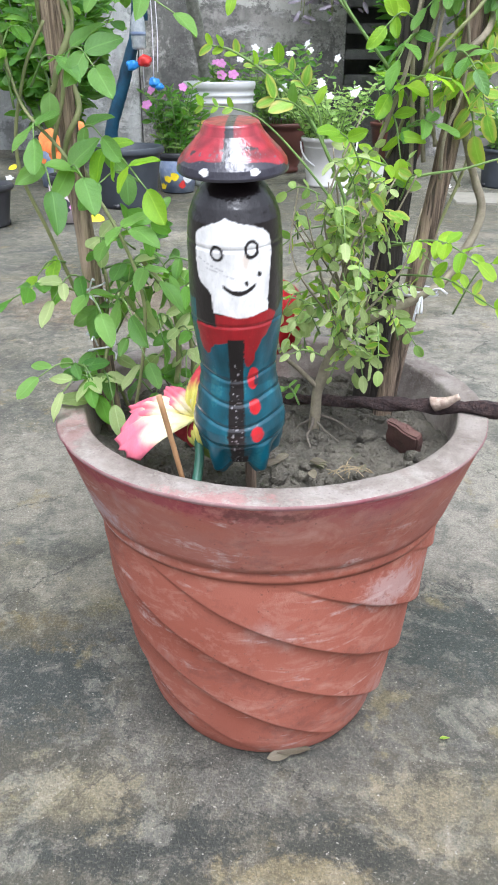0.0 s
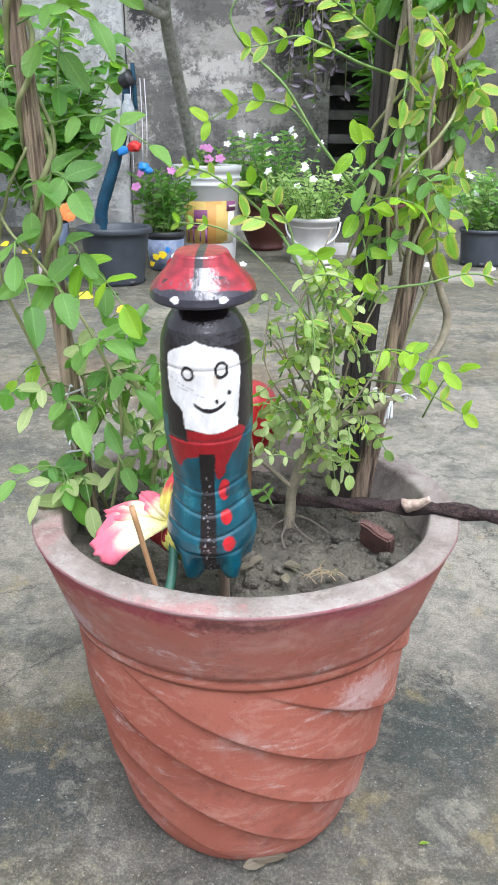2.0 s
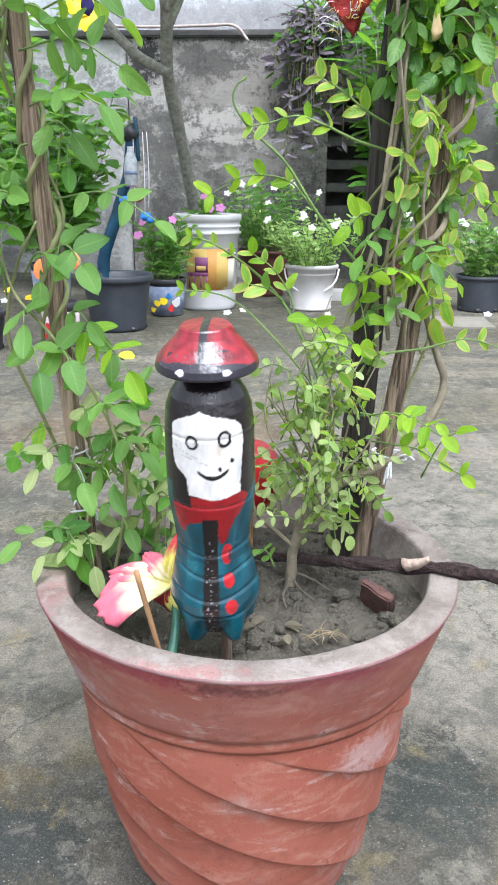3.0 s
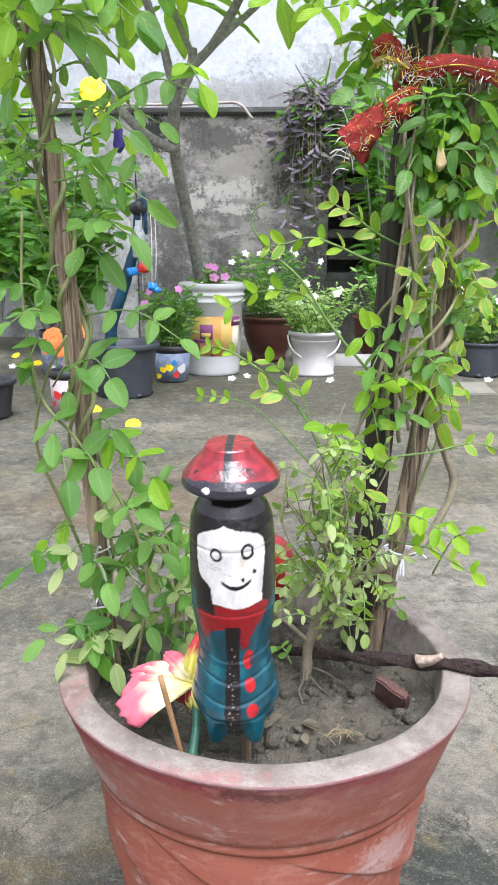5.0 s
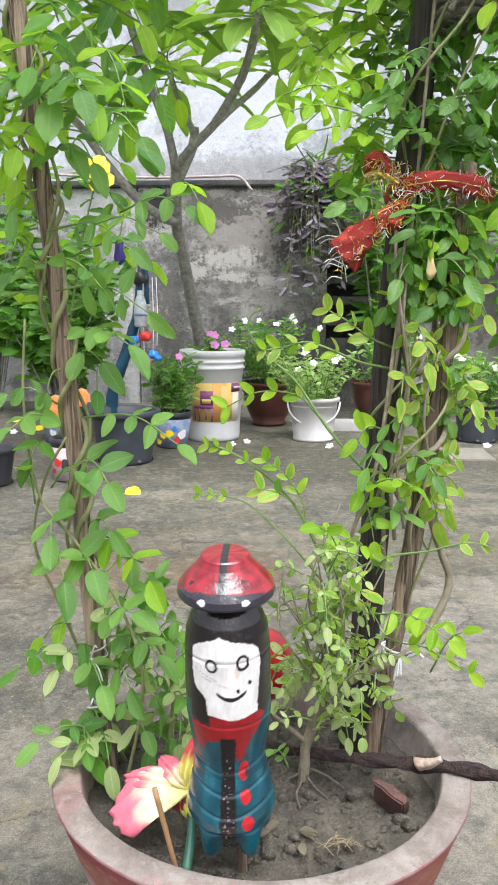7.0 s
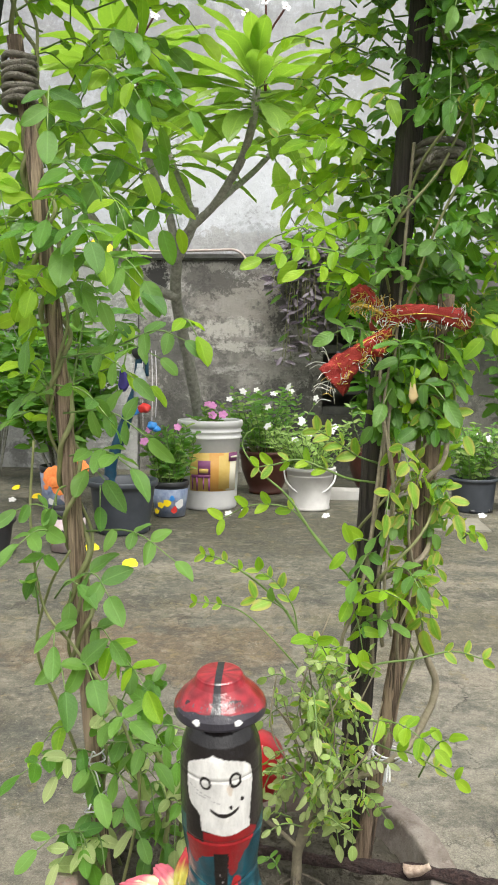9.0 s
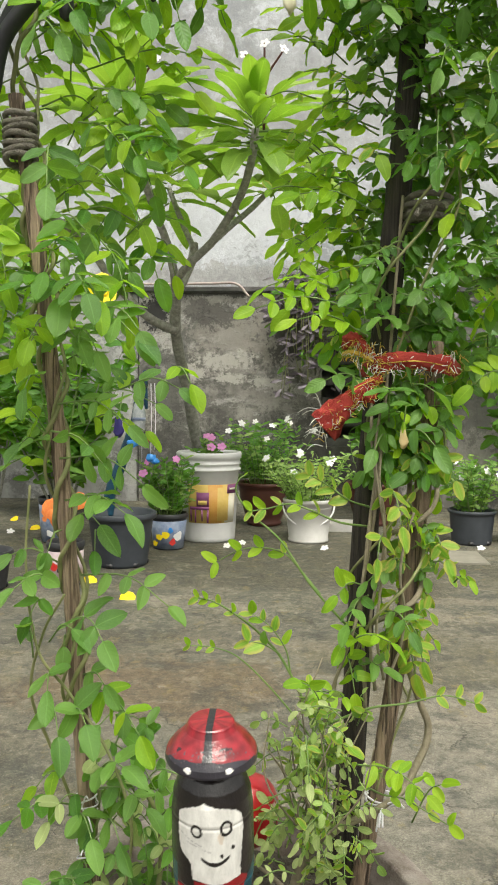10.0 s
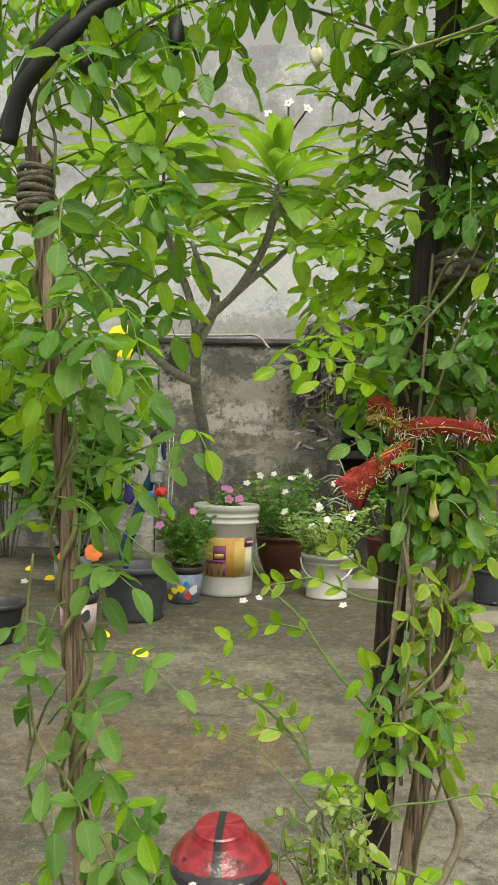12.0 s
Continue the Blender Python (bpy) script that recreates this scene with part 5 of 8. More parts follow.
def left_sprigs(F):
    F.sprig((-0.146, -0.020, 0.465), (-0.122, -0.040, 0.481), 1, 0.0218, LEAF_GREEN, "ovate", 0.007)
    F.sprig((-0.129, -0.010, 0.481), (-0.098, -0.050, 0.476), 2, 0.0237, LEAF_GREEN, "ovate", 0.008)
    F.sprig((-0.137, -0.010, 0.466), (-0.135, -0.020, 0.462), 0, 0.0196, LEAF_GREEN, "ovate", 0.005)
    F.sprig((-0.146, -0.020, 0.441), (-0.139, -0.045, 0.438), 1, 0.0250, LEAF_GREEN, "ovate", 0.006)
    F.sprig((-0.123, -0.010, 0.438), (-0.102, -0.030, 0.438), 1, 0.0209, LEAF_GREEN, "ovate", 0.006)
    F.sprig((-0.120, -0.010, 0.431), (-0.072, -0.050, 0.411), 3, 0.0222, LEAF_FRESH_BACKLIT, "ovate", 0.009)
    F.sprig((-0.141, -0.030, 0.422), (-0.128, -0.055, 0.410), 1, 0.0268, LEAF_GREEN, "ovate", 0.006)
    F.sprig((-0.130, -0.020, 0.414), (-0.110, -0.050, 0.417), 1, 0.0262, LEAF_GREEN, "ovate", 0.007)
    F.sprig((-0.114, -0.020, 0.364), (-0.083, -0.050, 0.388), 2, 0.0238, LEAF_GREEN, "ovate", 0.008)
    F.sprig((-0.109, -0.020, 0.357), (-0.069, -0.040, 0.354), 2, 0.0225, LEAF_GREEN, "ovate", 0.008)
    F.sprig((-0.131, -0.010, 0.338), (-0.167, -0.040, 0.340), 3, 0.0208, LEAF_DEEP, "ovate", 0.008)
    F.sprig((-0.126, -0.020, 0.338), (-0.106, -0.050, 0.335), 1, 0.0235, LEAF_GREEN, "ovate", 0.007)
    F.sprig((-0.105, -0.020, 0.334), (-0.086, -0.050, 0.334), 1, 0.0237, LEAF_GREEN, "ovate", 0.007)
    F.sprig((-0.080, -0.010, 0.324), (-0.071, -0.030, 0.313), 1, 0.0223, LEAF_GREEN, "ovate", 0.006)
    F.sprig((-0.124, -0.020, 0.287), (-0.152, -0.050, 0.290), 2, 0.0176, LEAF_GREEN, "ovate", 0.007)
    F.sprig((-0.119, -0.010, 0.282), (-0.106, -0.035, 0.266), 1, 0.0211, LEAF_PALE, "ovate", 0.007)
    F.sprig((-0.118, -0.010, 0.269), (-0.124, -0.030, 0.280), 1, 0.0172, LEAF_PALE, "ovate", 0.006)
    F.sprig((-0.074, 0.000, 0.288), (-0.090, -0.020, 0.290), 1, 0.0222, LEAF_PALE, "ovate", 0.006)
    F.sprig((-0.098, 0.010, 0.334), (-0.089, 0.000, 0.357), 1, 0.0212, LEAF_GREEN, "ovate", 0.006)
    F.sprig((-0.145, 0.010, 0.353), (-0.163, 0.000, 0.345), 1, 0.0225, LEAF_FRESH_BACKLIT, "ovate", 0.006)
    F.sprig((-0.068, 0.010, 0.281), (-0.067, 0.000, 0.267), 1, 0.0203, LEAF_GREEN, "ovate", 0.005)
    F.sprig((-0.085, -0.010, 0.410), (-0.103, -0.040, 0.413), 1, 0.0222, LEAF_GREEN, "ovate", 0.007)
    F.sprig((-0.158, -0.020, 0.453), (-0.158, -0.030, 0.478), 1, 0.0215, LEAF_GREEN, "ovate", 0.006)
    F.sprig((-0.149, -0.020, 0.497), (-0.157, -0.030, 0.486), 1, 0.0196, LEAF_DEEP, "ovate", 0.005)
    F.sprig((-0.142, -0.010, 0.713), (-0.073, -0.050, 0.683), 3, 0.0234, LEAF_GREEN, "ovate", 0.011)
    F.sprig((-0.131, -0.020, 0.723), (-0.127, -0.050, 0.711), 1, 0.0272, LEAF_GREEN, "ovate", 0.007)
    F.sprig((-0.121, -0.020, 0.723), (-0.102, -0.050, 0.709), 1, 0.0255, LEAF_FRESH_BACKLIT, "ovate", 0.007)
    F.sprig((-0.141, -0.010, 0.684), (-0.123, -0.030, 0.686), 1, 0.0256, LEAF_GREEN, "ovate", 0.006)
    F.sprig((-0.096, -0.010, 0.650), (-0.049, -0.030, 0.651), 2, 0.0198, LEAF_GREEN, "ovate", 0.008)
    F.sprig((-0.142, -0.010, 0.639), (-0.081, -0.045, 0.625), 3, 0.0194, LEAF_GREEN, "ovate", 0.010)
    F.sprig((-0.141, -0.010, 0.599), (-0.070, -0.050, 0.585), 3, 0.0222, LEAF_GREEN, "ovate", 0.011)
    F.sprig((-0.137, -0.010, 0.568), (-0.082, -0.050, 0.565), 3, 0.0226, LEAF_GREEN, "ovate", 0.009)
    F.sprig((-0.135, 0.000, 0.553), (-0.108, -0.020, 0.552), 1, 0.0239, LEAF_GREEN, "ovate", 0.007)
    F.sprig((-0.125, -0.010, 0.513), (-0.052, -0.050, 0.502), 3, 0.0176, LEAF_GREEN, "ovate", 0.011)
    F.sprig((-0.151, -0.010, 0.618), (-0.163, -0.030, 0.635), 2, 0.0209, LEAF_FRESH_BACKLIT, "ovate", 0.006)
    F.sprig((-0.143, -0.010, 0.522), (-0.170, -0.030, 0.531), 2, 0.0177, LEAF_GREEN, "ovate", 0.007)
    F.sprig((-0.140, -0.020, 0.512), (-0.161, -0.050, 0.511), 2, 0.0216, LEAF_GREEN, "ovate", 0.007)
    F.sprig((-0.140, -0.010, 0.546), (-0.147, -0.020, 0.531), 0, 0.0201, LEAF_GREEN, "ovate", 0.006)
    F.sprig((-0.158, -0.010, 0.691), (-0.161, -0.020, 0.670), 1, 0.0214, LEAF_FRESH_BACKLIT, "ovate", 0.006)
    F.sprig((-0.157, 0.000, 0.605), (-0.166, -0.020, 0.611), 1, 0.0230, LEAF_GREEN, "ovate", 0.006)
    F.sprig((-0.153, -0.020, 0.658), (-0.156, -0.040, 0.650), 1, 0.0217, LEAF_GREEN, "ovate", 0.006)
    F.sprig((-0.117, 0.000, 0.545), (-0.112, -0.020, 0.533), 0, 0.0178, LEAF_DEEP, "ovate", 0.006)
    F.sprig((-0.135, -0.050, 0.813), (-0.125, -0.085, 0.775), 2, 0.0236, LEAF_GREEN, "ovate", 0.008)
    F.sprig((-0.149, -0.050, 0.888), (-0.119, -0.080, 0.870), 1, 0.0274, LEAF_GREEN, "ovate", 0.008)
    F.sprig((-0.135, 0.030, 0.893), (-0.039, 0.050, 0.908), 4, 0.0224, LEAF_FRESH_BACKLIT, "ovate", 0.012)
    F.sprig((-0.125, -0.040, 0.727), (-0.105, -0.065, 0.712), 2, 0.0230, LEAF_GREEN, "ovate", 0.007)
    F.sprig((-0.104, -0.030, 0.707), (-0.073, -0.050, 0.689), 1, 0.0228, LEAF_GREEN, "ovate", 0.007)
    F.sprig((-0.092, 0.000, 0.946), (-0.075, -0.020, 0.912), 2, 0.0220, LEAF_DEEP, "ovate", 0.007)
    F.sprig((-0.067, 0.000, 0.941), (-0.054, -0.010, 0.910), 1, 0.0228, LEAF_DEEP, "ovate", 0.007)
    F.sprig((-0.041, 0.020, 0.946), (-0.024, 0.020, 0.919), 2, 0.0221, LEAF_FRESH_BACKLIT, "ovate", 0.007)
    F.sprig((-0.101, 0.020, 0.834), (-0.094, 0.020, 0.819), 1, 0.0140, LEAF_FRESH_BACKLIT, "ovate", 0.005)
    F.sprig((-0.118, -0.010, 0.865), (-0.073, 0.000, 0.848), 3, 0.0227, LEAF_GREEN, "ovate", 0.008)
    F.sprig((-0.127, -0.010, 0.841), (-0.091, -0.020, 0.818), 2, 0.0223, LEAF_GREEN, "ovate", 0.008)
    F.sprig((-0.141, -0.030, 0.768), (-0.110, -0.050, 0.756), 1, 0.0234, LEAF_GREEN, "ovate", 0.007)
    F.sprig((-0.117, 0.000, 0.807), (-0.081, 0.020, 0.834), 2, 0.0237, LEAF_DEEP, "ovate", 0.008)
    F.sprig((-0.141, -0.040, 0.915), (-0.115, -0.060, 0.894), 2, 0.0223, LEAF_DEEP, "ovate", 0.007)
    F.sprig((-0.132, -0.020, 0.810), (-0.095, -0.020, 0.790), 2, 0.0222, LEAF_GREEN, "ovate", 0.007)
    F.sprig((-0.124, -0.030, 0.693), (-0.105, -0.040, 0.676), 1, 0.0227, LEAF_GREEN, "ovate", 0.006)
    F.sprig((-0.141, -0.030, 0.701), (-0.149, -0.050, 0.683), 2, 0.0182, LEAF_FRESH_BACKLIT, "ovate", 0.006)
    F.sprig((-0.110, -0.010, 0.752), (-0.089, -0.010, 0.735), 2, 0.0217, LEAF_GREEN, "ovate", 0.006)
    F.sprig((-0.141, -0.030, 0.620), (-0.098, -0.050, 0.599), 2, 0.0202, LEAF_GREEN, "ovate", 0.008)
    F.sprig((-0.124, -0.030, 0.716), (-0.153, -0.050, 0.722), 2, 0.0226, LEAF_DEEP, "ovate", 0.007)
    F.sprig((-0.057, -0.020, 0.666), (-0.041, -0.030, 0.654), 1, 0.0212, LEAF_FRESH_BACKLIT, "ovate", 0.006)


def runner(F, points, r0, leaves, length, material, first=0.5, pairs=True):
    """A long thin shoot with leaflets along its outer part; leaves: how many places bear them."""
    r = F.r
    n = 40
    line = spline(points, n)
    tube(F.stems, points, r0, r0 * 0.45, n=n, seg=6)
    for k in range(leaves):
        i = int(n * (first + (1 - first) * k / max(1, leaves - 1)))
        p, d = line[min(n, i)], (line[min(n, i + 1)] - line[max(0, i - 1)]).normalized()
        for q in ((-1, 1) if pairs else (r.choice((-1, 1)),)):
            way = Vector((d.z * 0.9 * q, r.uniform(-0.5, 0.1), abs(d.x) * 0.8 * q + 0.25)) + d * 0.7
            F.leaf(p, way, (r.gauss(0, 0.4), -0.8, 0.7 + r.gauss(0, 0.3)), length * r.uniform(0.6, 0.92), material if r.random() < 0.7 else LEAF_YELLOW, "ovate")


def right_sprigs(F):
    runner(F, ((0.053, 0.01, 0.37), (0.046, 0.03, 0.395), (0.026, 0.03, 0.437), (0.009, 0.03, 0.458), (-0.011, 0.03, 0.474), (-0.03, 0.03, 0.485), (-0.043, 0.03, 0.488)), 0.0015, 4, 0.0125, LEAF_FRESH_BACKLIT, 0.72)
    runner(F, ((0.03, 0.03, 0.43), (0.026, 0.028, 0.45), (0.014, 0.026, 0.468), (0.0, 0.025, 0.478)), 0.0008, 4, 0.014, LEAF_FRESH_BACKLIT, 0.4)
    runner(F, ((0.022, 0.03, 0.445), (0.01, 0.022, 0.455), (-0.002, 0.02, 0.458)), 0.0008, 2, 0.019, LEAF_GREEN, 0.5)
    runner(F, ((0.06, 0.01, 0.37), (0.039, 0.02, 0.394), (0.014, 0.02, 0.423), (-0.01, 0.02, 0.445), (-0.029, 0.02, 0.452), (-0.048, 0.02, 0.453)), 0.001, 3, 0.009, LEAF_FRESH_BACKLIT, 0.8)
    runner(F, ((0.085, 0.045, 0.455), (0.07, 0.025, 0.474), (0.044, 0.02, 0.504), (0.021, 0.02, 0.537), (-0.002, 0.02, 0.557), (-0.013, 0.02, 0.573), (-0.011, 0.02, 0.583), (-0.005, 0.02, 0.587)), 0.0012, 1, 0.006, LEAF_FRESH_BACKLIT, 0.95, False)
    runner(F, ((0.052, 0.025, 0.495), (0.036, 0.03, 0.513), (0.024, 0.03, 0.525), (0.007, 0.03, 0.529), (-0.01, 0.03, 0.527), (-0.029, 0.03, 0.517)), 0.0009, 4, 0.0165, LEAF_FRESH_BACKLIT, 0.42)
    runner(F, ((0.09, 0.045, 0.545), (0.066, 0.025, 0.551), (0.045, 0.02, 0.56), (0.028, 0.02, 0.565), (0.011, 0.02, 0.561), (-0.001, 0.02, 0.559)), 0.0011, 5, 0.015, LEAF_FRESH_BACKLIT, 0.35)
    runner(F, ((0.092, 0.045, 0.56), (0.073, 0.025, 0.568), (0.056, 0.02, 0.58), (0.043, 0.02, 0.587)), 0.001, 4, 0.0175, LEAF_YELLOW, 0.35)
    runner(F, ((0.085, 0.03, 0.345), (0.1, 0.0, 0.352), (0.115, 0.0, 0.35), (0.132, 0.0, 0.341), (0.149, 0.0, 0.331)), 0.0009, 4, 0.016, LEAF_FRESH_BACKLIT, 0.35)
    runner(F, ((0.06, 0.01, 0.4), (0.09, 0.01, 0.413), (0.118, 0.01, 0.418), (0.145, 0.01, 0.425), (0.168, 0.01, 0.42)), 0.0011, 3, 0.014, LEAF_YELLOW, 0.7)
    F.sprig((0.066, 0.020, 0.455), (0.103, -0.010, 0.470), 3, 0.0177, LEAF_FRESH_BACKLIT, "ovate", 0.008)
    F.sprig((0.119, 0.030, 0.453), (0.125, 0.020, 0.437), 2, 0.0188, LEAF_YELLOW, "ovate", 0.006)
    F.sprig((0.077, 0.010, 0.369), (0.128, -0.030, 0.368), 4, 0.0160, LEAF_FRESH_BACKLIT, "ovate", 0.009)
    F.sprig((0.054, -0.005, 0.314), (0.063, -0.020, 0.288), 2, 0.0127, LEAF_PALE, "ovate", 0.007)
    F.sprig((0.060, 0.000, 0.403), (0.039, -0.020, 0.442), 2, 0.0150, LEAF_FRESH_BACKLIT, "ovate", 0.008)
    F.sprig((0.074, 0.030, 0.432), (0.100, 0.010, 0.444), 2, 0.0160, LEAF_GREEN, "ovate", 0.007)
    F.sprig((0.079, 0.020, 0.408), (0.055, 0.000, 0.427), 2, 0.0140, LEAF_FRESH_BACKLIT, "ovate", 0.007)
    F.sprig((0.058, 0.000, 0.378), (0.073, -0.020, 0.396), 2, 0.0152, LEAF_YELLOW, "ovate", 0.006)
    F.sprig((0.125, 0.020, 0.321), (0.143, 0.000, 0.362), 2, 0.0146, LEAF_FRESH_BACKLIT, "ovate", 0.008)
    F.sprig((0.022, -0.010, 0.342), (0.008, -0.020, 0.329), 1, 0.0101, LEAF_PALE, "ovate", 0.006)
    F.sprig((0.021, -0.030, 0.269), (0.011, -0.030, 0.281), 2, 0.0086, LEAF_GREEN, "ovate", 0.005)
    F.sprig((0.079, 0.020, 0.710), (0.001, 0.000, 0.710), 4, 0.0188, LEAF_FRESH_BACKLIT, "ovate", 0.010)
    F.sprig((0.061, 0.030, 0.728), (0.009, 0.020, 0.729), 3, 0.0196, LEAF_FRESH_BACKLIT, "ovate", 0.008)
    F.sprig((0.084, 0.030, 0.693), (0.031, 0.000, 0.702), 3, 0.0187, LEAF_FRESH_BACKLIT, "ovate", 0.009)
    F.sprig((0.102, 0.030, 0.626), (0.099, 0.000, 0.653), 2, 0.0209, LEAF_GREEN, "ovate", 0.007)
    F.sprig((0.110, 0.040, 0.649), (0.135, 0.020, 0.651), 1, 0.0235, LEAF_GREEN, "ovate", 0.007)
    F.sprig((0.103, 0.030, 0.618), (0.090, 0.010, 0.608), 1, 0.0186, LEAF_GREEN, "ovate", 0.006)
    F.sprig((0.114, 0.030, 0.622), (0.134, 0.010, 0.611), 1, 0.0229, LEAF_GREEN, "ovate", 0.006)
    F.sprig((0.087, 0.040, 0.656), (0.053, 0.020, 0.659), 2, 0.0182, LEAF_GREEN, "ovate", 0.007)
    F.sprig((0.102, 0.020, 0.581), (0.110, 0.000, 0.553), 2, 0.0183, LEAF_YELLOW, "ovate", 0.007)
    F.sprig((0.098, 0.020, 0.543), (0.093, 0.000, 0.529), 1, 0.0175, LEAF_YELLOW, "ovate", 0.006)
    F.sprig((0.130, 0.030, 0.550), (0.146, 0.020, 0.526), 2, 0.0167, LEAF_YELLOW, "ovate", 0.006)
    F.sprig((0.138, 0.030, 0.603), (0.151, 0.020, 0.585), 2, 0.0159, LEAF_YELLOW, "ovate", 0.006)
    F.sprig((0.085, 0.030, 0.502), (0.064, 0.010, 0.498), 2, 0.0170, LEAF_FRESH_BACKLIT, "ovate", 0.006)
    F.sprig((0.089, 0.030, 0.494), (0.072, 0.000, 0.480), 2, 0.0176, LEAF_GREEN, "ovate", 0.007)
    F.sprig((0.102, 0.030, 0.482), (0.118, 0.000, 0.475), 2, 0.0170, LEAF_GREEN, "ovate", 0.007)
    F.sprig((0.090, 0.030, 0.470), (0.069, 0.010, 0.461), 2, 0.0164, LEAF_FRESH_BACKLIT, "ovate", 0.006)
    F.sprig((0.118, 0.030, 0.478), (0.129, 0.010, 0.450), 2, 0.0158, LEAF_YELLOW, "ovate", 0.007)
    F.sprig((0.071, 0.030, 0.452), (0.079, 0.010, 0.424), 2, 0.0167, LEAF_FRESH_BACKLIT, "ovate", 0.007)
    F.sprig((0.098, 0.040, 0.751), (0.025, 0.030, 0.713), 4, 0.0206, LEAF_FRESH_BACKLIT, "ovate", 0.011)
    F.sprig((0.094, 0.050, 0.788), (0.032, 0.040, 0.802), 4, 0.0214, LEAF_FRESH_BACKLIT, "ovate", 0.009)
    F.sprig((0.085, 0.050, 0.828), (0.036, 0.050, 0.828), 3, 0.0210, LEAF_FRESH_BACKLIT, "ovate", 0.008)
    F.sprig((0.103, 0.040, 0.708), (0.076, 0.020, 0.723), 3, 0.0177, LEAF_GREEN, "ovate", 0.007)
    F.sprig((0.117, 0.040, 0.691), (0.093, 0.020, 0.706), 3, 0.0159, LEAF_GREEN, "ovate", 0.007)
    F.sprig((0.126, 0.030, 0.822), (0.110, 0.000, 0.813), 1, 0.0195, LEAF_GREEN, "ovate", 0.007)
    F.sprig((0.141, 0.020, 0.815), (0.126, -0.020, 0.802), 1, 0.0195, LEAF_GREEN, "ovate", 0.008)
    F.sprig((0.132, 0.020, 0.856), (0.127, -0.010, 0.814), 0, 0.0215, LEAF_DEEP, "ovate", 0.008)
    F.sprig((0.137, 0.000, 0.893), (0.125, -0.030, 0.865), 2, 0.02, LEAF_GREEN, "ovate", 0.007)
    F.sprig((0.157, 0.000, 0.888), (0.159, -0.030, 0.849), 2, 0.02, LEAF_GREEN, "ovate", 0.008)
    F.sprig((0.154, 0.020, 0.790), (0.139, 0.000, 0.777), 1, 0.019, LEAF_FRESH_BACKLIT, "ovate", 0.006)
    F.sprig((0.119, 0.030, 0.724), (0.134, 0.010, 0.718), 1, 0.0184, LEAF_GREEN, "ovate", 0.006)
    F.sprig((0.172, 0.000, 0.896), (0.174, -0.040, 0.853), 1, 0.0205, LEAF_YELLOW, "ovate", 0.009)
    F.sprig((0.056, 0.000, 0.930), (0.087, -0.020, 0.912), 1, 0.0225, LEAF_GREEN, "ovate", 0.007)
    F.sprig((0.170, 0.020, 0.823), (0.154, 0.000, 0.821), 2, 0.0206, LEAF_YELLOW, "ovate", 0.006)
    F.sprig((0.075, 0.050, 0.867), (0.049, 0.050, 0.859), 2, 0.0204, LEAF_FRESH_BACKLIT, "ovate", 0.006)
    F.sprig((0.077, 0.060, 0.777), (0.032, 0.060, 0.768), 3, 0.0190, LEAF_FRESH_BACKLIT, "ovate", 0.008)
    F.sprig((0.191, 0.050, 0.727), (0.174, 0.050, 0.709), 2, 0.0188, LEAF_FRESH_BACKLIT, "ovate", 0.006)
    F.sprig((0.197, 0.030, 0.665), (0.161, 0.020, 0.656), 3, 0.0178, LEAF_FRESH_BACKLIT, "ovate", 0.007)


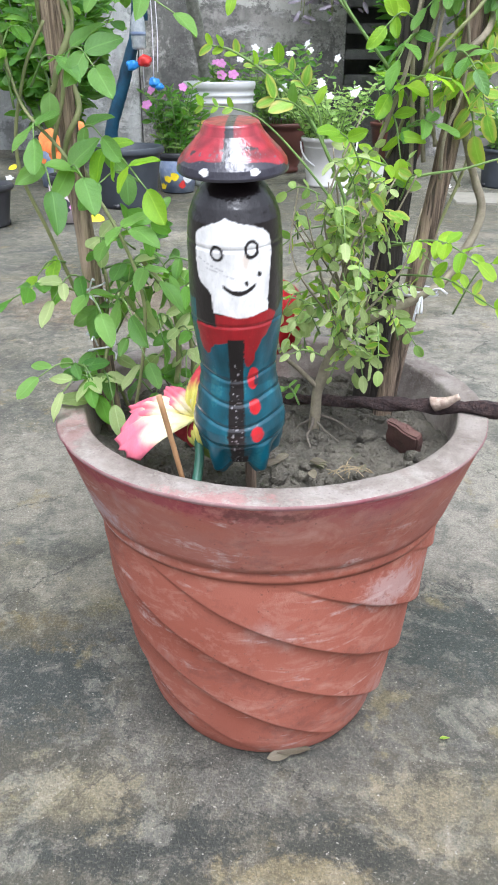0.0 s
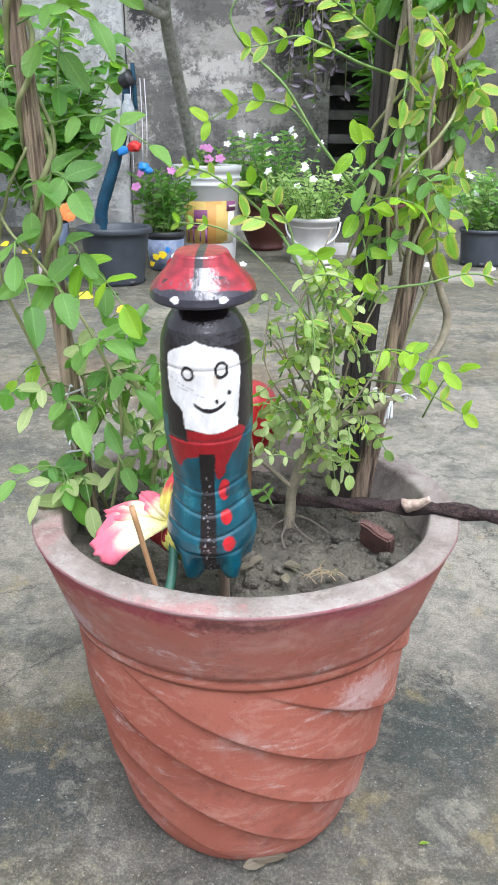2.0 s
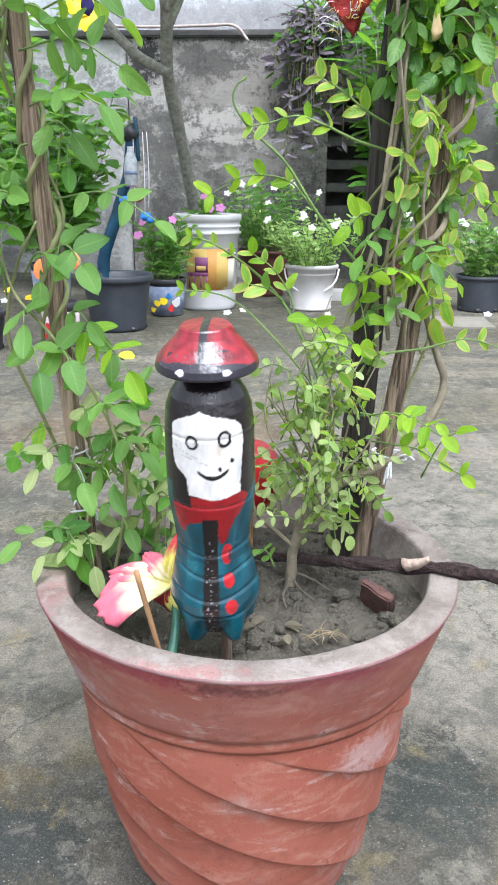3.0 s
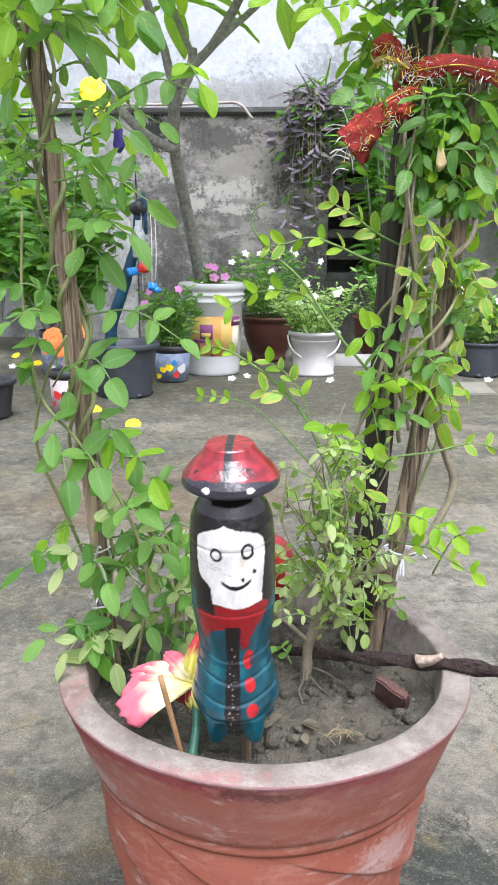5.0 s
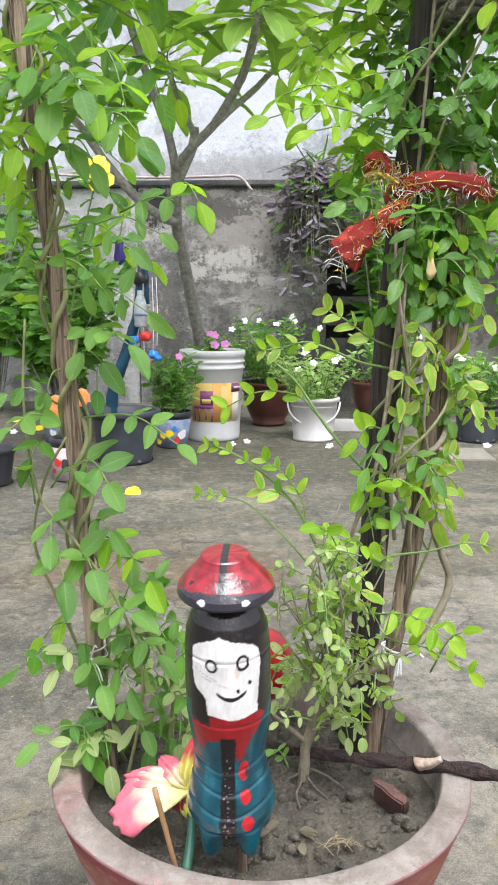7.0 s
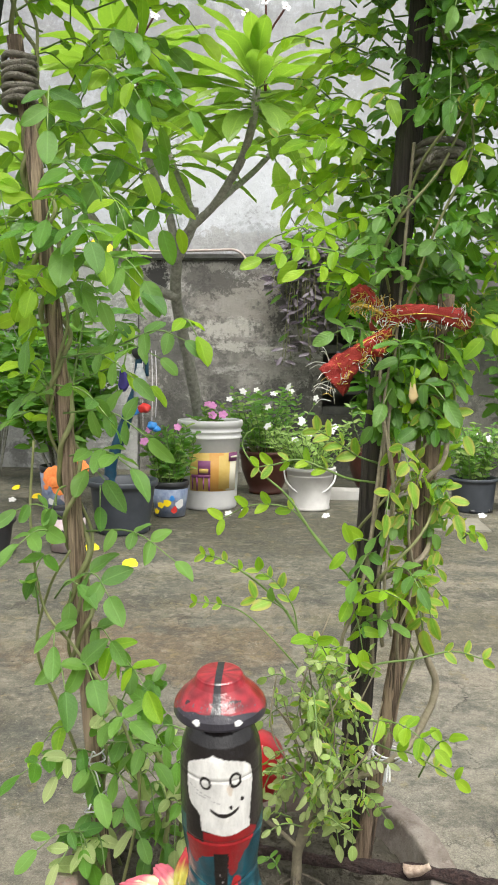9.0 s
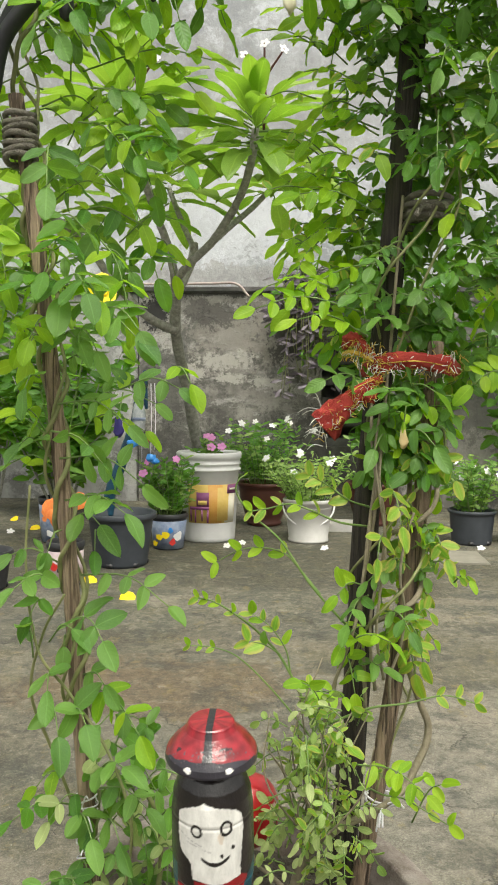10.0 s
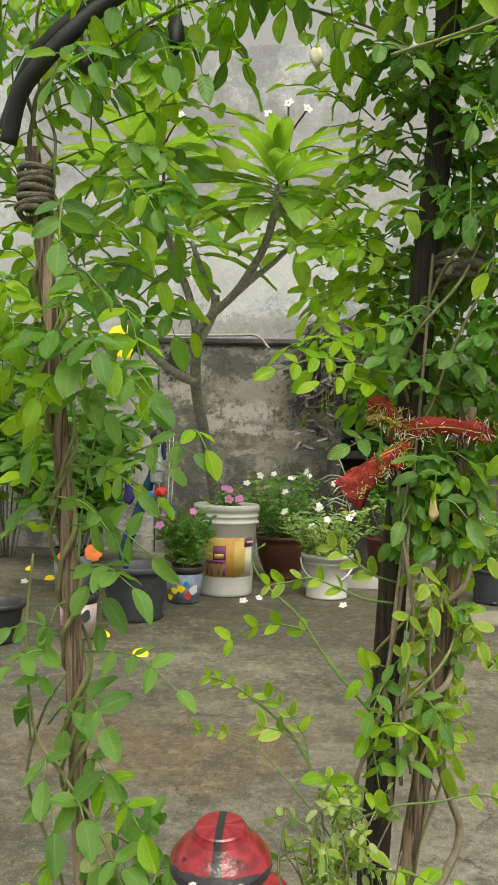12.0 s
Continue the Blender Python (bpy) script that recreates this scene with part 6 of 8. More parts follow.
def make_right_vine():
    t = thing("butterfly_pea_vine", (0.031, 0.008, 0.237), "butterfly pea vine with yellowing leaves covering two sticks", "climbing plant")
    base = t.matrix_basis.translation
    for pts, a, b in ((((0.031, 0.008, 0.232), (0.032, 0.007, 0.25), (0.0335, 0.006, 0.264), (0.039, 0.004, 0.287), (0.0455, 0.003, 0.3015), (0.051, 0.003, 0.314)), 0.0043, 0.0033),
                      (((0.054, 0.003, 0.312), (0.075, 0.01, 0.323), (0.096, 0.014, 0.332), (0.12, 0.025, 0.347), (0.138, 0.035, 0.385), (0.131, 0.035, 0.41), (0.119, 0.036, 0.45), (0.121, 0.06, 0.52), (0.124, 0.07, 0.6), (0.12, 0.07, 0.7)), 0.0031, 0.002),
                      (((0.048, 0.0, 0.305), (0.05, 0.01, 0.36), (0.062, 0.02, 0.42), (0.08, 0.02, 0.48), (0.09, 0.03, 0.56), (0.1, 0.035, 0.65), (0.11, 0.04, 0.8)), 0.0016, 0.0012),
                      (((0.0335, 0.005, 0.268), (0.02, 0.0, 0.283), (0.006, -0.004, 0.298), (0.002, -0.004, 0.318)), 0.0016, 0.0012),
                      (((0.092, 0.055, 0.465), (0.098, 0.036, 0.473), (0.11, 0.026, 0.482), (0.124, 0.026, 0.493), (0.13, 0.038, 0.506), (0.118, 0.056, 0.516), (0.1, 0.06, 0.525)), 0.002, 0.0019),
                      (((0.1, 0.06, 0.525), (0.105, 0.04, 0.54), (0.121, 0.027, 0.55), (0.136, 0.027, 0.564), (0.14, 0.036, 0.582), (0.134, 0.05, 0.6), (0.118, 0.062, 0.62)), 0.002, 0.0018)):
        part("main_stem", rod([Vector(p) - base for p in pts], a, b, n=60, seg=10, rough=0.4), VINE_OLD, t)
    for x0, x1, y0, z0, z1, th in ((0.085, 0.092, 0.03, 0.4, 0.66, 0.0016), (0.092, 0.1, 0.026, 0.42, 0.62, 0.0014), (0.1, 0.094, 0.022, 0.43, 0.64, 0.0012), (0.108, 0.118, 0.02, 0.41, 0.56, 0.0012)):
        pts = [Vector((x0 + (x1 - x0) * i / 6 + 0.004 * math.sin(1.7 * i + 90 * x0), y0 + 0.003 * math.cos(2.1 * i), z0 + (z1 - z0) * i / 6)) for i in range(7)]
        part("main_stem", rod([p - base for p in pts], th, th * 0.8, n=50, seg=7, rough=0.3), VINE_OLD, t)
    for z0, z1, rad, turns, ph in ((0.4, 1.02, 0.026, 2.6, 0.5), (0.42, 1.0, 0.03, 2.1, 3.0), (0.34, 0.98, 0.024, 1.6, 5.0)):
        part("main_stem", rod([p - base for p in twine(pole_right, z0, z1, rad, turns, ph)], 0.0012, 0.001, n=120, seg=7), VINE, t)
    for pts, th in ((((0.031, 0.006, 0.246), (0.03, -0.006, 0.242), (0.027, -0.018, 0.24), (0.03, -0.03, 0.237)), 0.0013), (((0.033, 0.006, 0.242), (0.04, -0.004, 0.238), (0.05, -0.012, 0.234)), 0.0009),
                    (((0.034, 0.008, 0.246), (0.048, 0.004, 0.243), (0.062, -0.001, 0.236)), 0.0011), (((0.029, 0.006, 0.242), (0.02, 0.002, 0.238), (0.014, -0.01, 0.233)), 0.0008)):
        part("root", rod([Vector(p) - base for p in pts], th, th * 0.45, n=24, seg=7, rough=0.6), TWIG_GREY, t)
    F = Foliage(23)
    r = F.r
    # pale small-leaved bush low on the stems, with dry twigs through it
    for i in range(16):
        foot = Vector((0.05 + r.gauss(0, 0.006), r.gauss(0.0, 0.006), 0.305 + r.uniform(0, 0.03)))
        tip = foot + Vector((r.gauss(0.0, 0.022), r.gauss(-0.008, 0.015), r.uniform(0.05, 0.13)))
        bend = foot.lerp(tip, 0.5) + Vector((r.gauss(0, 0.01), r.gauss(0, 0.008), 0))
        part("twig", rod([q - base for q in (foot, bend, tip)], 0.0009, 0.0005, n=14, seg=5, rough=0.3), VINE_OLD, t)
    for i in range(96):
        z = r.uniform(0.29, 0.425)
        p = Vector((r.gauss(0.05, 0.014) + 0.06 * (z - 0.37), r.gauss(-0.005, 0.014), z))
        d = Vector((r.gauss(-0.1, 0.6), r.gauss(-0.3, 0.4), r.gauss(0.1, 0.5))).normalized() * r.uniform(0.018, 0.035)
        F.sprig(p, p + d, r.choice((2, 3)), r.uniform(0.0065, 0.0115), r.choice((LEAF_PALE, LEAF_PALE, LEAF_SOFT)), "round" if i % 2 else "ovate", 0.004, (r.gauss(0, 0.8), -0.6, r.gauss(0.3, 0.7)), stalk=0.0005, other=LEAF_YELLOW)
    # middle of the column, yellowing
    for i in range(96):
        z = 0.44 + 0.22 * r.random() ** 0.7
        p = pole_right(z) + Vector((r.gauss(0.014, 0.012), r.uniform(-0.03, 0.02) if z < 0.61 else r.uniform(0.0, 0.03), 0))
        a = r.uniform(0, 6.28)
        d = Vector((math.cos(a), 0.4 * math.sin(a) - 0.2, r.uniform(-0.6, 0.4))) * r.uniform(0.01, 0.024)
        F.sprig(p, p + d, 2, r.uniform(0.009, 0.0155), r.choice((LEAF_FRESH_BACKLIT, LEAF_YELLOW, LEAF_YELLOW, LEAF_GREEN)), "round" if i % 2 else "ovate", 0.005, (r.gauss(0, 0.7), -0.7, r.gauss(0.3, 0.6)), other=LEAF_YELLOW)
    # fresh green leaves below the ribbon
    for i in range(52):
        z = r.uniform(0.585, 0.66)
        p = pole_right(z) + Vector((r.uniform(-0.024, 0.022), r.uniform(-0.02, 0.0), 0))
        a = r.uniform(0, 6.28)
        d = Vector((math.cos(a), 0.3 * math.sin(a) - 0.25, r.uniform(-0.3, 0.3))) * r.uniform(0.01, 0.025)
        F.sprig(p, p + d, r.choice((1, 2)), r.uniform(0.014, 0.02), r.choice((LEAF_GREEN, LEAF_GREEN, LEAF_DEEP)), "ovate", 0.004, other=LEAF_FRESH_BACKLIT)
    # thick dark upper part, in clumps with gaps down to the dark pole
    for k in range(78):
        z = 0.655 + 0.4 * (k + r.random()) / 78
        wide = 0.6 + 1.1 * (z - 0.63)
        mid = pole_right(z) + Vector((r.uniform(-0.05, 0.12) * wide, r.uniform(-0.035, 0.08) if z > 0.71 else r.uniform(0.025, 0.08), 0))
        tone = r.choice((LEAF_DEEP, LEAF_DEEP, LEAF_GREEN, LEAF_GREEN, LEAF_FRESH_BACKLIT))
        size = r.uniform(0.012, 0.0175)
        for i in range(r.choice((4, 6, 7, 8))):
            p = mid + Vector((r.gauss(0, 0.011), r.gauss(0, 0.011), r.gauss(0, 0.008)))
            a = r.uniform(0, 6.28)
            d = Vector((math.cos(a), 0.6 * math.sin(a) - 0.15, r.uniform(-0.4, 0.2))) * r.uniform(0.02, 0.04)
            F.sprig(p, p + d, r.choice((2, 3)), size * r.uniform(0.8, 1.15), tone, "ovate" if i % 3 else "round", 0.006, (r.gauss(0, 0.45), -0.6, r.uniform(0.3, 1.2)), other=r.choice((LEAF_DEEP, LEAF_GREEN, LEAF_YELLOW)))
    # leaves deeper in and out to the side of it
    for i in range(170):
        z = r.uniform(0.74, 1.06)
        p = pole_right(z) + Vector((r.uniform(-0.02, 0.17), r.uniform(0.04, 0.12), 0))
        a = r.uniform(0, 6.28)
        d = Vector((math.cos(a), 0.5 * math.sin(a), r.uniform(-0.5, 0.2))) * r.uniform(0.025, 0.045)
        F.sprig(p, p + d, r.choice((2, 3)), r.uniform(0.013, 0.0185), r.choice((LEAF_DEEP, LEAF_DEEP, LEAF_GREEN)), "ovate", 0.006, other=LEAF_DEEP)
    # bright sprays on the inner side, behind the dark ones, backlight put into colour
    for i in range(48):
        p = Vector((r.uniform(0.04, 0.1), r.uniform(0.05, 0.11), r.uniform(0.7, 0.97)))
        d = Vector((r.gauss(-0.6, 0.4), r.gauss(0, 0.3), r.gauss(0, 0.35))).normalized() * r.uniform(0.025, 0.055)
        F.sprig(p, p + d, r.choice((2, 3)), r.uniform(0.014, 0.02), LEAF_FRESH_BACKLIT, "ovate", 0.006, other=LEAF_YELLOW)
    right_sprigs(F)
    F.give(t, STALK, 300, "foliage_stalk")


def make_top_vine():
    t = thing("arch_vine", (0.0, 0.0, 1.04), "leafy vine hanging down from the trellis arch", "climbing plant")
    base = t.matrix_basis.translation
    for pts in (((-0.16, -0.02, 0.96), (-0.1, -0.04, 1.01), (0.0, -0.02, 1.0), (0.08, 0.0, 0.985), (0.17, 0.02, 0.97)), ((-0.15, 0.02, 0.93), (-0.06, 0.03, 0.985), (0.05, 0.04, 0.97), (0.13, 0.05, 0.93)),
                ((0.07, -0.05, 0.9), (0.13, -0.06, 0.915), (0.2, -0.06, 0.95))):
        part("main_stem", rod([Vector(p) - base for p in pts], 0.0012, 0.0009, n=40, seg=7), VINE, t)
    F = Foliage(37)
    r = F.r
    for i in range(150):
        x = r.uniform(-0.22, 0.24)
        p = Vector((x, r.uniform(-0.03, 0.07), 1.02 - 0.9 * x * x + r.gauss(0, 0.02)))
        d = Vector((r.uniform(-0.6, 0.6), r.uniform(-0.3, 0.3), r.uniform(-1.0, 0.1))).normalized() * r.uniform(0.03, 0.065)
        F.sprig(p, p + d, r.choice((2, 2, 3)), r.uniform(0.017, 0.026), r.choice((LEAF_GREEN, LEAF_FRESH_BACKLIT, LEAF_FRESH_BACKLIT)), "ovate", 0.006, other=LEAF_FRESH_BACKLIT)
    F.give(t, STALK, 200, "foliage_stalk")


make_left_vine()
make_right_vine()
make_top_vine()


def make_ribbon():
    t = thing("red_ribbon", (0.11, 0.035, 0.69), "red net scarf with gold tinsel tied round the vine", "ribbon")
    base = t.matrix_basis.translation

    def cloth(name, pts, widths, material, thick=0.006):
        line = spline(pts, 48)
        bm, rings = bmesh.new(), []
        for i, p in enumerate(line):
            d = (line[min(48, i + 1)] - line[max(0, i - 1)]).normalized()
            up = Vector((0, -0.3, 1)) - d * d.dot(Vector((0, -0.3, 1)))
            up.normalize()
            side = d.cross(up)
            w = float(np.interp(i / 48, [k / (len(widths) - 1) for k in range(len(widths))], widths))
            ring = []
            for k in range(20):
                a = 2 * math.pi * k / 20
                e = 1 + 0.4 * noise.noise(Vector((3 * math.cos(a), 3 * math.sin(a), i * 0.25)) + p * 20) + 0.2 * math.sin(5 * a + i * 0.35)
                ring.append(bm.verts.new(p - base + (up * math.sin(a) * w + side * math.cos(a) * thick * (0.9 + w * 70)) * e))
            rings.append(ring)
        for q, s in zip(rings, rings[1:]):
            for k in range(20):
                bm.faces.new((q[k], q[(k + 1) % 20], s[(k + 1) % 20], s[k]))
        bm.faces.new(rings[0][::-1])
        bm.faces.new(rings[-1])
        part(name, bm, material, t)
    cloth("wrap", ((0.084, 0.06, 0.667), (0.095, 0.036, 0.672), (0.12, 0.028, 0.675), (0.145, 0.036, 0.671), (0.158, 0.06, 0.669)), (0.0045, 0.0068, 0.0055, 0.0068, 0.0045), CLOTH_RED, 0.0022)
    cloth("tail", ((0.096, 0.034, 0.661), (0.087, 0.03, 0.656), (0.076, 0.028, 0.647), (0.064, 0.026, 0.636), (0.051, 0.026, 0.624)), (0.003, 0.0045, 0.0065, 0.0095, 0.0125), CLOTH_RED, 0.0018)
    cloth("knot", ((0.082, 0.036, 0.647), (0.087, 0.031, 0.648), (0.091, 0.034, 0.653)), (0.004, 0.0055, 0.004), CLOTH_RED, 0.0035)
    cloth("loop", ((0.068, 0.05, 0.686), (0.07, 0.042, 0.69), (0.076, 0.038, 0.69), (0.082, 0.036, 0.684), (0.093, 0.036, 0.674)), (0.003, 0.005, 0.0055, 0.004, 0.002), CLOTH_RED, 0.0022)
    cloth("gold_band", ((0.067, 0.044, 0.68), (0.072, 0.036, 0.681), (0.08, 0.034, 0.679), (0.09, 0.033, 0.674)), (0.0012, 0.0018, 0.0016, 0.001), TINSEL, 0.0012)
    cloth("gold_band", ((0.094, 0.03, 0.672), (0.12, 0.0235, 0.674), (0.144, 0.031, 0.671)), (0.0003, 0.0004, 0.0003), TINSEL, 0.0004)
    cloth("gold_band", ((0.09, 0.0275, 0.66), (0.076, 0.0245, 0.653), (0.062, 0.022, 0.642)), (0.0003, 0.0004, 0.0003), TINSEL, 0.0004)
    r = random.Random(5)
    gold, silver = bmesh.new(), bmesh.new()
    for i in range(420):
        f = r.random()
        if i % 5 == 0:
            p = Vector((r.uniform(0.066, 0.096), 0.034, r.uniform(0.672, 0.69)))
        elif i % 2:
            p = Vector((0.086 + 0.07 * f, 0.03 + 0.006 * f, 0.673 + r.gauss(0, 0.005)))
        else:
            p = Vector((0.094 - 0.042 * f, 0.03 - 0.006 * f, 0.658 - 0.033 * f + r.gauss(0, 0.006)))
        d = Vector((r.gauss(-0.2, 0.6), -abs(r.gauss(0.4, 0.4)), r.gauss(0, 0.6))).normalized() * r.uniform(0.003, 0.009)
        tube(gold if i % 3 else silver, (p - base, p - base + d * 0.5 + Vector((0, 0, r.gauss(0, 0.002))), p - base + d), 0.00034, 0.0002, n=5, seg=4)
    for i in range(14):
        p = Vector((0.052, 0.024, 0.627 + r.gauss(0, 0.007)))
        d = Vector((r.uniform(-1, 0.2), r.uniform(-0.5, 0.3), r.uniform(-0.8, 0.4))).normalized() * r.uniform(0.01, 0.02)
        tube(silver, (p - base, p - base + d * 0.6 + Vector((0, 0, 0.003)), p - base + d), 0.0004, 0.00025, n=6, seg=4)
    for i in range(26):
        f = i / 25
        p = Vector((0.09 + 0.062 * f, 0.026 + 0.008 * abs(f - 0.5), 0.6685 + r.gauss(0, 0.002) + (0.011 if i % 4 == 0 else 0)))
        d = Vector((r.gauss(0, 0.5), -0.5, r.gauss(-0.4, 0.6))).normalized() * r.uniform(0.004, 0.008)
        tube(silver, (p - base, p - base + d * 0.5, p - base + d), 0.00045, 0.0003, n=4, seg=5)
    part("gold_threads", gold, TINSEL, t, "gold tinsel threads")
    part("silver_threads", silver, SILVER, t, "silver tinsel threads")


make_ribbon()


# ---------------------------------------------------------------- yard pots and buckets
def pot_profile(h, r0, r1, wall=0.004, lip=0.012, lip_h=0.02):
    return [(0.0, 0.004), (r0 - 0.012, 0.004), (r0 - 0.01, 0.0), (r0, 0.003)] + [(r0 + (r1 - r0) * f, 0.003 + (h - lip_h - 0.003) * f) for f in (0.06, 0.12, 0.3, 0.5, 0.7, 0.9, 1.0)] + \
        [(r1 + lip * 0.8, h - lip_h), (r1 + lip, h - lip_h + 0.003), (r1 + lip, h - 0.004), (r1 + lip - 0.003, h), (r1 + lip - wall - 0.003, h), (r1 - wall, h - 0.008), (r1 - wall - 0.006, h - 0.045), (0.0, h - 0.04)]


def make_pot_plain(name, label, at, h, r0, r1, material, lip=0.012, lip_h=0.02, feet=0, soil=True):
    t = thing(name, at, label, "flower pot")
    pr = pot_profile(h, r0, r1, lip=lip, lip_h=lip_h)
    part("shell", lathe(pr[:-1], 56), material, t)
    part("soil_fill", lathe([(r1 - 0.004, h - 0.047), (r1 * 0.6, h - 0.041), (0.0, h - 0.038)], 32, lambda a, r, z: (r, z + 0.004 * noise.noise(Vector((r * 40 * math.cos(a), r * 40 * math.sin(a), 1))))), SOIL, t)
    for k in range(feet):
        a = 2 * math.pi * (k + 0.3) / feet
        part("drain_notch", boxed((-0.014, -0.004, 0.0), (0.014, 0.006, 0.018), 0.003), PLASTIC_BLACK, t).matrix_basis = Matrix.Translation((math.cos(a) * (r0 + 0.001), math.sin(a) * (r0 + 0.001), 0.002)) @ pose(0, 0, 0, 0, 0, math.degrees(a) + 90)
    return t


def wrap(parent, name, h0, h1, ra, rb, a0, a1, material, label="", out=0.0012, n=24):
    """A printed sheet round a pot, between two heights (radii ra, rb) and two angles in degrees (0 to the right, -90 to the front)."""
    bm = bmesh.new()
    rows = []
    for i in range(n + 1):
        a = radians(a0 + (a1 - a0) * i / n)
        rows.append([bm.verts.new(((r + o) * math.cos(a), (r + o) * math.sin(a), z)) for r, z, o in ((ra, h0, 0.0), (ra, h0, out), (rb, h1, out), (rb, h1, 0.0))])
    for q, s in zip(rows, rows[1:]):
        for k in range(3):
            bm.faces.new((q[k], s[k], s[k + 1], q[k + 1]))
    return part(name, bm, material, parent, label)


make_pot_plain("grey_pot", "dark grey plastic plant pot with a rolled rim", (-0.672, 2.385, 0), 0.205, 0.1, 0.124, PLASTIC_GREY, 0.013, 0.022, 6)
make_pot_plain("dark_pot", "dark grey plastic pot of white periwinkles", (0.79, 3.03, 0), 0.155, 0.088, 0.1, PLASTIC_GREY, 0.008, 0.014, 6)
make_pot_plain("black_pot", "black plastic pot standing on the concrete", (-1.03, 1.95, 0), 0.13, 0.068, 0.085, PLASTIC_BLACK, 0.01, 0.016, 4)


def make_printed_pot(label, at, h, r0, r1, base_mat, bits):
    t = make_pot_plain("printed_pot", label, at, h, r0, r1, PLASTIC_BLACK, 0.004, 0.02)
    rr = random.Random(str(at))
    film = wrap(t, "wrapper", 0.006, h - 0.03, r0 + 0.0015, r0 + (r1 - r0) * 0.86 + 0.0015, 180, 360, base_mat, "", 0.0012, 40)
    for k, m in enumerate(bits):
        a0, z = radians(-140 + 100 * (k + 0.5) / len(bits) + rr.uniform(-8, 8)), h * rr.uniform(0.2, 0.62)
        size = h * rr.uniform(0.07, 0.13)
        rad = r0 + (r1 - r0) * z / h + 0.0032 + 0.0004 * k
        bm = bmesh.new()
        ring = [bm.verts.new((rad * math.cos(a0 + size / rad * math.cos(q) * (1 + 0.2 * math.sin(3 * q + k))), rad * math.sin(a0 + size / rad * math.cos(q) * (1 + 0.2 * math.sin(3 * q + k))), z + size * math.sin(q) * (1 + 0.25 * math.cos(2 * q + k)))) for q in [2 * math.pi * j / 14 for j in range(14)]]
        mid = bm.verts.new(((rad + 0.0006) * math.cos(a0), (rad + 0.0006) * math.sin(a0), z))
        for j in range(14):
            bm.faces.new((ring[j], ring[(j + 1) % 14], mid))
        part("print_patch", bm, m, film)
    return t


make_printed_pot("small pot wrapped in blue and yellow printed film", (-0.548, 2.73, 0), 0.155, 0.062, 0.078, PRINT_BLUE, (PETAL_YELLOW, PETAL_YELLOW, PETAL_YELLOW, BLUE_TOY, RED_TOY, PLASTIC_WHITE))
make_printed_pot("tall pot wrapped in printed film beside orange petals", (-1.06, 2.82, 0), 0.2, 0.07, 0.085, PRINT_BLUE, (PETAL_ORANGE, PLASTIC_WHITE, RED_TOY, PRINT_WHITE))
make_printed_pot("small pot wrapped in pink and white film", (-0.785, 2.05, 0), 0.15, 0.055, 0.062, PRINT_WHITE, (RED_TOY, RED_TOY, PLASTIC_BLACK, PETAL_PINK, PLASTIC_GREY))


def make_bucket():
    t = thing("paint_bucket", (-0.408, 2.98, 0), "white plastic paint bucket with printed chair label", "bucket")
    h, r0, r1 = 0.402, 0.122, 0.14
    pr = [(0, 0.006), (r0 - 0.01, 0.006), (r0 - 0.006, 0.0), (r0, 0.005), (r0 + 0.001, 0.02), (r1 - 0.003, h - 0.085), (r1 + 0.001, h - 0.083), (r1 + 0.006, h - 0.08), (r1 + 0.007, h - 0.074), (r1, h - 0.072),
          (r1, h - 0.055), (r1 + 0.006, h - 0.053), (r1 + 0.006, h - 0.047), (r1 + 0.001, h - 0.045), (r1 + 0.001, h - 0.03), (r1 + 0.008, h - 0.028), (r1 + 0.009, h - 0.006), (r1 + 0.006, h), (r1 - 0.001, h), (r1 - 0.004, h - 0.01), (r1 - 0.006, h - 0.05)]
    part("shell", lathe(pr, 72), PLASTIC_WHITE, t)
    part("soil_fill", lathe([(r1 - 0.006, h - 0.05), (0, h - 0.045)], 32), SOIL, t)

    def at(z):
        return r0 + 0.001 + (r1 - r0 - 0.004) * (z - 0.02) / (h - 0.105)
    lab = wrap(t, "label", 0.09, 0.262, at(0.09), at(0.262), -126, -22, LABEL_YELLOW, "yellow printed label")
    spots = (("orange_block", 0.09, 0.262, -84, -56, LABEL_ORANGE), ("cream_block", 0.092, 0.225, -50, -24, LABEL_CREAM), ("yellow_block", 0.10, 0.25, -66, -42, LABEL_YELLOW), ("plum_band", 0.222, 0.262, -46, -22, LABEL_PLUM),
             ("chair_back", 0.165, 0.228, -106, -82, LABEL_PLUM), ("chair_gap", 0.172, 0.192, -103, -86, LABEL_YELLOW), ("chair_seat", 0.15, 0.164, -120, -82, LABEL_PLUM),
             ("chair_leg", 0.098, 0.152, -119, -116, LABEL_PLUM), ("chair_leg", 0.093, 0.152, -86, -82.5, LABEL_PLUM), ("chair_leg", 0.093, 0.152, -109, -106, LABEL_PLUM), ("chair_leg", 0.1, 0.152, -96, -93.5, LABEL_PLUM),
             ("text_bar", 0.238, 0.247, -43, -26, LABEL_CREAM))
    for k, (n, z0, z1, a0, a1, m) in enumerate(spots):
        wrap(lab, n, z0, z1, at(z0) + 0.0008 + 0.0008 * k, at(z1) + 0.0008 + 0.0008 * k, a0, a1, m, "", 0.0012, 10)


make_bucket()


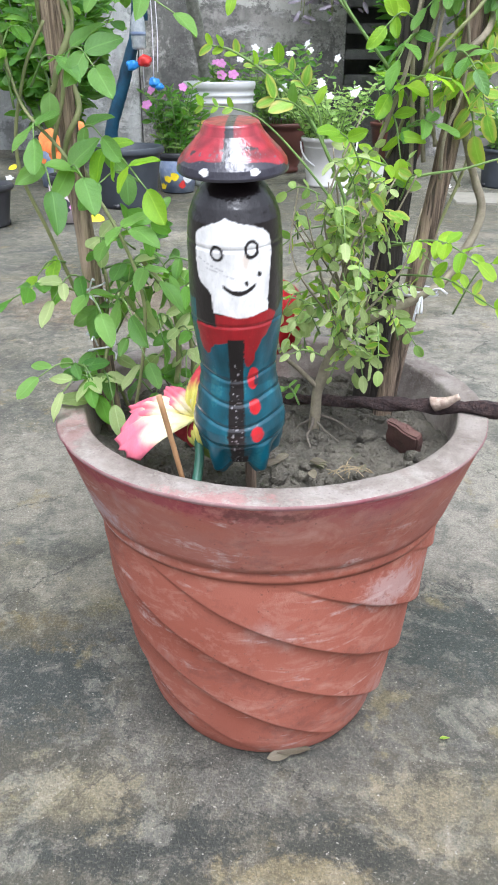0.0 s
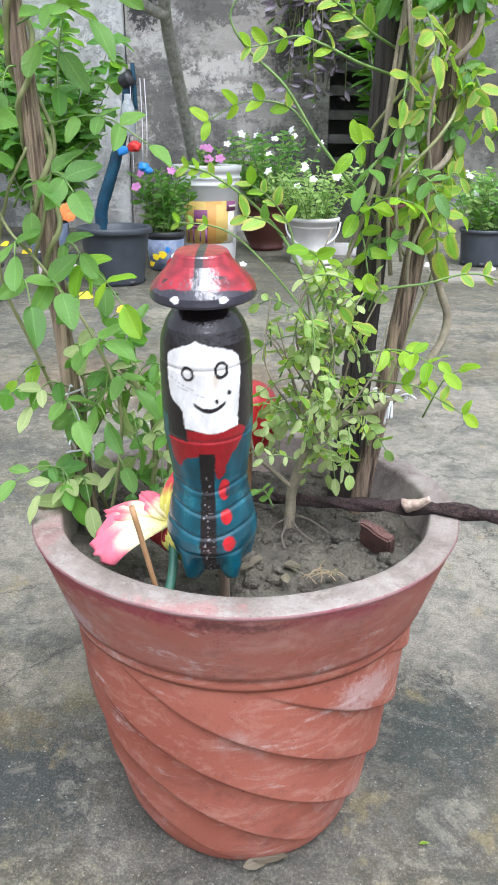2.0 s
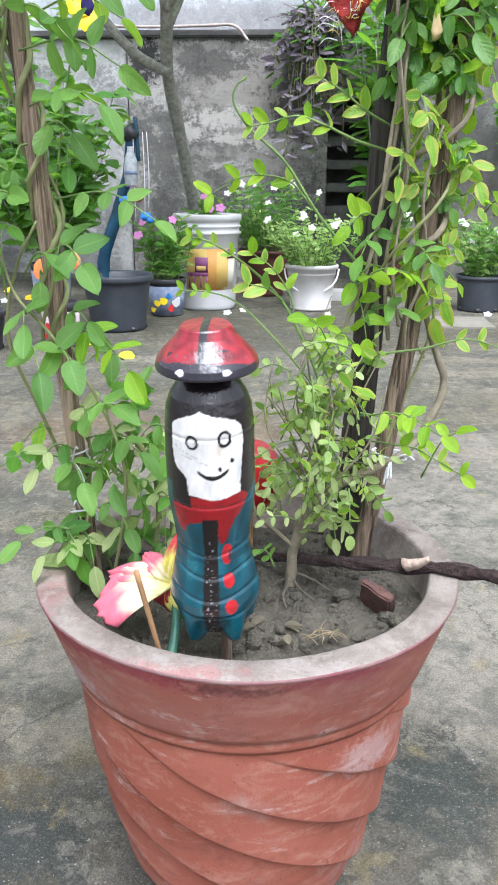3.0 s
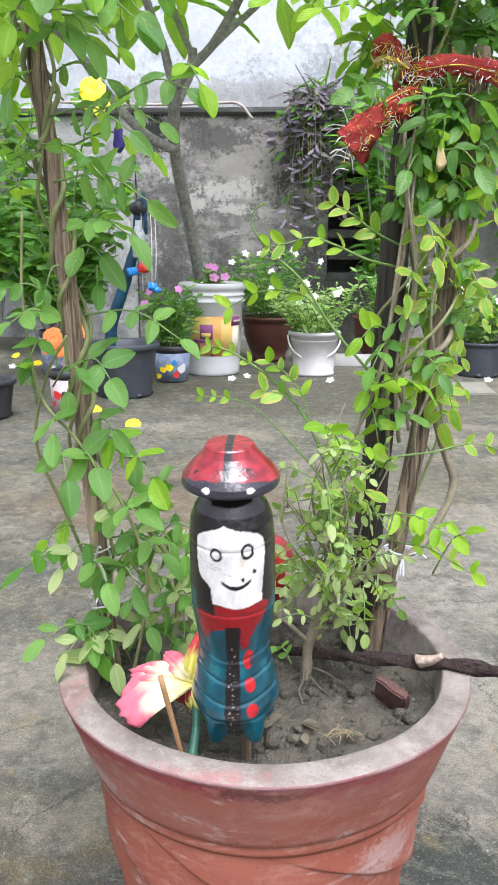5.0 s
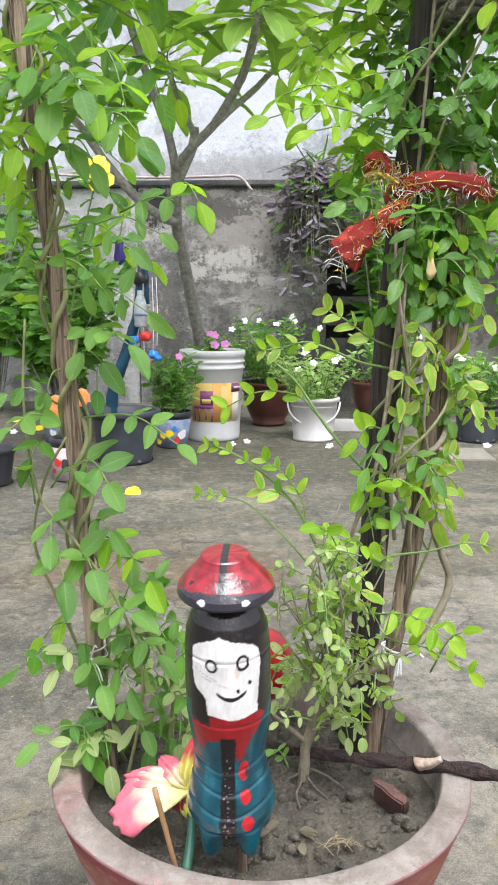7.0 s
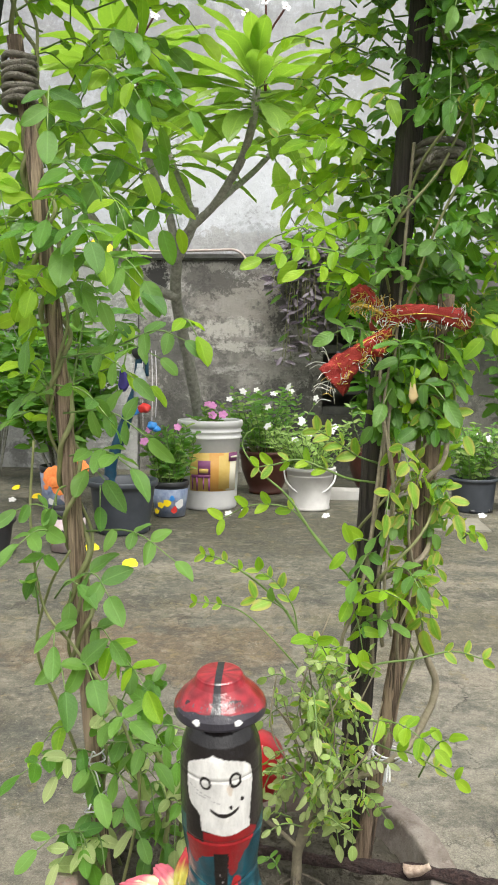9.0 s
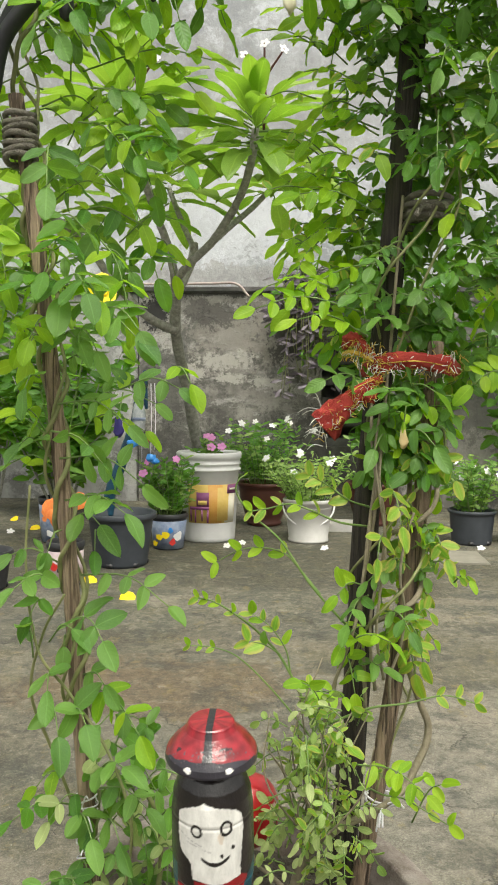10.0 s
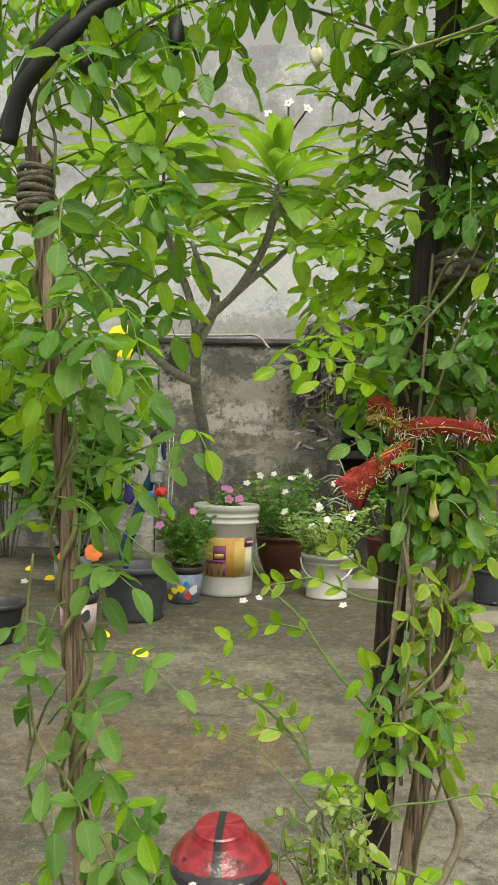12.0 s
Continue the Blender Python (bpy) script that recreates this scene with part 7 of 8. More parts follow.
def make_pail():
    t = thing("white_pail", (0.05, 2.99, 0), "grubby white plastic pail with a hanging handle", "pail")
    h, r0, r1 = 0.195, 0.09, 0.11
    pr = [(0, 0.005), (r0 - 0.008, 0.005), (r0 - 0.004, 0.0), (r0 + 0.002, 0.003), (r0 + 0.002, 0.012), (r0 - 0.001, 0.014), (r1 - 0.002, h - 0.02), (r1 + 0.006, h - 0.018), (r1 + 0.008, h - 0.004), (r1 + 0.004, h), (r1 - 0.002, h), (r1 - 0.004, h - 0.04)]
    part("shell", lathe(pr, 64), PLASTIC_DIRTY, t)
    part("soil_fill", lathe([(r1 - 0.004, h - 0.04), (0, h - 0.032)], 32), SOIL, t)
    pts = [(-0.118 * math.cos(a), -0.118 * math.sin(a) * 0.55 - 0.02, h - 0.02 - 0.1 * math.sin(a)) for a in [math.pi * i / 8 for i in range(9)]]
    part("handle", rod(pts, 0.004, n=30, seg=8), PLASTIC_WHITE, t)


make_pail()
bowl = thing("brown_pot", (-0.175, 3.42, 0), "dark brown plastic bowl pot behind the buckets", "flower pot")
part("shell", lathe([(0, 0.006), (0.07, 0.006), (0.075, 0.0), (0.085, 0.004), (0.088, 0.02), (0.082, 0.024), (0.1, 0.06), (0.122, 0.12), (0.13, 0.18), (0.131, 0.2), (0.138, 0.202), (0.139, 0.218), (0.134, 0.222), (0.128, 0.215), (0.124, 0.19)], 56), PLASTIC_BROWN, bowl)
part("soil_fill", lathe([(0.126, 0.19), (0, 0.195)], 32), SOIL, bowl)
bowl = copy_thing(bowl, Matrix.Translation((0.38, 3.5, 0)))
tray = thing("white_tray", (0.245, 3.3, 0), "shallow white tray on the concrete", "tray")
bm = bmesh.new()
for lo, hi in (((-0.1, -0.06, 0), (0.1, 0.06, 0.006)), ((-0.1, -0.06, 0.005), (0.1, -0.054, 0.045)), ((-0.1, 0.054, 0.005), (0.1, 0.06, 0.045)), ((-0.1, -0.055, 0.005), (-0.094, 0.055, 0.045)), ((0.094, -0.055, 0.005), (0.1, 0.055, 0.045))):
    box(bm, lo, hi, 0.0015)
part("tray_body", bm, PLASTIC_DIRTY, tray, "", False)


# ---------------------------------------------------------------- flowers and shrubs
def flower_mesh(name, material, petals, length, wide, cup=0.15):
    bm = bmesh.new()
    for k in range(petals):
        a = 2 * math.pi * k / petals
        rows = []
        for i in range(5):
            u = i / 4
            w = wide * (0.12 + 0.88 * math.sin(math.pi * min(0.86, 0.15 + 0.75 * u)))
            rows.append([(length * u, v * w, cup * length * (u - u * u * 1.1) - 0.1 * w * abs(v)) for v in (-1, 0, 1)])
        vs = [[bm.verts.new((x * math.cos(a) - y * math.sin(a), x * math.sin(a) + y * math.cos(a), z)) for x, y, z in row] for row in rows]
        for q, s in zip(vs, vs[1:]):
            for j in range(2):
                bm.faces.new((q[j], s[j], s[j + 1], q[j + 1]))
    me = bpy.data.meshes.new(name)
    bm.to_mesh(me)
    bm.free()
    me.polygons.foreach_set("use_smooth", [True] * len(me.polygons))
    me.materials.append(material)
    return me


FLOWER_WHITE = flower_mesh("blossom", PETAL_WHITE, 5, 0.019, 0.0075)
FLOWER_PINK = flower_mesh("blossom", PETAL_PINK, 5, 0.019, 0.009)
FLOWER_YELLOW = flower_mesh("blossom", PETAL_YELLOW, 5, 0.02, 0.012, 0.5)
FLOWER_BLUE = flower_mesh("blossom", PETAL_BLUE, 5, 0.022, 0.013)
FLOWER_ORANGE = flower_mesh("blossom", PETAL_ORANGE, 5, 0.04, 0.026, 0.5)


def set_flower(parent, me, at, facing, size=1.0, name="blossom"):
    ob = new(name, me)
    ob.parent = parent
    base = parent.matrix_basis.translation if parent else Vector()
    ob.matrix_basis = Matrix.Translation(Vector(at) - base) @ Vector(facing).to_track_quat("Z", "Y").to_matrix().to_4x4() @ Matrix.Scale(size, 4)
    return ob


def make_periwinkle(label, at, spread, height, stems, leaf, blossoms, me, seed, material=LEAF_FAR, lean=(0, 0, 0)):
    t = thing("periwinkle_plant", at, label, "flowering plant")
    F = Foliage(seed)
    r = F.r
    base = Vector(at)
    tips = []
    for i in range(stems):
        a, d = r.uniform(0, 6.28), spread * math.sqrt(r.random())
        h = height * r.uniform(0.55, 1.0)
        foot = base + Vector((0.3 * d * math.cos(a), 0.3 * d * math.sin(a), -0.012))
        tip = base + Vector((d * math.cos(a), d * math.sin(a), h)) + Vector(lean) * r.random()
        mid = foot.lerp(tip, 0.5) + Vector((r.gauss(0, 0.012), r.gauss(0, 0.012), 0.012))
        line = spline((foot, mid, tip), 12)
        tube(F.stems, (foot, mid, tip), 0.0026, 0.0013, n=6, seg=5)
        for k in range(3, 13, 1 if r.random() < 0.5 else 2):
            ang = r.uniform(0, 6.28)
            for s in (0, math.pi):
                w = Vector((math.cos(ang + s), math.sin(ang + s), r.uniform(0.0, 0.7)))
                F.leaf(line[k], w, Vector((r.gauss(0, 0.4), -0.8, 0.8)), leaf * r.uniform(0.75, 1.35), material if r.random() < 0.7 else LEAF_SOFT, "lance" if r.random() < 0.4 else "oval")
        tips.append(tip)
    for p in r.sample(tips, blossoms):
        set_flower(t, me, p + Vector((r.gauss(0, 0.012), -0.012, 0.014)), (r.gauss(0, 0.4), -0.9 + r.gauss(0, 0.3), 0.7), r.uniform(0.85, 1.15))
    F.give(t, STALK, 0)
    return t


make_periwinkle("pink periwinkle in the small printed pot", (-0.555, 2.73, 0.12), 0.125, 0.28, 34, 0.034, 4, FLOWER_PINK, 51)
make_periwinkle("pink periwinkle sprouting over the paint bucket rim", (-0.41, 2.96, 0.34), 0.1, 0.13, 7, 0.03, 4, FLOWER_PINK, 52)
make_periwinkle("white periwinkle in the brown bowl pot", (-0.175, 3.42, 0.195), 0.26, 0.34, 46, 0.034, 8, FLOWER_WHITE, 53)
make_periwinkle("white periwinkle spilling from the white pail", (0.05, 2.99, 0.155), 0.22, 0.24, 50, 0.026, 7, FLOWER_WHITE, 54, LEAF_SOFT)
make_periwinkle("white periwinkle in the brown pot by the wall", (0.38, 3.5, 0.195), 0.2, 0.26, 30, 0.032, 5, FLOWER_WHITE, 55)
make_periwinkle("white periwinkle in the dark grey pot", (0.79, 3.03, 0.12), 0.15, 0.28, 34, 0.034, 7, FLOWER_WHITE, 56, LEAF_GREEN)


make_pot_plain("dark_pot", "black plastic pot of pansies beside the periwinkles", (1.02, 3.06, 0), 0.15, 0.085, 0.098, PLASTIC_BLACK, 0.008, 0.014, 4)
pansy = make_periwinkle("blue and yellow pansies in the black pot", (1.02, 3.06, 0.115), 0.14, 0.2, 24, 0.03, 4, FLOWER_BLUE, 57, LEAF_GREEN)
for x, z in ((0.93, 0.2), (0.97, 0.25), (1.03, 0.23)):
    set_flower(pansy, FLOWER_YELLOW, (x, 2.96, z), (0.1, -1, 0.4), 1.0)


def make_shrub(label, at, height, spread, stems, leaf, per, material, style, seed, r0=0.006):
    t = thing("shrub", at, label, "shrub")
    F = Foliage(seed)
    r = F.r
    base = Vector(at)
    for i in range(stems):
        a = r.uniform(0, 6.28)
        d = spread * math.sqrt(r.random())
        tip = base + Vector((d * math.cos(a), d * math.sin(a), height * r.uniform(0.6, 1)))
        mid = base.lerp(tip, 0.5) + Vector((r.gauss(0, 0.03), r.gauss(0, 0.03), 0.03))
        line = spline((base + Vector((0.1 * d * math.cos(a), 0.1 * d * math.sin(a), -0.01)), mid, tip), 16)
        tube(F.stems, [line[0], line[8], line[16]], r0, r0 * 0.4, n=10, seg=6)
        for k in range(per):
            p = line[min(16, int(5 + 12 * r.random()))] + Vector((r.gauss(0, 0.02), r.gauss(0, 0.02), r.gauss(0, 0.02)))
            ang = r.uniform(0, 6.28)
            F.leaf(p, (math.cos(ang), math.sin(ang), r.uniform(-0.5, 0.6)), (r.gauss(0, 0.3), -0.4, 1), leaf * r.uniform(0.6, 1.15), material if r.random() < 0.7 else LEAF_GREEN, style)
    F.give(t, TREE_BARK, 0)
    return t


make_shrub("broad-leaved green shrub in the wrapped pot", (-1.06, 2.82, 0.16), 0.62, 0.28, 18, 0.085, 30, LEAF_FAR, "broad", 61)
make_shrub("bushy green shrub by the old wall", (-1.3, 3.6, 0.0), 1.0, 0.42, 22, 0.11, 30, LEAF_FAR, "broad", 62)
make_shrub("tall light green shrub at the yard wall", (-1.75, 3.75, 0.0), 1.7, 0.4, 14, 0.14, 26, LEAF_GREEN, "broad", 63)
make_shrub("narrow-leaved oleander beside the wall", (0.45, 3.85, 0.0), 1.75, 0.3, 16, 0.15, 26, LEAF_FAR, "lance", 64)
make_shrub("green shrub by the wall foot", (1.25, 3.8, 0.0), 1.1, 0.3, 14, 0.1, 26, LEAF_FAR, "broad", 65)


def make_hanging_plant():
    t = thing("hanging_plant", (0.03, 4.1, 1.2), "purple trailing plant in a pot on the wall ledge", "hanging plant")
    part("pot", lathe([(0, 0), (0.06, 0), (0.085, 0.12), (0.092, 0.122), (0.092, 0.135), (0.085, 0.135), (0.08, 0.1), (0, 0.1)], 32), PLASTIC_BLACK, t)
    F = Foliage(71)
    r = F.r
    base = Vector((0.03, 4.08, 1.31))
    for i in range(46):
        a = r.uniform(-math.pi, 0.0) if i % 4 else r.uniform(0, math.pi)
        d = r.uniform(0.08, 0.22)
        low = 0.05 + 0.62 * r.random() ** 1.3
        p1 = base + Vector((d * 0.5 * math.cos(a), 0.1 * math.sin(a), 0.05))
        p2 = base + Vector((d * math.cos(a), 0.1 * math.sin(a) - 0.03, -low * 0.5))
        p3 = base + Vector((d * math.cos(a) + r.gauss(0.02, 0.03), 0.08 * math.sin(a) - 0.03, -low))
        tube(F.stems, (base, p1, p2, p3), 0.003, 0.002, n=12, seg=5)
        line = spline((base, p1, p2, p3), 20)
        for k in range(4, 21):
            ang = r.uniform(0, 6.28)
            F.leaf(line[k], (math.cos(ang), 0.6 * math.sin(ang), r.uniform(-0.9, 0.4)), (r.gauss(0, 0.3), -1, 0.5), r.uniform(0.04, 0.085), LEAF_PURPLE if r.random() < 0.88 else LEAF_FAR, "lance")
    for i in range(70):
        a = r.uniform(0, 6.28)
        p = base + Vector((r.gauss(0, 0.06), r.gauss(0, 0.02), r.uniform(-0.02, 0.1)))
        F.leaf(p, (math.cos(a), 0.6 * math.sin(a), r.uniform(-0.3, 1.0)), (0, -0.6, 1), r.uniform(0.08, 0.17), LEAF_PURPLE if i % 3 else LEAF_FAR, "thin")
    F.give(t, VINE, 0)


make_hanging_plant()


# ---------------------------------------------------------------- the frangipani tree
def make_frangipani():
    base = Vector((-0.47, 3.3, 0.0))
    t = thing("frangipani_tree", base, "frangipani tree with bare grey limbs and leaf whorls", "tree")

    def limb(name, pts, a, b):
        part(name, rod([Vector(p) - base for p in pts], a, b, n=40, seg=14, rough=0.12), TREE_BARK, t)
    limb("trunk", (base, (-0.478, 3.2, 0.3), (-0.49, 3.08, 0.5), (-0.512, 2.94, 0.71), (-0.526, 2.75, 0.92), (-0.5, 2.6, 1.08), (-0.495, 2.55, 1.14)), 0.03, 0.021)
    limb("limb", ((-0.495, 2.55, 1.12), (-0.52, 2.5, 1.25), (-0.56, 2.45, 1.364), (-0.608, 2.35, 1.534), (-0.64, 2.32, 1.66)), 0.0165, 0.013)
    limb("limb", ((-0.497, 2.56, 1.11), (-0.43, 2.5, 1.17), (-0.342, 2.45, 1.236), (-0.27, 2.4, 1.32), (-0.216, 2.35, 1.398), (-0.175, 2.28, 1.5), (-0.16, 2.25, 1.6)), 0.0165, 0.014)
    limb("limb", ((-0.35, 2.47, 1.235), (-0.28, 2.58, 1.33), (-0.2, 2.7, 1.432), (-0.1, 2.75, 1.55)), 0.014, 0.011)
    limb("limb", ((-0.495, 2.62, 1.08), (-0.45, 2.7, 1.22), (-0.443, 2.7, 1.29)), 0.021, 0.018)
    limb("limb", ((-0.445, 2.7, 1.27), (-0.5, 2.75, 1.38), (-0.568, 2.8, 1.54)), 0.012, 0.011)
    limb("limb", ((-0.52, 2.72, 0.93), (-0.57, 2.68, 0.945), (-0.646, 2.6, 0.997), (-0.75, 2.52, 1.12), (-0.86, 2.5, 1.27), (-0.99, 2.5, 1.36)), 0.02, 0.014)
    F = Foliage(81)
    r = F.r

    def whorl(at, way, n, length):
        way = Vector(way).normalized()
        x = way.orthogonal().normalized()
        y = way.cross(x)
        for i in range(n):
            a = 2.4 * i + r.gauss(0, 0.15)
            f = i / n
            up = 0.9 - 1.15 * f ** 0.8 + r.gauss(0, 0.1)
            out = x * math.cos(a) + y * math.sin(a)
            d = (out * (0.75 + 0.5 * f) + way * up).normalized()
            foot = Vector(at) + way * (0.07 - 0.16 * f) + out * 0.012
            start = foot + d * length * 0.13
            tube(F.stems, (foot, foot.lerp(start, 0.5), start), 0.004, 0.0028, n=4, seg=5)
            F.leaf(start, d, way * 1.0 - out * 0.3 * f + Vector((r.gauss(0, 0.15), -0.1, 0.1)), length * r.uniform(0.8, 1.1) * (0.75 + 0.35 * min(1, 2.5 * f)), LEAF_TREE, "paddle")
    whorl((-0.16, 2.25, 1.6), (0.15, -0.1, 1), 36, 0.3)
    whorl((-0.568, 2.8, 1.56), (-0.1, 0, 1), 20, 0.28)
    whorl((-0.64, 2.32, 1.68), (-0.2, 0, 1), 24, 0.32)
    whorl((-0.1, 2.75, 1.57), (0.3, 0, 1), 18, 0.28)
    whorl((-0.99, 2.5, 1.38), (-0.3, 0, 1), 24, 0.3)
    F.give(t, STALK, 100)
    for at in ((-0.13, 2.24, 1.85), (-0.6, 2.35, 1.88)):
        for k in range(3):
            tip = Vector(at) + Vector((0.07 * (k - 1), -0.02 * k, 0.03 * (k % 2)))
            part("flower_stalk", rod((Vector(at) - base - Vector((0, 0, 0.26)), Vector(at) - base - Vector((0, 0, 0.1)), tip - base), 0.005, 0.004, n=8, seg=6), PLASTIC_BROWN, t)
            set_flower(t, FLOWER_WHITE, tip, (r.gauss(0, 0.4), -1, 0.4), 1.0)


make_frangipani()


# ---------------------------------------------------------------- hanging ornament of blue bottles
def make_blue_ornament():
    t = thing("bottle_ornament", (-0.745, 2.5, 0.17), "blue painted bottle pole with hanging bottle and toys", "garden ornament")
    base = t.matrix_basis.translation
    part("pole", rod([Vector(p) - base for p in ((-0.75, 2.5, 0.17), (-0.744, 2.5, 0.26), (-0.7, 2.5, 0.38), (-0.664, 2.5, 0.485), (-0.64, 2.5, 0.56), (-0.625, 2.5, 0.69))], 0.025, 0.018, n=40, seg=14, rough=0.12), BLUE_PAINT, t)
    part("cap", rod(((0.105, -0.01, 0.52), (0.14, -0.03, 0.535)), 0.026, n=4, seg=18), PLASTIC_BLACK, t, "black round cap")
    bottle = part("bottle", lathe([(0.0, 0.0), (0.022, 0.002), (0.025, 0.01), (0.0245, 0.03), (0.026, 0.034), (0.026, 0.075), (0.0245, 0.08), (0.022, 0.1), (0.012, 0.125), (0.011, 0.14), (0.0, 0.14)], 28), plain("cloudy_bottle", (0.22, 0.25, 0.26), (0.46, 0.49, 0.5), 60.0, 0.25), t, "clear bottle with a printed label")
    bottle.location = Vector((-0.622, 2.47, 0.51)) - base
    part("bottle_band", lathe([(0.0262, 0.044), (0.0265, 0.044), (0.0265, 0.056), (0.0262, 0.056)], 28), PRINT_BLUE, bottle)
    for dx in (-0.01, 0.025, 0.04):
        part("wire", rod([Vector(p) - base for p in ((-0.6 + dx, 2.47, 0.7), (-0.6 + dx * 1.1, 2.47, 0.56), (-0.6 + dx, 2.47, 0.4 + dx))], 0.0016, n=6, seg=5), STRING, t)
    for at, s, m, n in (((-0.602, 2.46, 0.475), 0.024, RED_TOY, "red_toy"), ((-0.645, 2.46, 0.462), 0.022, BLUE_TOY, "blue_toy"), ((-0.572, 2.46, 0.408), 0.02, BLUE_TOY, "blue_toy"), ((-0.553, 2.455, 0.395), 0.015, BLUE_TOY, "blue_toy")):
        part(n, blob(bmesh.new(), Vector(at) - base, (s, s * 0.8, s * 0.8), 0.35, 30.0, 3), m, t)
    part("strap", rod([Vector(p) - base for p in ((-0.605, 2.49, 0.75), (-0.6, 2.485, 0.7), (-0.597, 2.485, 0.6))], 0.008, n=8, seg=8), BLUE_PAINT, t)


make_blue_ornament()

# ---------------------------------------------------------------- fallen blossoms and leaves
LITTER = (("fallen_blossom", "yellow blossom fallen on the concrete", FLOWER_YELLOW, ((-0.525, 1.86, 1.3), (-0.705, 2.07, 1.2), (-1.47, 3.36, 1.2), (-1.27, 3.11, 1.2))),
          ("fallen_blossom", "white blossom fallen on the concrete", FLOWER_WHITE, ((-0.3, 2.78, 1.0), (-0.24, 2.86, 0.9), (0.12, 2.78, 1.0), (0.8, 2.87, 1.0), (-1.35, 3.0, 1.0), (0.55, 2.95, 0.9), (-0.02, 3.2, 0.9))))
for name, label, me, spots in LITTER:
    for k, (x, y, s) in enumerate(spots):
        ob = set_flower(None, me, (x, y, 0.008), (0.3 * math.sin(k * 2.1), -0.5, 0.8), s, name)
        tagged(ob, label, "blossom", label.split()[0] + " blossoms on the ground")
orange = thing("orange_blossom", (-0.86, 2.2, 0.2), "orange blossoms over the wrapped pots", "blossom")
for x, z, size in ((-0.885, 0.236, 1.0), (-0.86, 0.2, 0.8), (-0.785, 0.268, 0.8)):
    set_flower(orange, FLOWER_ORANGE, (x, 2.2, z), (3 * (x + 0.84), -1, 0.3), size)
part("stalk", rod(((-0.02, 0.0, -0.1), (-0.02, 0.02, -0.03), (-0.024, 0.01, 0.03)), 0.004, 0.003, n=8, seg=6), STALK, orange)


def lone_leaf(name, label, at, along, face, length, material, style):
    x = Vector(along).normalized()
    z = Vector(face)
    z = (z - x * z.dot(x)).normalized()
    m = Matrix((x, z.cross(x), z)).transposed().to_4x4()
    m.translation = Vector(at)
    ob = new(name, SHAPES[shape(material, style, 1)][0])
    ob.matrix_basis = m @ Matrix.Scale(length, 4)
    tagged(ob, label, "leaf")


lone_leaf("dry_leaf", "curled dry brown leaf by the foot of the pot", (0.014, -0.088, 0.006), (1, 0.3, 0.15), (0, -0.3, 1), 0.026, LEAF_DRY, "oval")
lone_leaf("dry_leaf", "curled dry brown leaf by the foot of the pot", (0.026, -0.084, 0.005), (-0.9, -0.5, 0.05), (0, -0.3, 1), 0.02, LEAF_DRY, "oval")
lone_leaf("yellow_speck", "tiny yellow leaf on the concrete", (0.14, -0.061, 0.004), (1, 0.2, 0.1), (0, 0, 1), 0.008, LEAF_YELLOW, "oval")
lone_leaf("withered_leaf", "withered green leaf lying on the pot rim", (-0.15, -0.03, 0.265), (1, 0.12, 0.05), (0, -0.25, 1), 0.026, LEAF_PALE, "oval")
for k in range(7):
    a = 2.4 * k
    lone_leaf("dry_leaf", "withered leaf lying on the dry soil", (0.03 + 0.02 * math.cos(a) * (k % 3), -0.06 + 0.012 * math.sin(a) * (k % 3), 0.242), (math.cos(a * 1.7), math.sin(a * 1.7), 0.15), (0, -0.2, 1), 0.012, LEAF_DRY, "oval")
straw = thing("dry_grass", (0.058, -0.07, 0.24), "tuft of dry straw on the soil", "straw", kind="stuff")
bm = bmesh.new()
sr = random.Random(9)
for k in range(15):
    c = Vector((sr.gauss(0, 0.008), sr.gauss(0, 0.006), 0.001))
    a = sr.uniform(0, 6.28)
    d = Vector((math.cos(a), math.sin(a), 0.1)) * sr.uniform(0.004, 0.009)
    tube(bm, (c - d, c + Vector((0, 0, 0.002)), c + d), 0.00035, n=5, seg=4)
part("straws", bm, STRAW, straw)


# ---------------------------------------------------------------- blossoms, buds and pods on the vines
def hang(name, label, category, at, body, material, cap=None):
    t = thing(name, at, label, category)
    part("stalk", rod(((0.002, 0.004, 0.016), (0.001, 0.002, 0.008), (0, 0, 0.0)), 0.0006, n=6, seg=5), STALK, t)
    part(body[0], lathe(body[1], 20, lambda a, r, z: (r * (1 + 0.22 * math.sin(3 * a + 300 * z)), z + 0.001 * math.cos(2 * a))), material, t)
    if cap:
        part("calyx", lathe(((0.0, 0.003), (0.0012, 0.002), (0.002, -0.002), (0.0018, -0.006)), 12), cap, t)
    return t


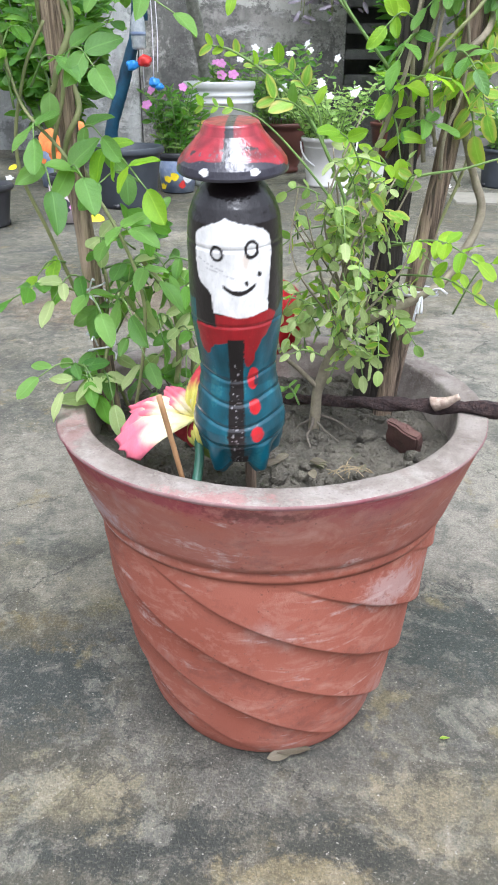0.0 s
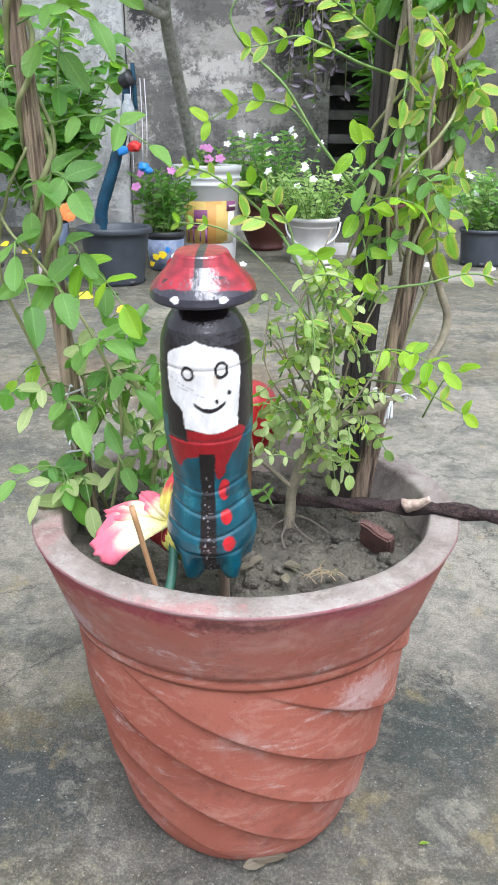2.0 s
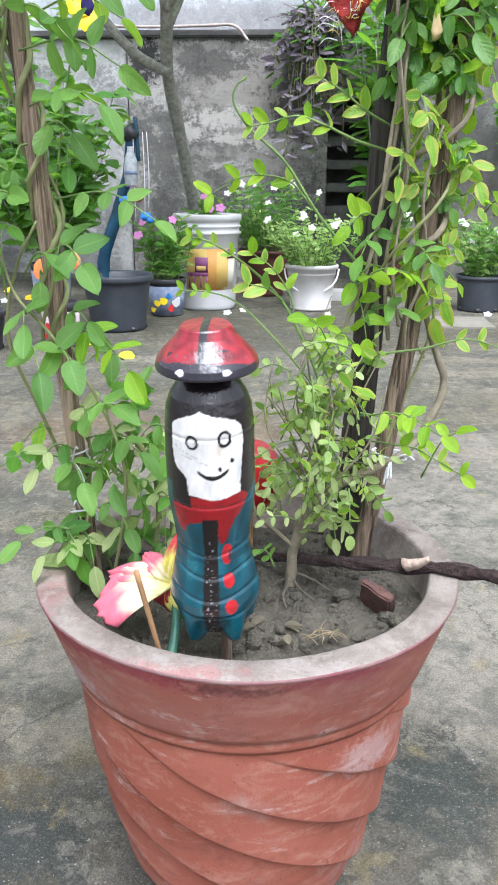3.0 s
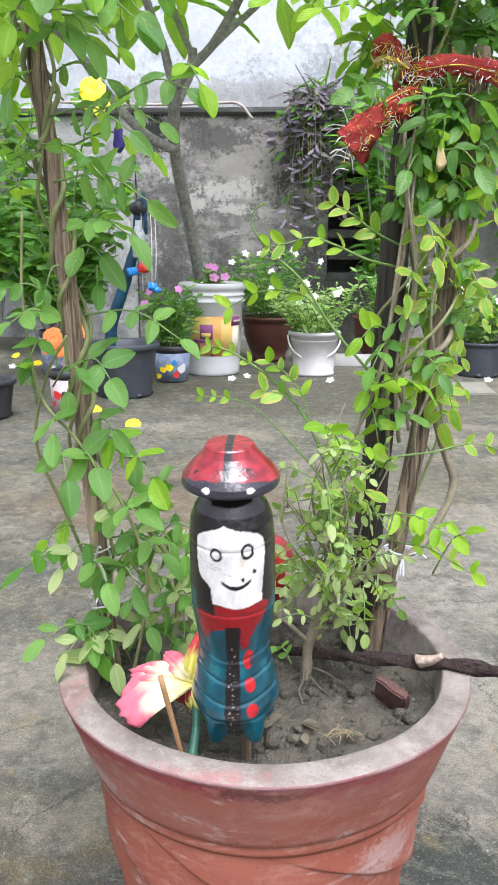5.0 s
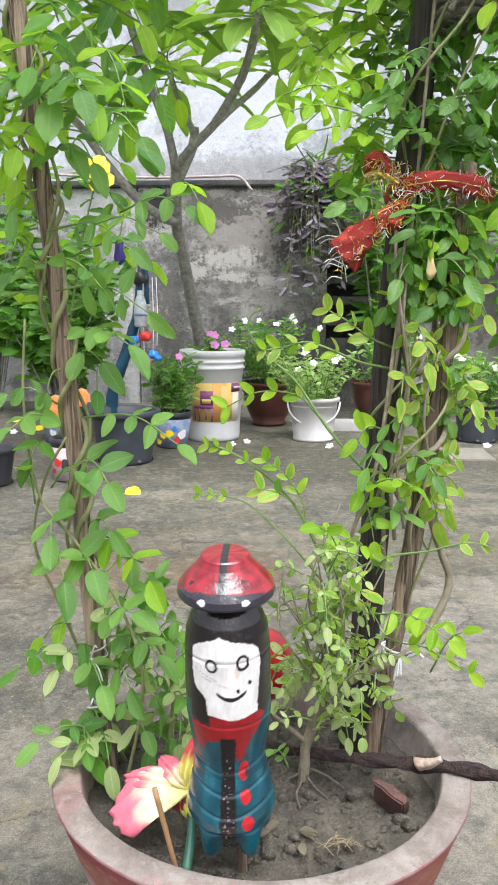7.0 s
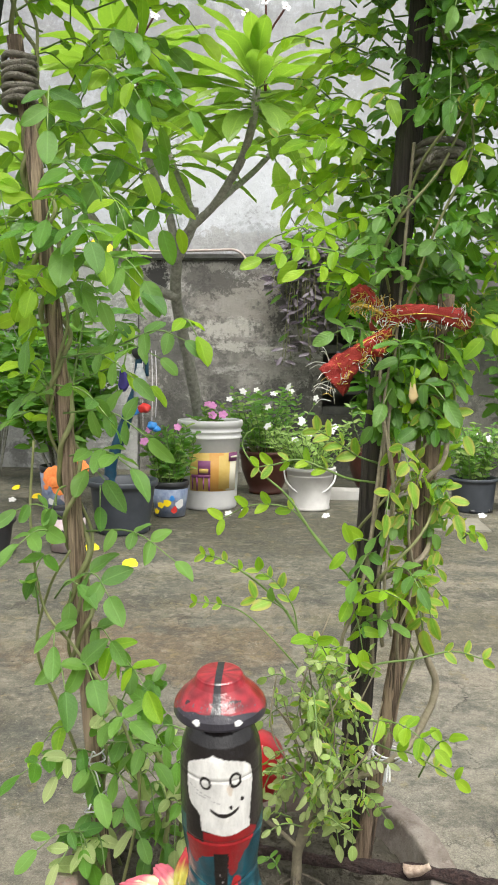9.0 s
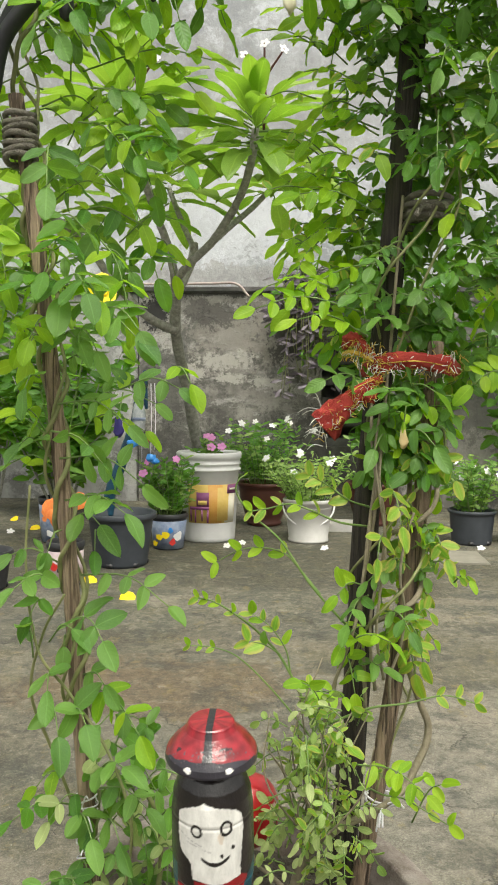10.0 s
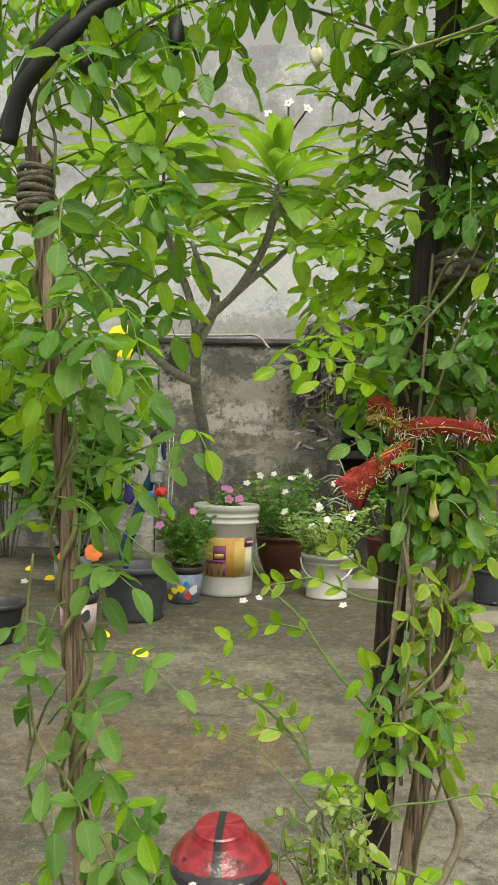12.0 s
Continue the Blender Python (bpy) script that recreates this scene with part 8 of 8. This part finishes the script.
hang("pea_blossom", "folded indigo pea blossom hanging from the vine", "blossom", (-0.094, -0.022, 0.632), ("petal", ((0.0, 0.0), (0.0024, -0.003), (0.0026, -0.008), (0.0036, -0.0125), (0.0022, -0.0155), (0.0, -0.015))), PETAL_BLUE, LEAF_FRESH_BACKLIT)
hang("withered_blossom", "withered pale blossom hanging below the ribbon", "blossom", (0.112, 0.02, 0.626), ("petal", ((0.0, 0.0), (0.0018, -0.003), (0.0022, -0.008), (0.0034, -0.013), (0.0022, -0.017), (0.0, -0.0155))), plain("faded_petal", (0.5, 0.36, 0.16), (0.66, 0.55, 0.3), 120.0, 0.7), LEAF_FRESH_BACKLIT)
hang("vine_bud", "cream bud on a thin vine stalk", "bud", (0.024, -0.02, 0.922), ("petal", ((0.0, 0.0), (0.0028, -0.002), (0.0042, -0.006), (0.004, -0.01), (0.002, -0.013), (0.0, -0.013))), plain("cream_bud", (0.6, 0.58, 0.36), (0.74, 0.72, 0.55), 90.0, 0.6), LEAF_FRESH_BACKLIT)
hang("seed_pod", "dark dry seed pod hanging from the arch", "seed pod", (-0.075, -0.002, 0.958), ("pod", ((0.0, 0.0), (0.003, -0.004), (0.0052, -0.012), (0.0055, -0.02), (0.003, -0.028), (0.0, -0.031))), PIPE_BLACK, LEAF_FRESH_BACKLIT)
hang("seed_pod", "dark dry seed pod hanging from the arch", "seed pod", (-0.13, -0.03, 0.93), ("pod", ((0.0, 0.0), (0.003, -0.004), (0.005, -0.012), (0.005, -0.02), (0.003, -0.026), (0.0, -0.028))), PIPE_BLACK, LEAF_FRESH_BACKLIT)


def make_allamanda():
    at = Vector((-0.785, 2.05, 0.105))
    t = thing("allamanda_plant", at, "slender plant with yellow trumpet blossoms in the pink-wrapped pot", "flowering plant")
    F = Foliage(91)
    r = F.r
    tip = Vector((-0.62, 1.9, 1.0))
    stems = ((at, (-0.77, 2.0, 0.4), (-0.7, 1.95, 0.75), tip), (at, (-0.8, 2.03, 0.35), (-0.84, 2.0, 0.6), (-0.86, 1.98, 0.72)))
    for pts in stems:
        tube(F.stems, pts, 0.005, 0.0025, n=24, seg=6)
        line = spline(pts, 24)
        for k in range(8, 25):
            for j in range(2):
                a = r.uniform(0, 6.28)
                F.leaf(line[k], (math.cos(a), math.sin(a), r.uniform(-0.2, 0.6)), (0, -0.5, 1), r.uniform(0.05, 0.085), LEAF_GREEN, "oval")
    for dx, dz in ((0.0, 0.0), (0.012, -0.035)):
        set_flower(t, FLOWER_YELLOW, tip + Vector((dx, -0.02, dz)), (0.2 * dx, -1, 0.3), 2.0)
    F.give(t, STALK, 0)


make_allamanda()
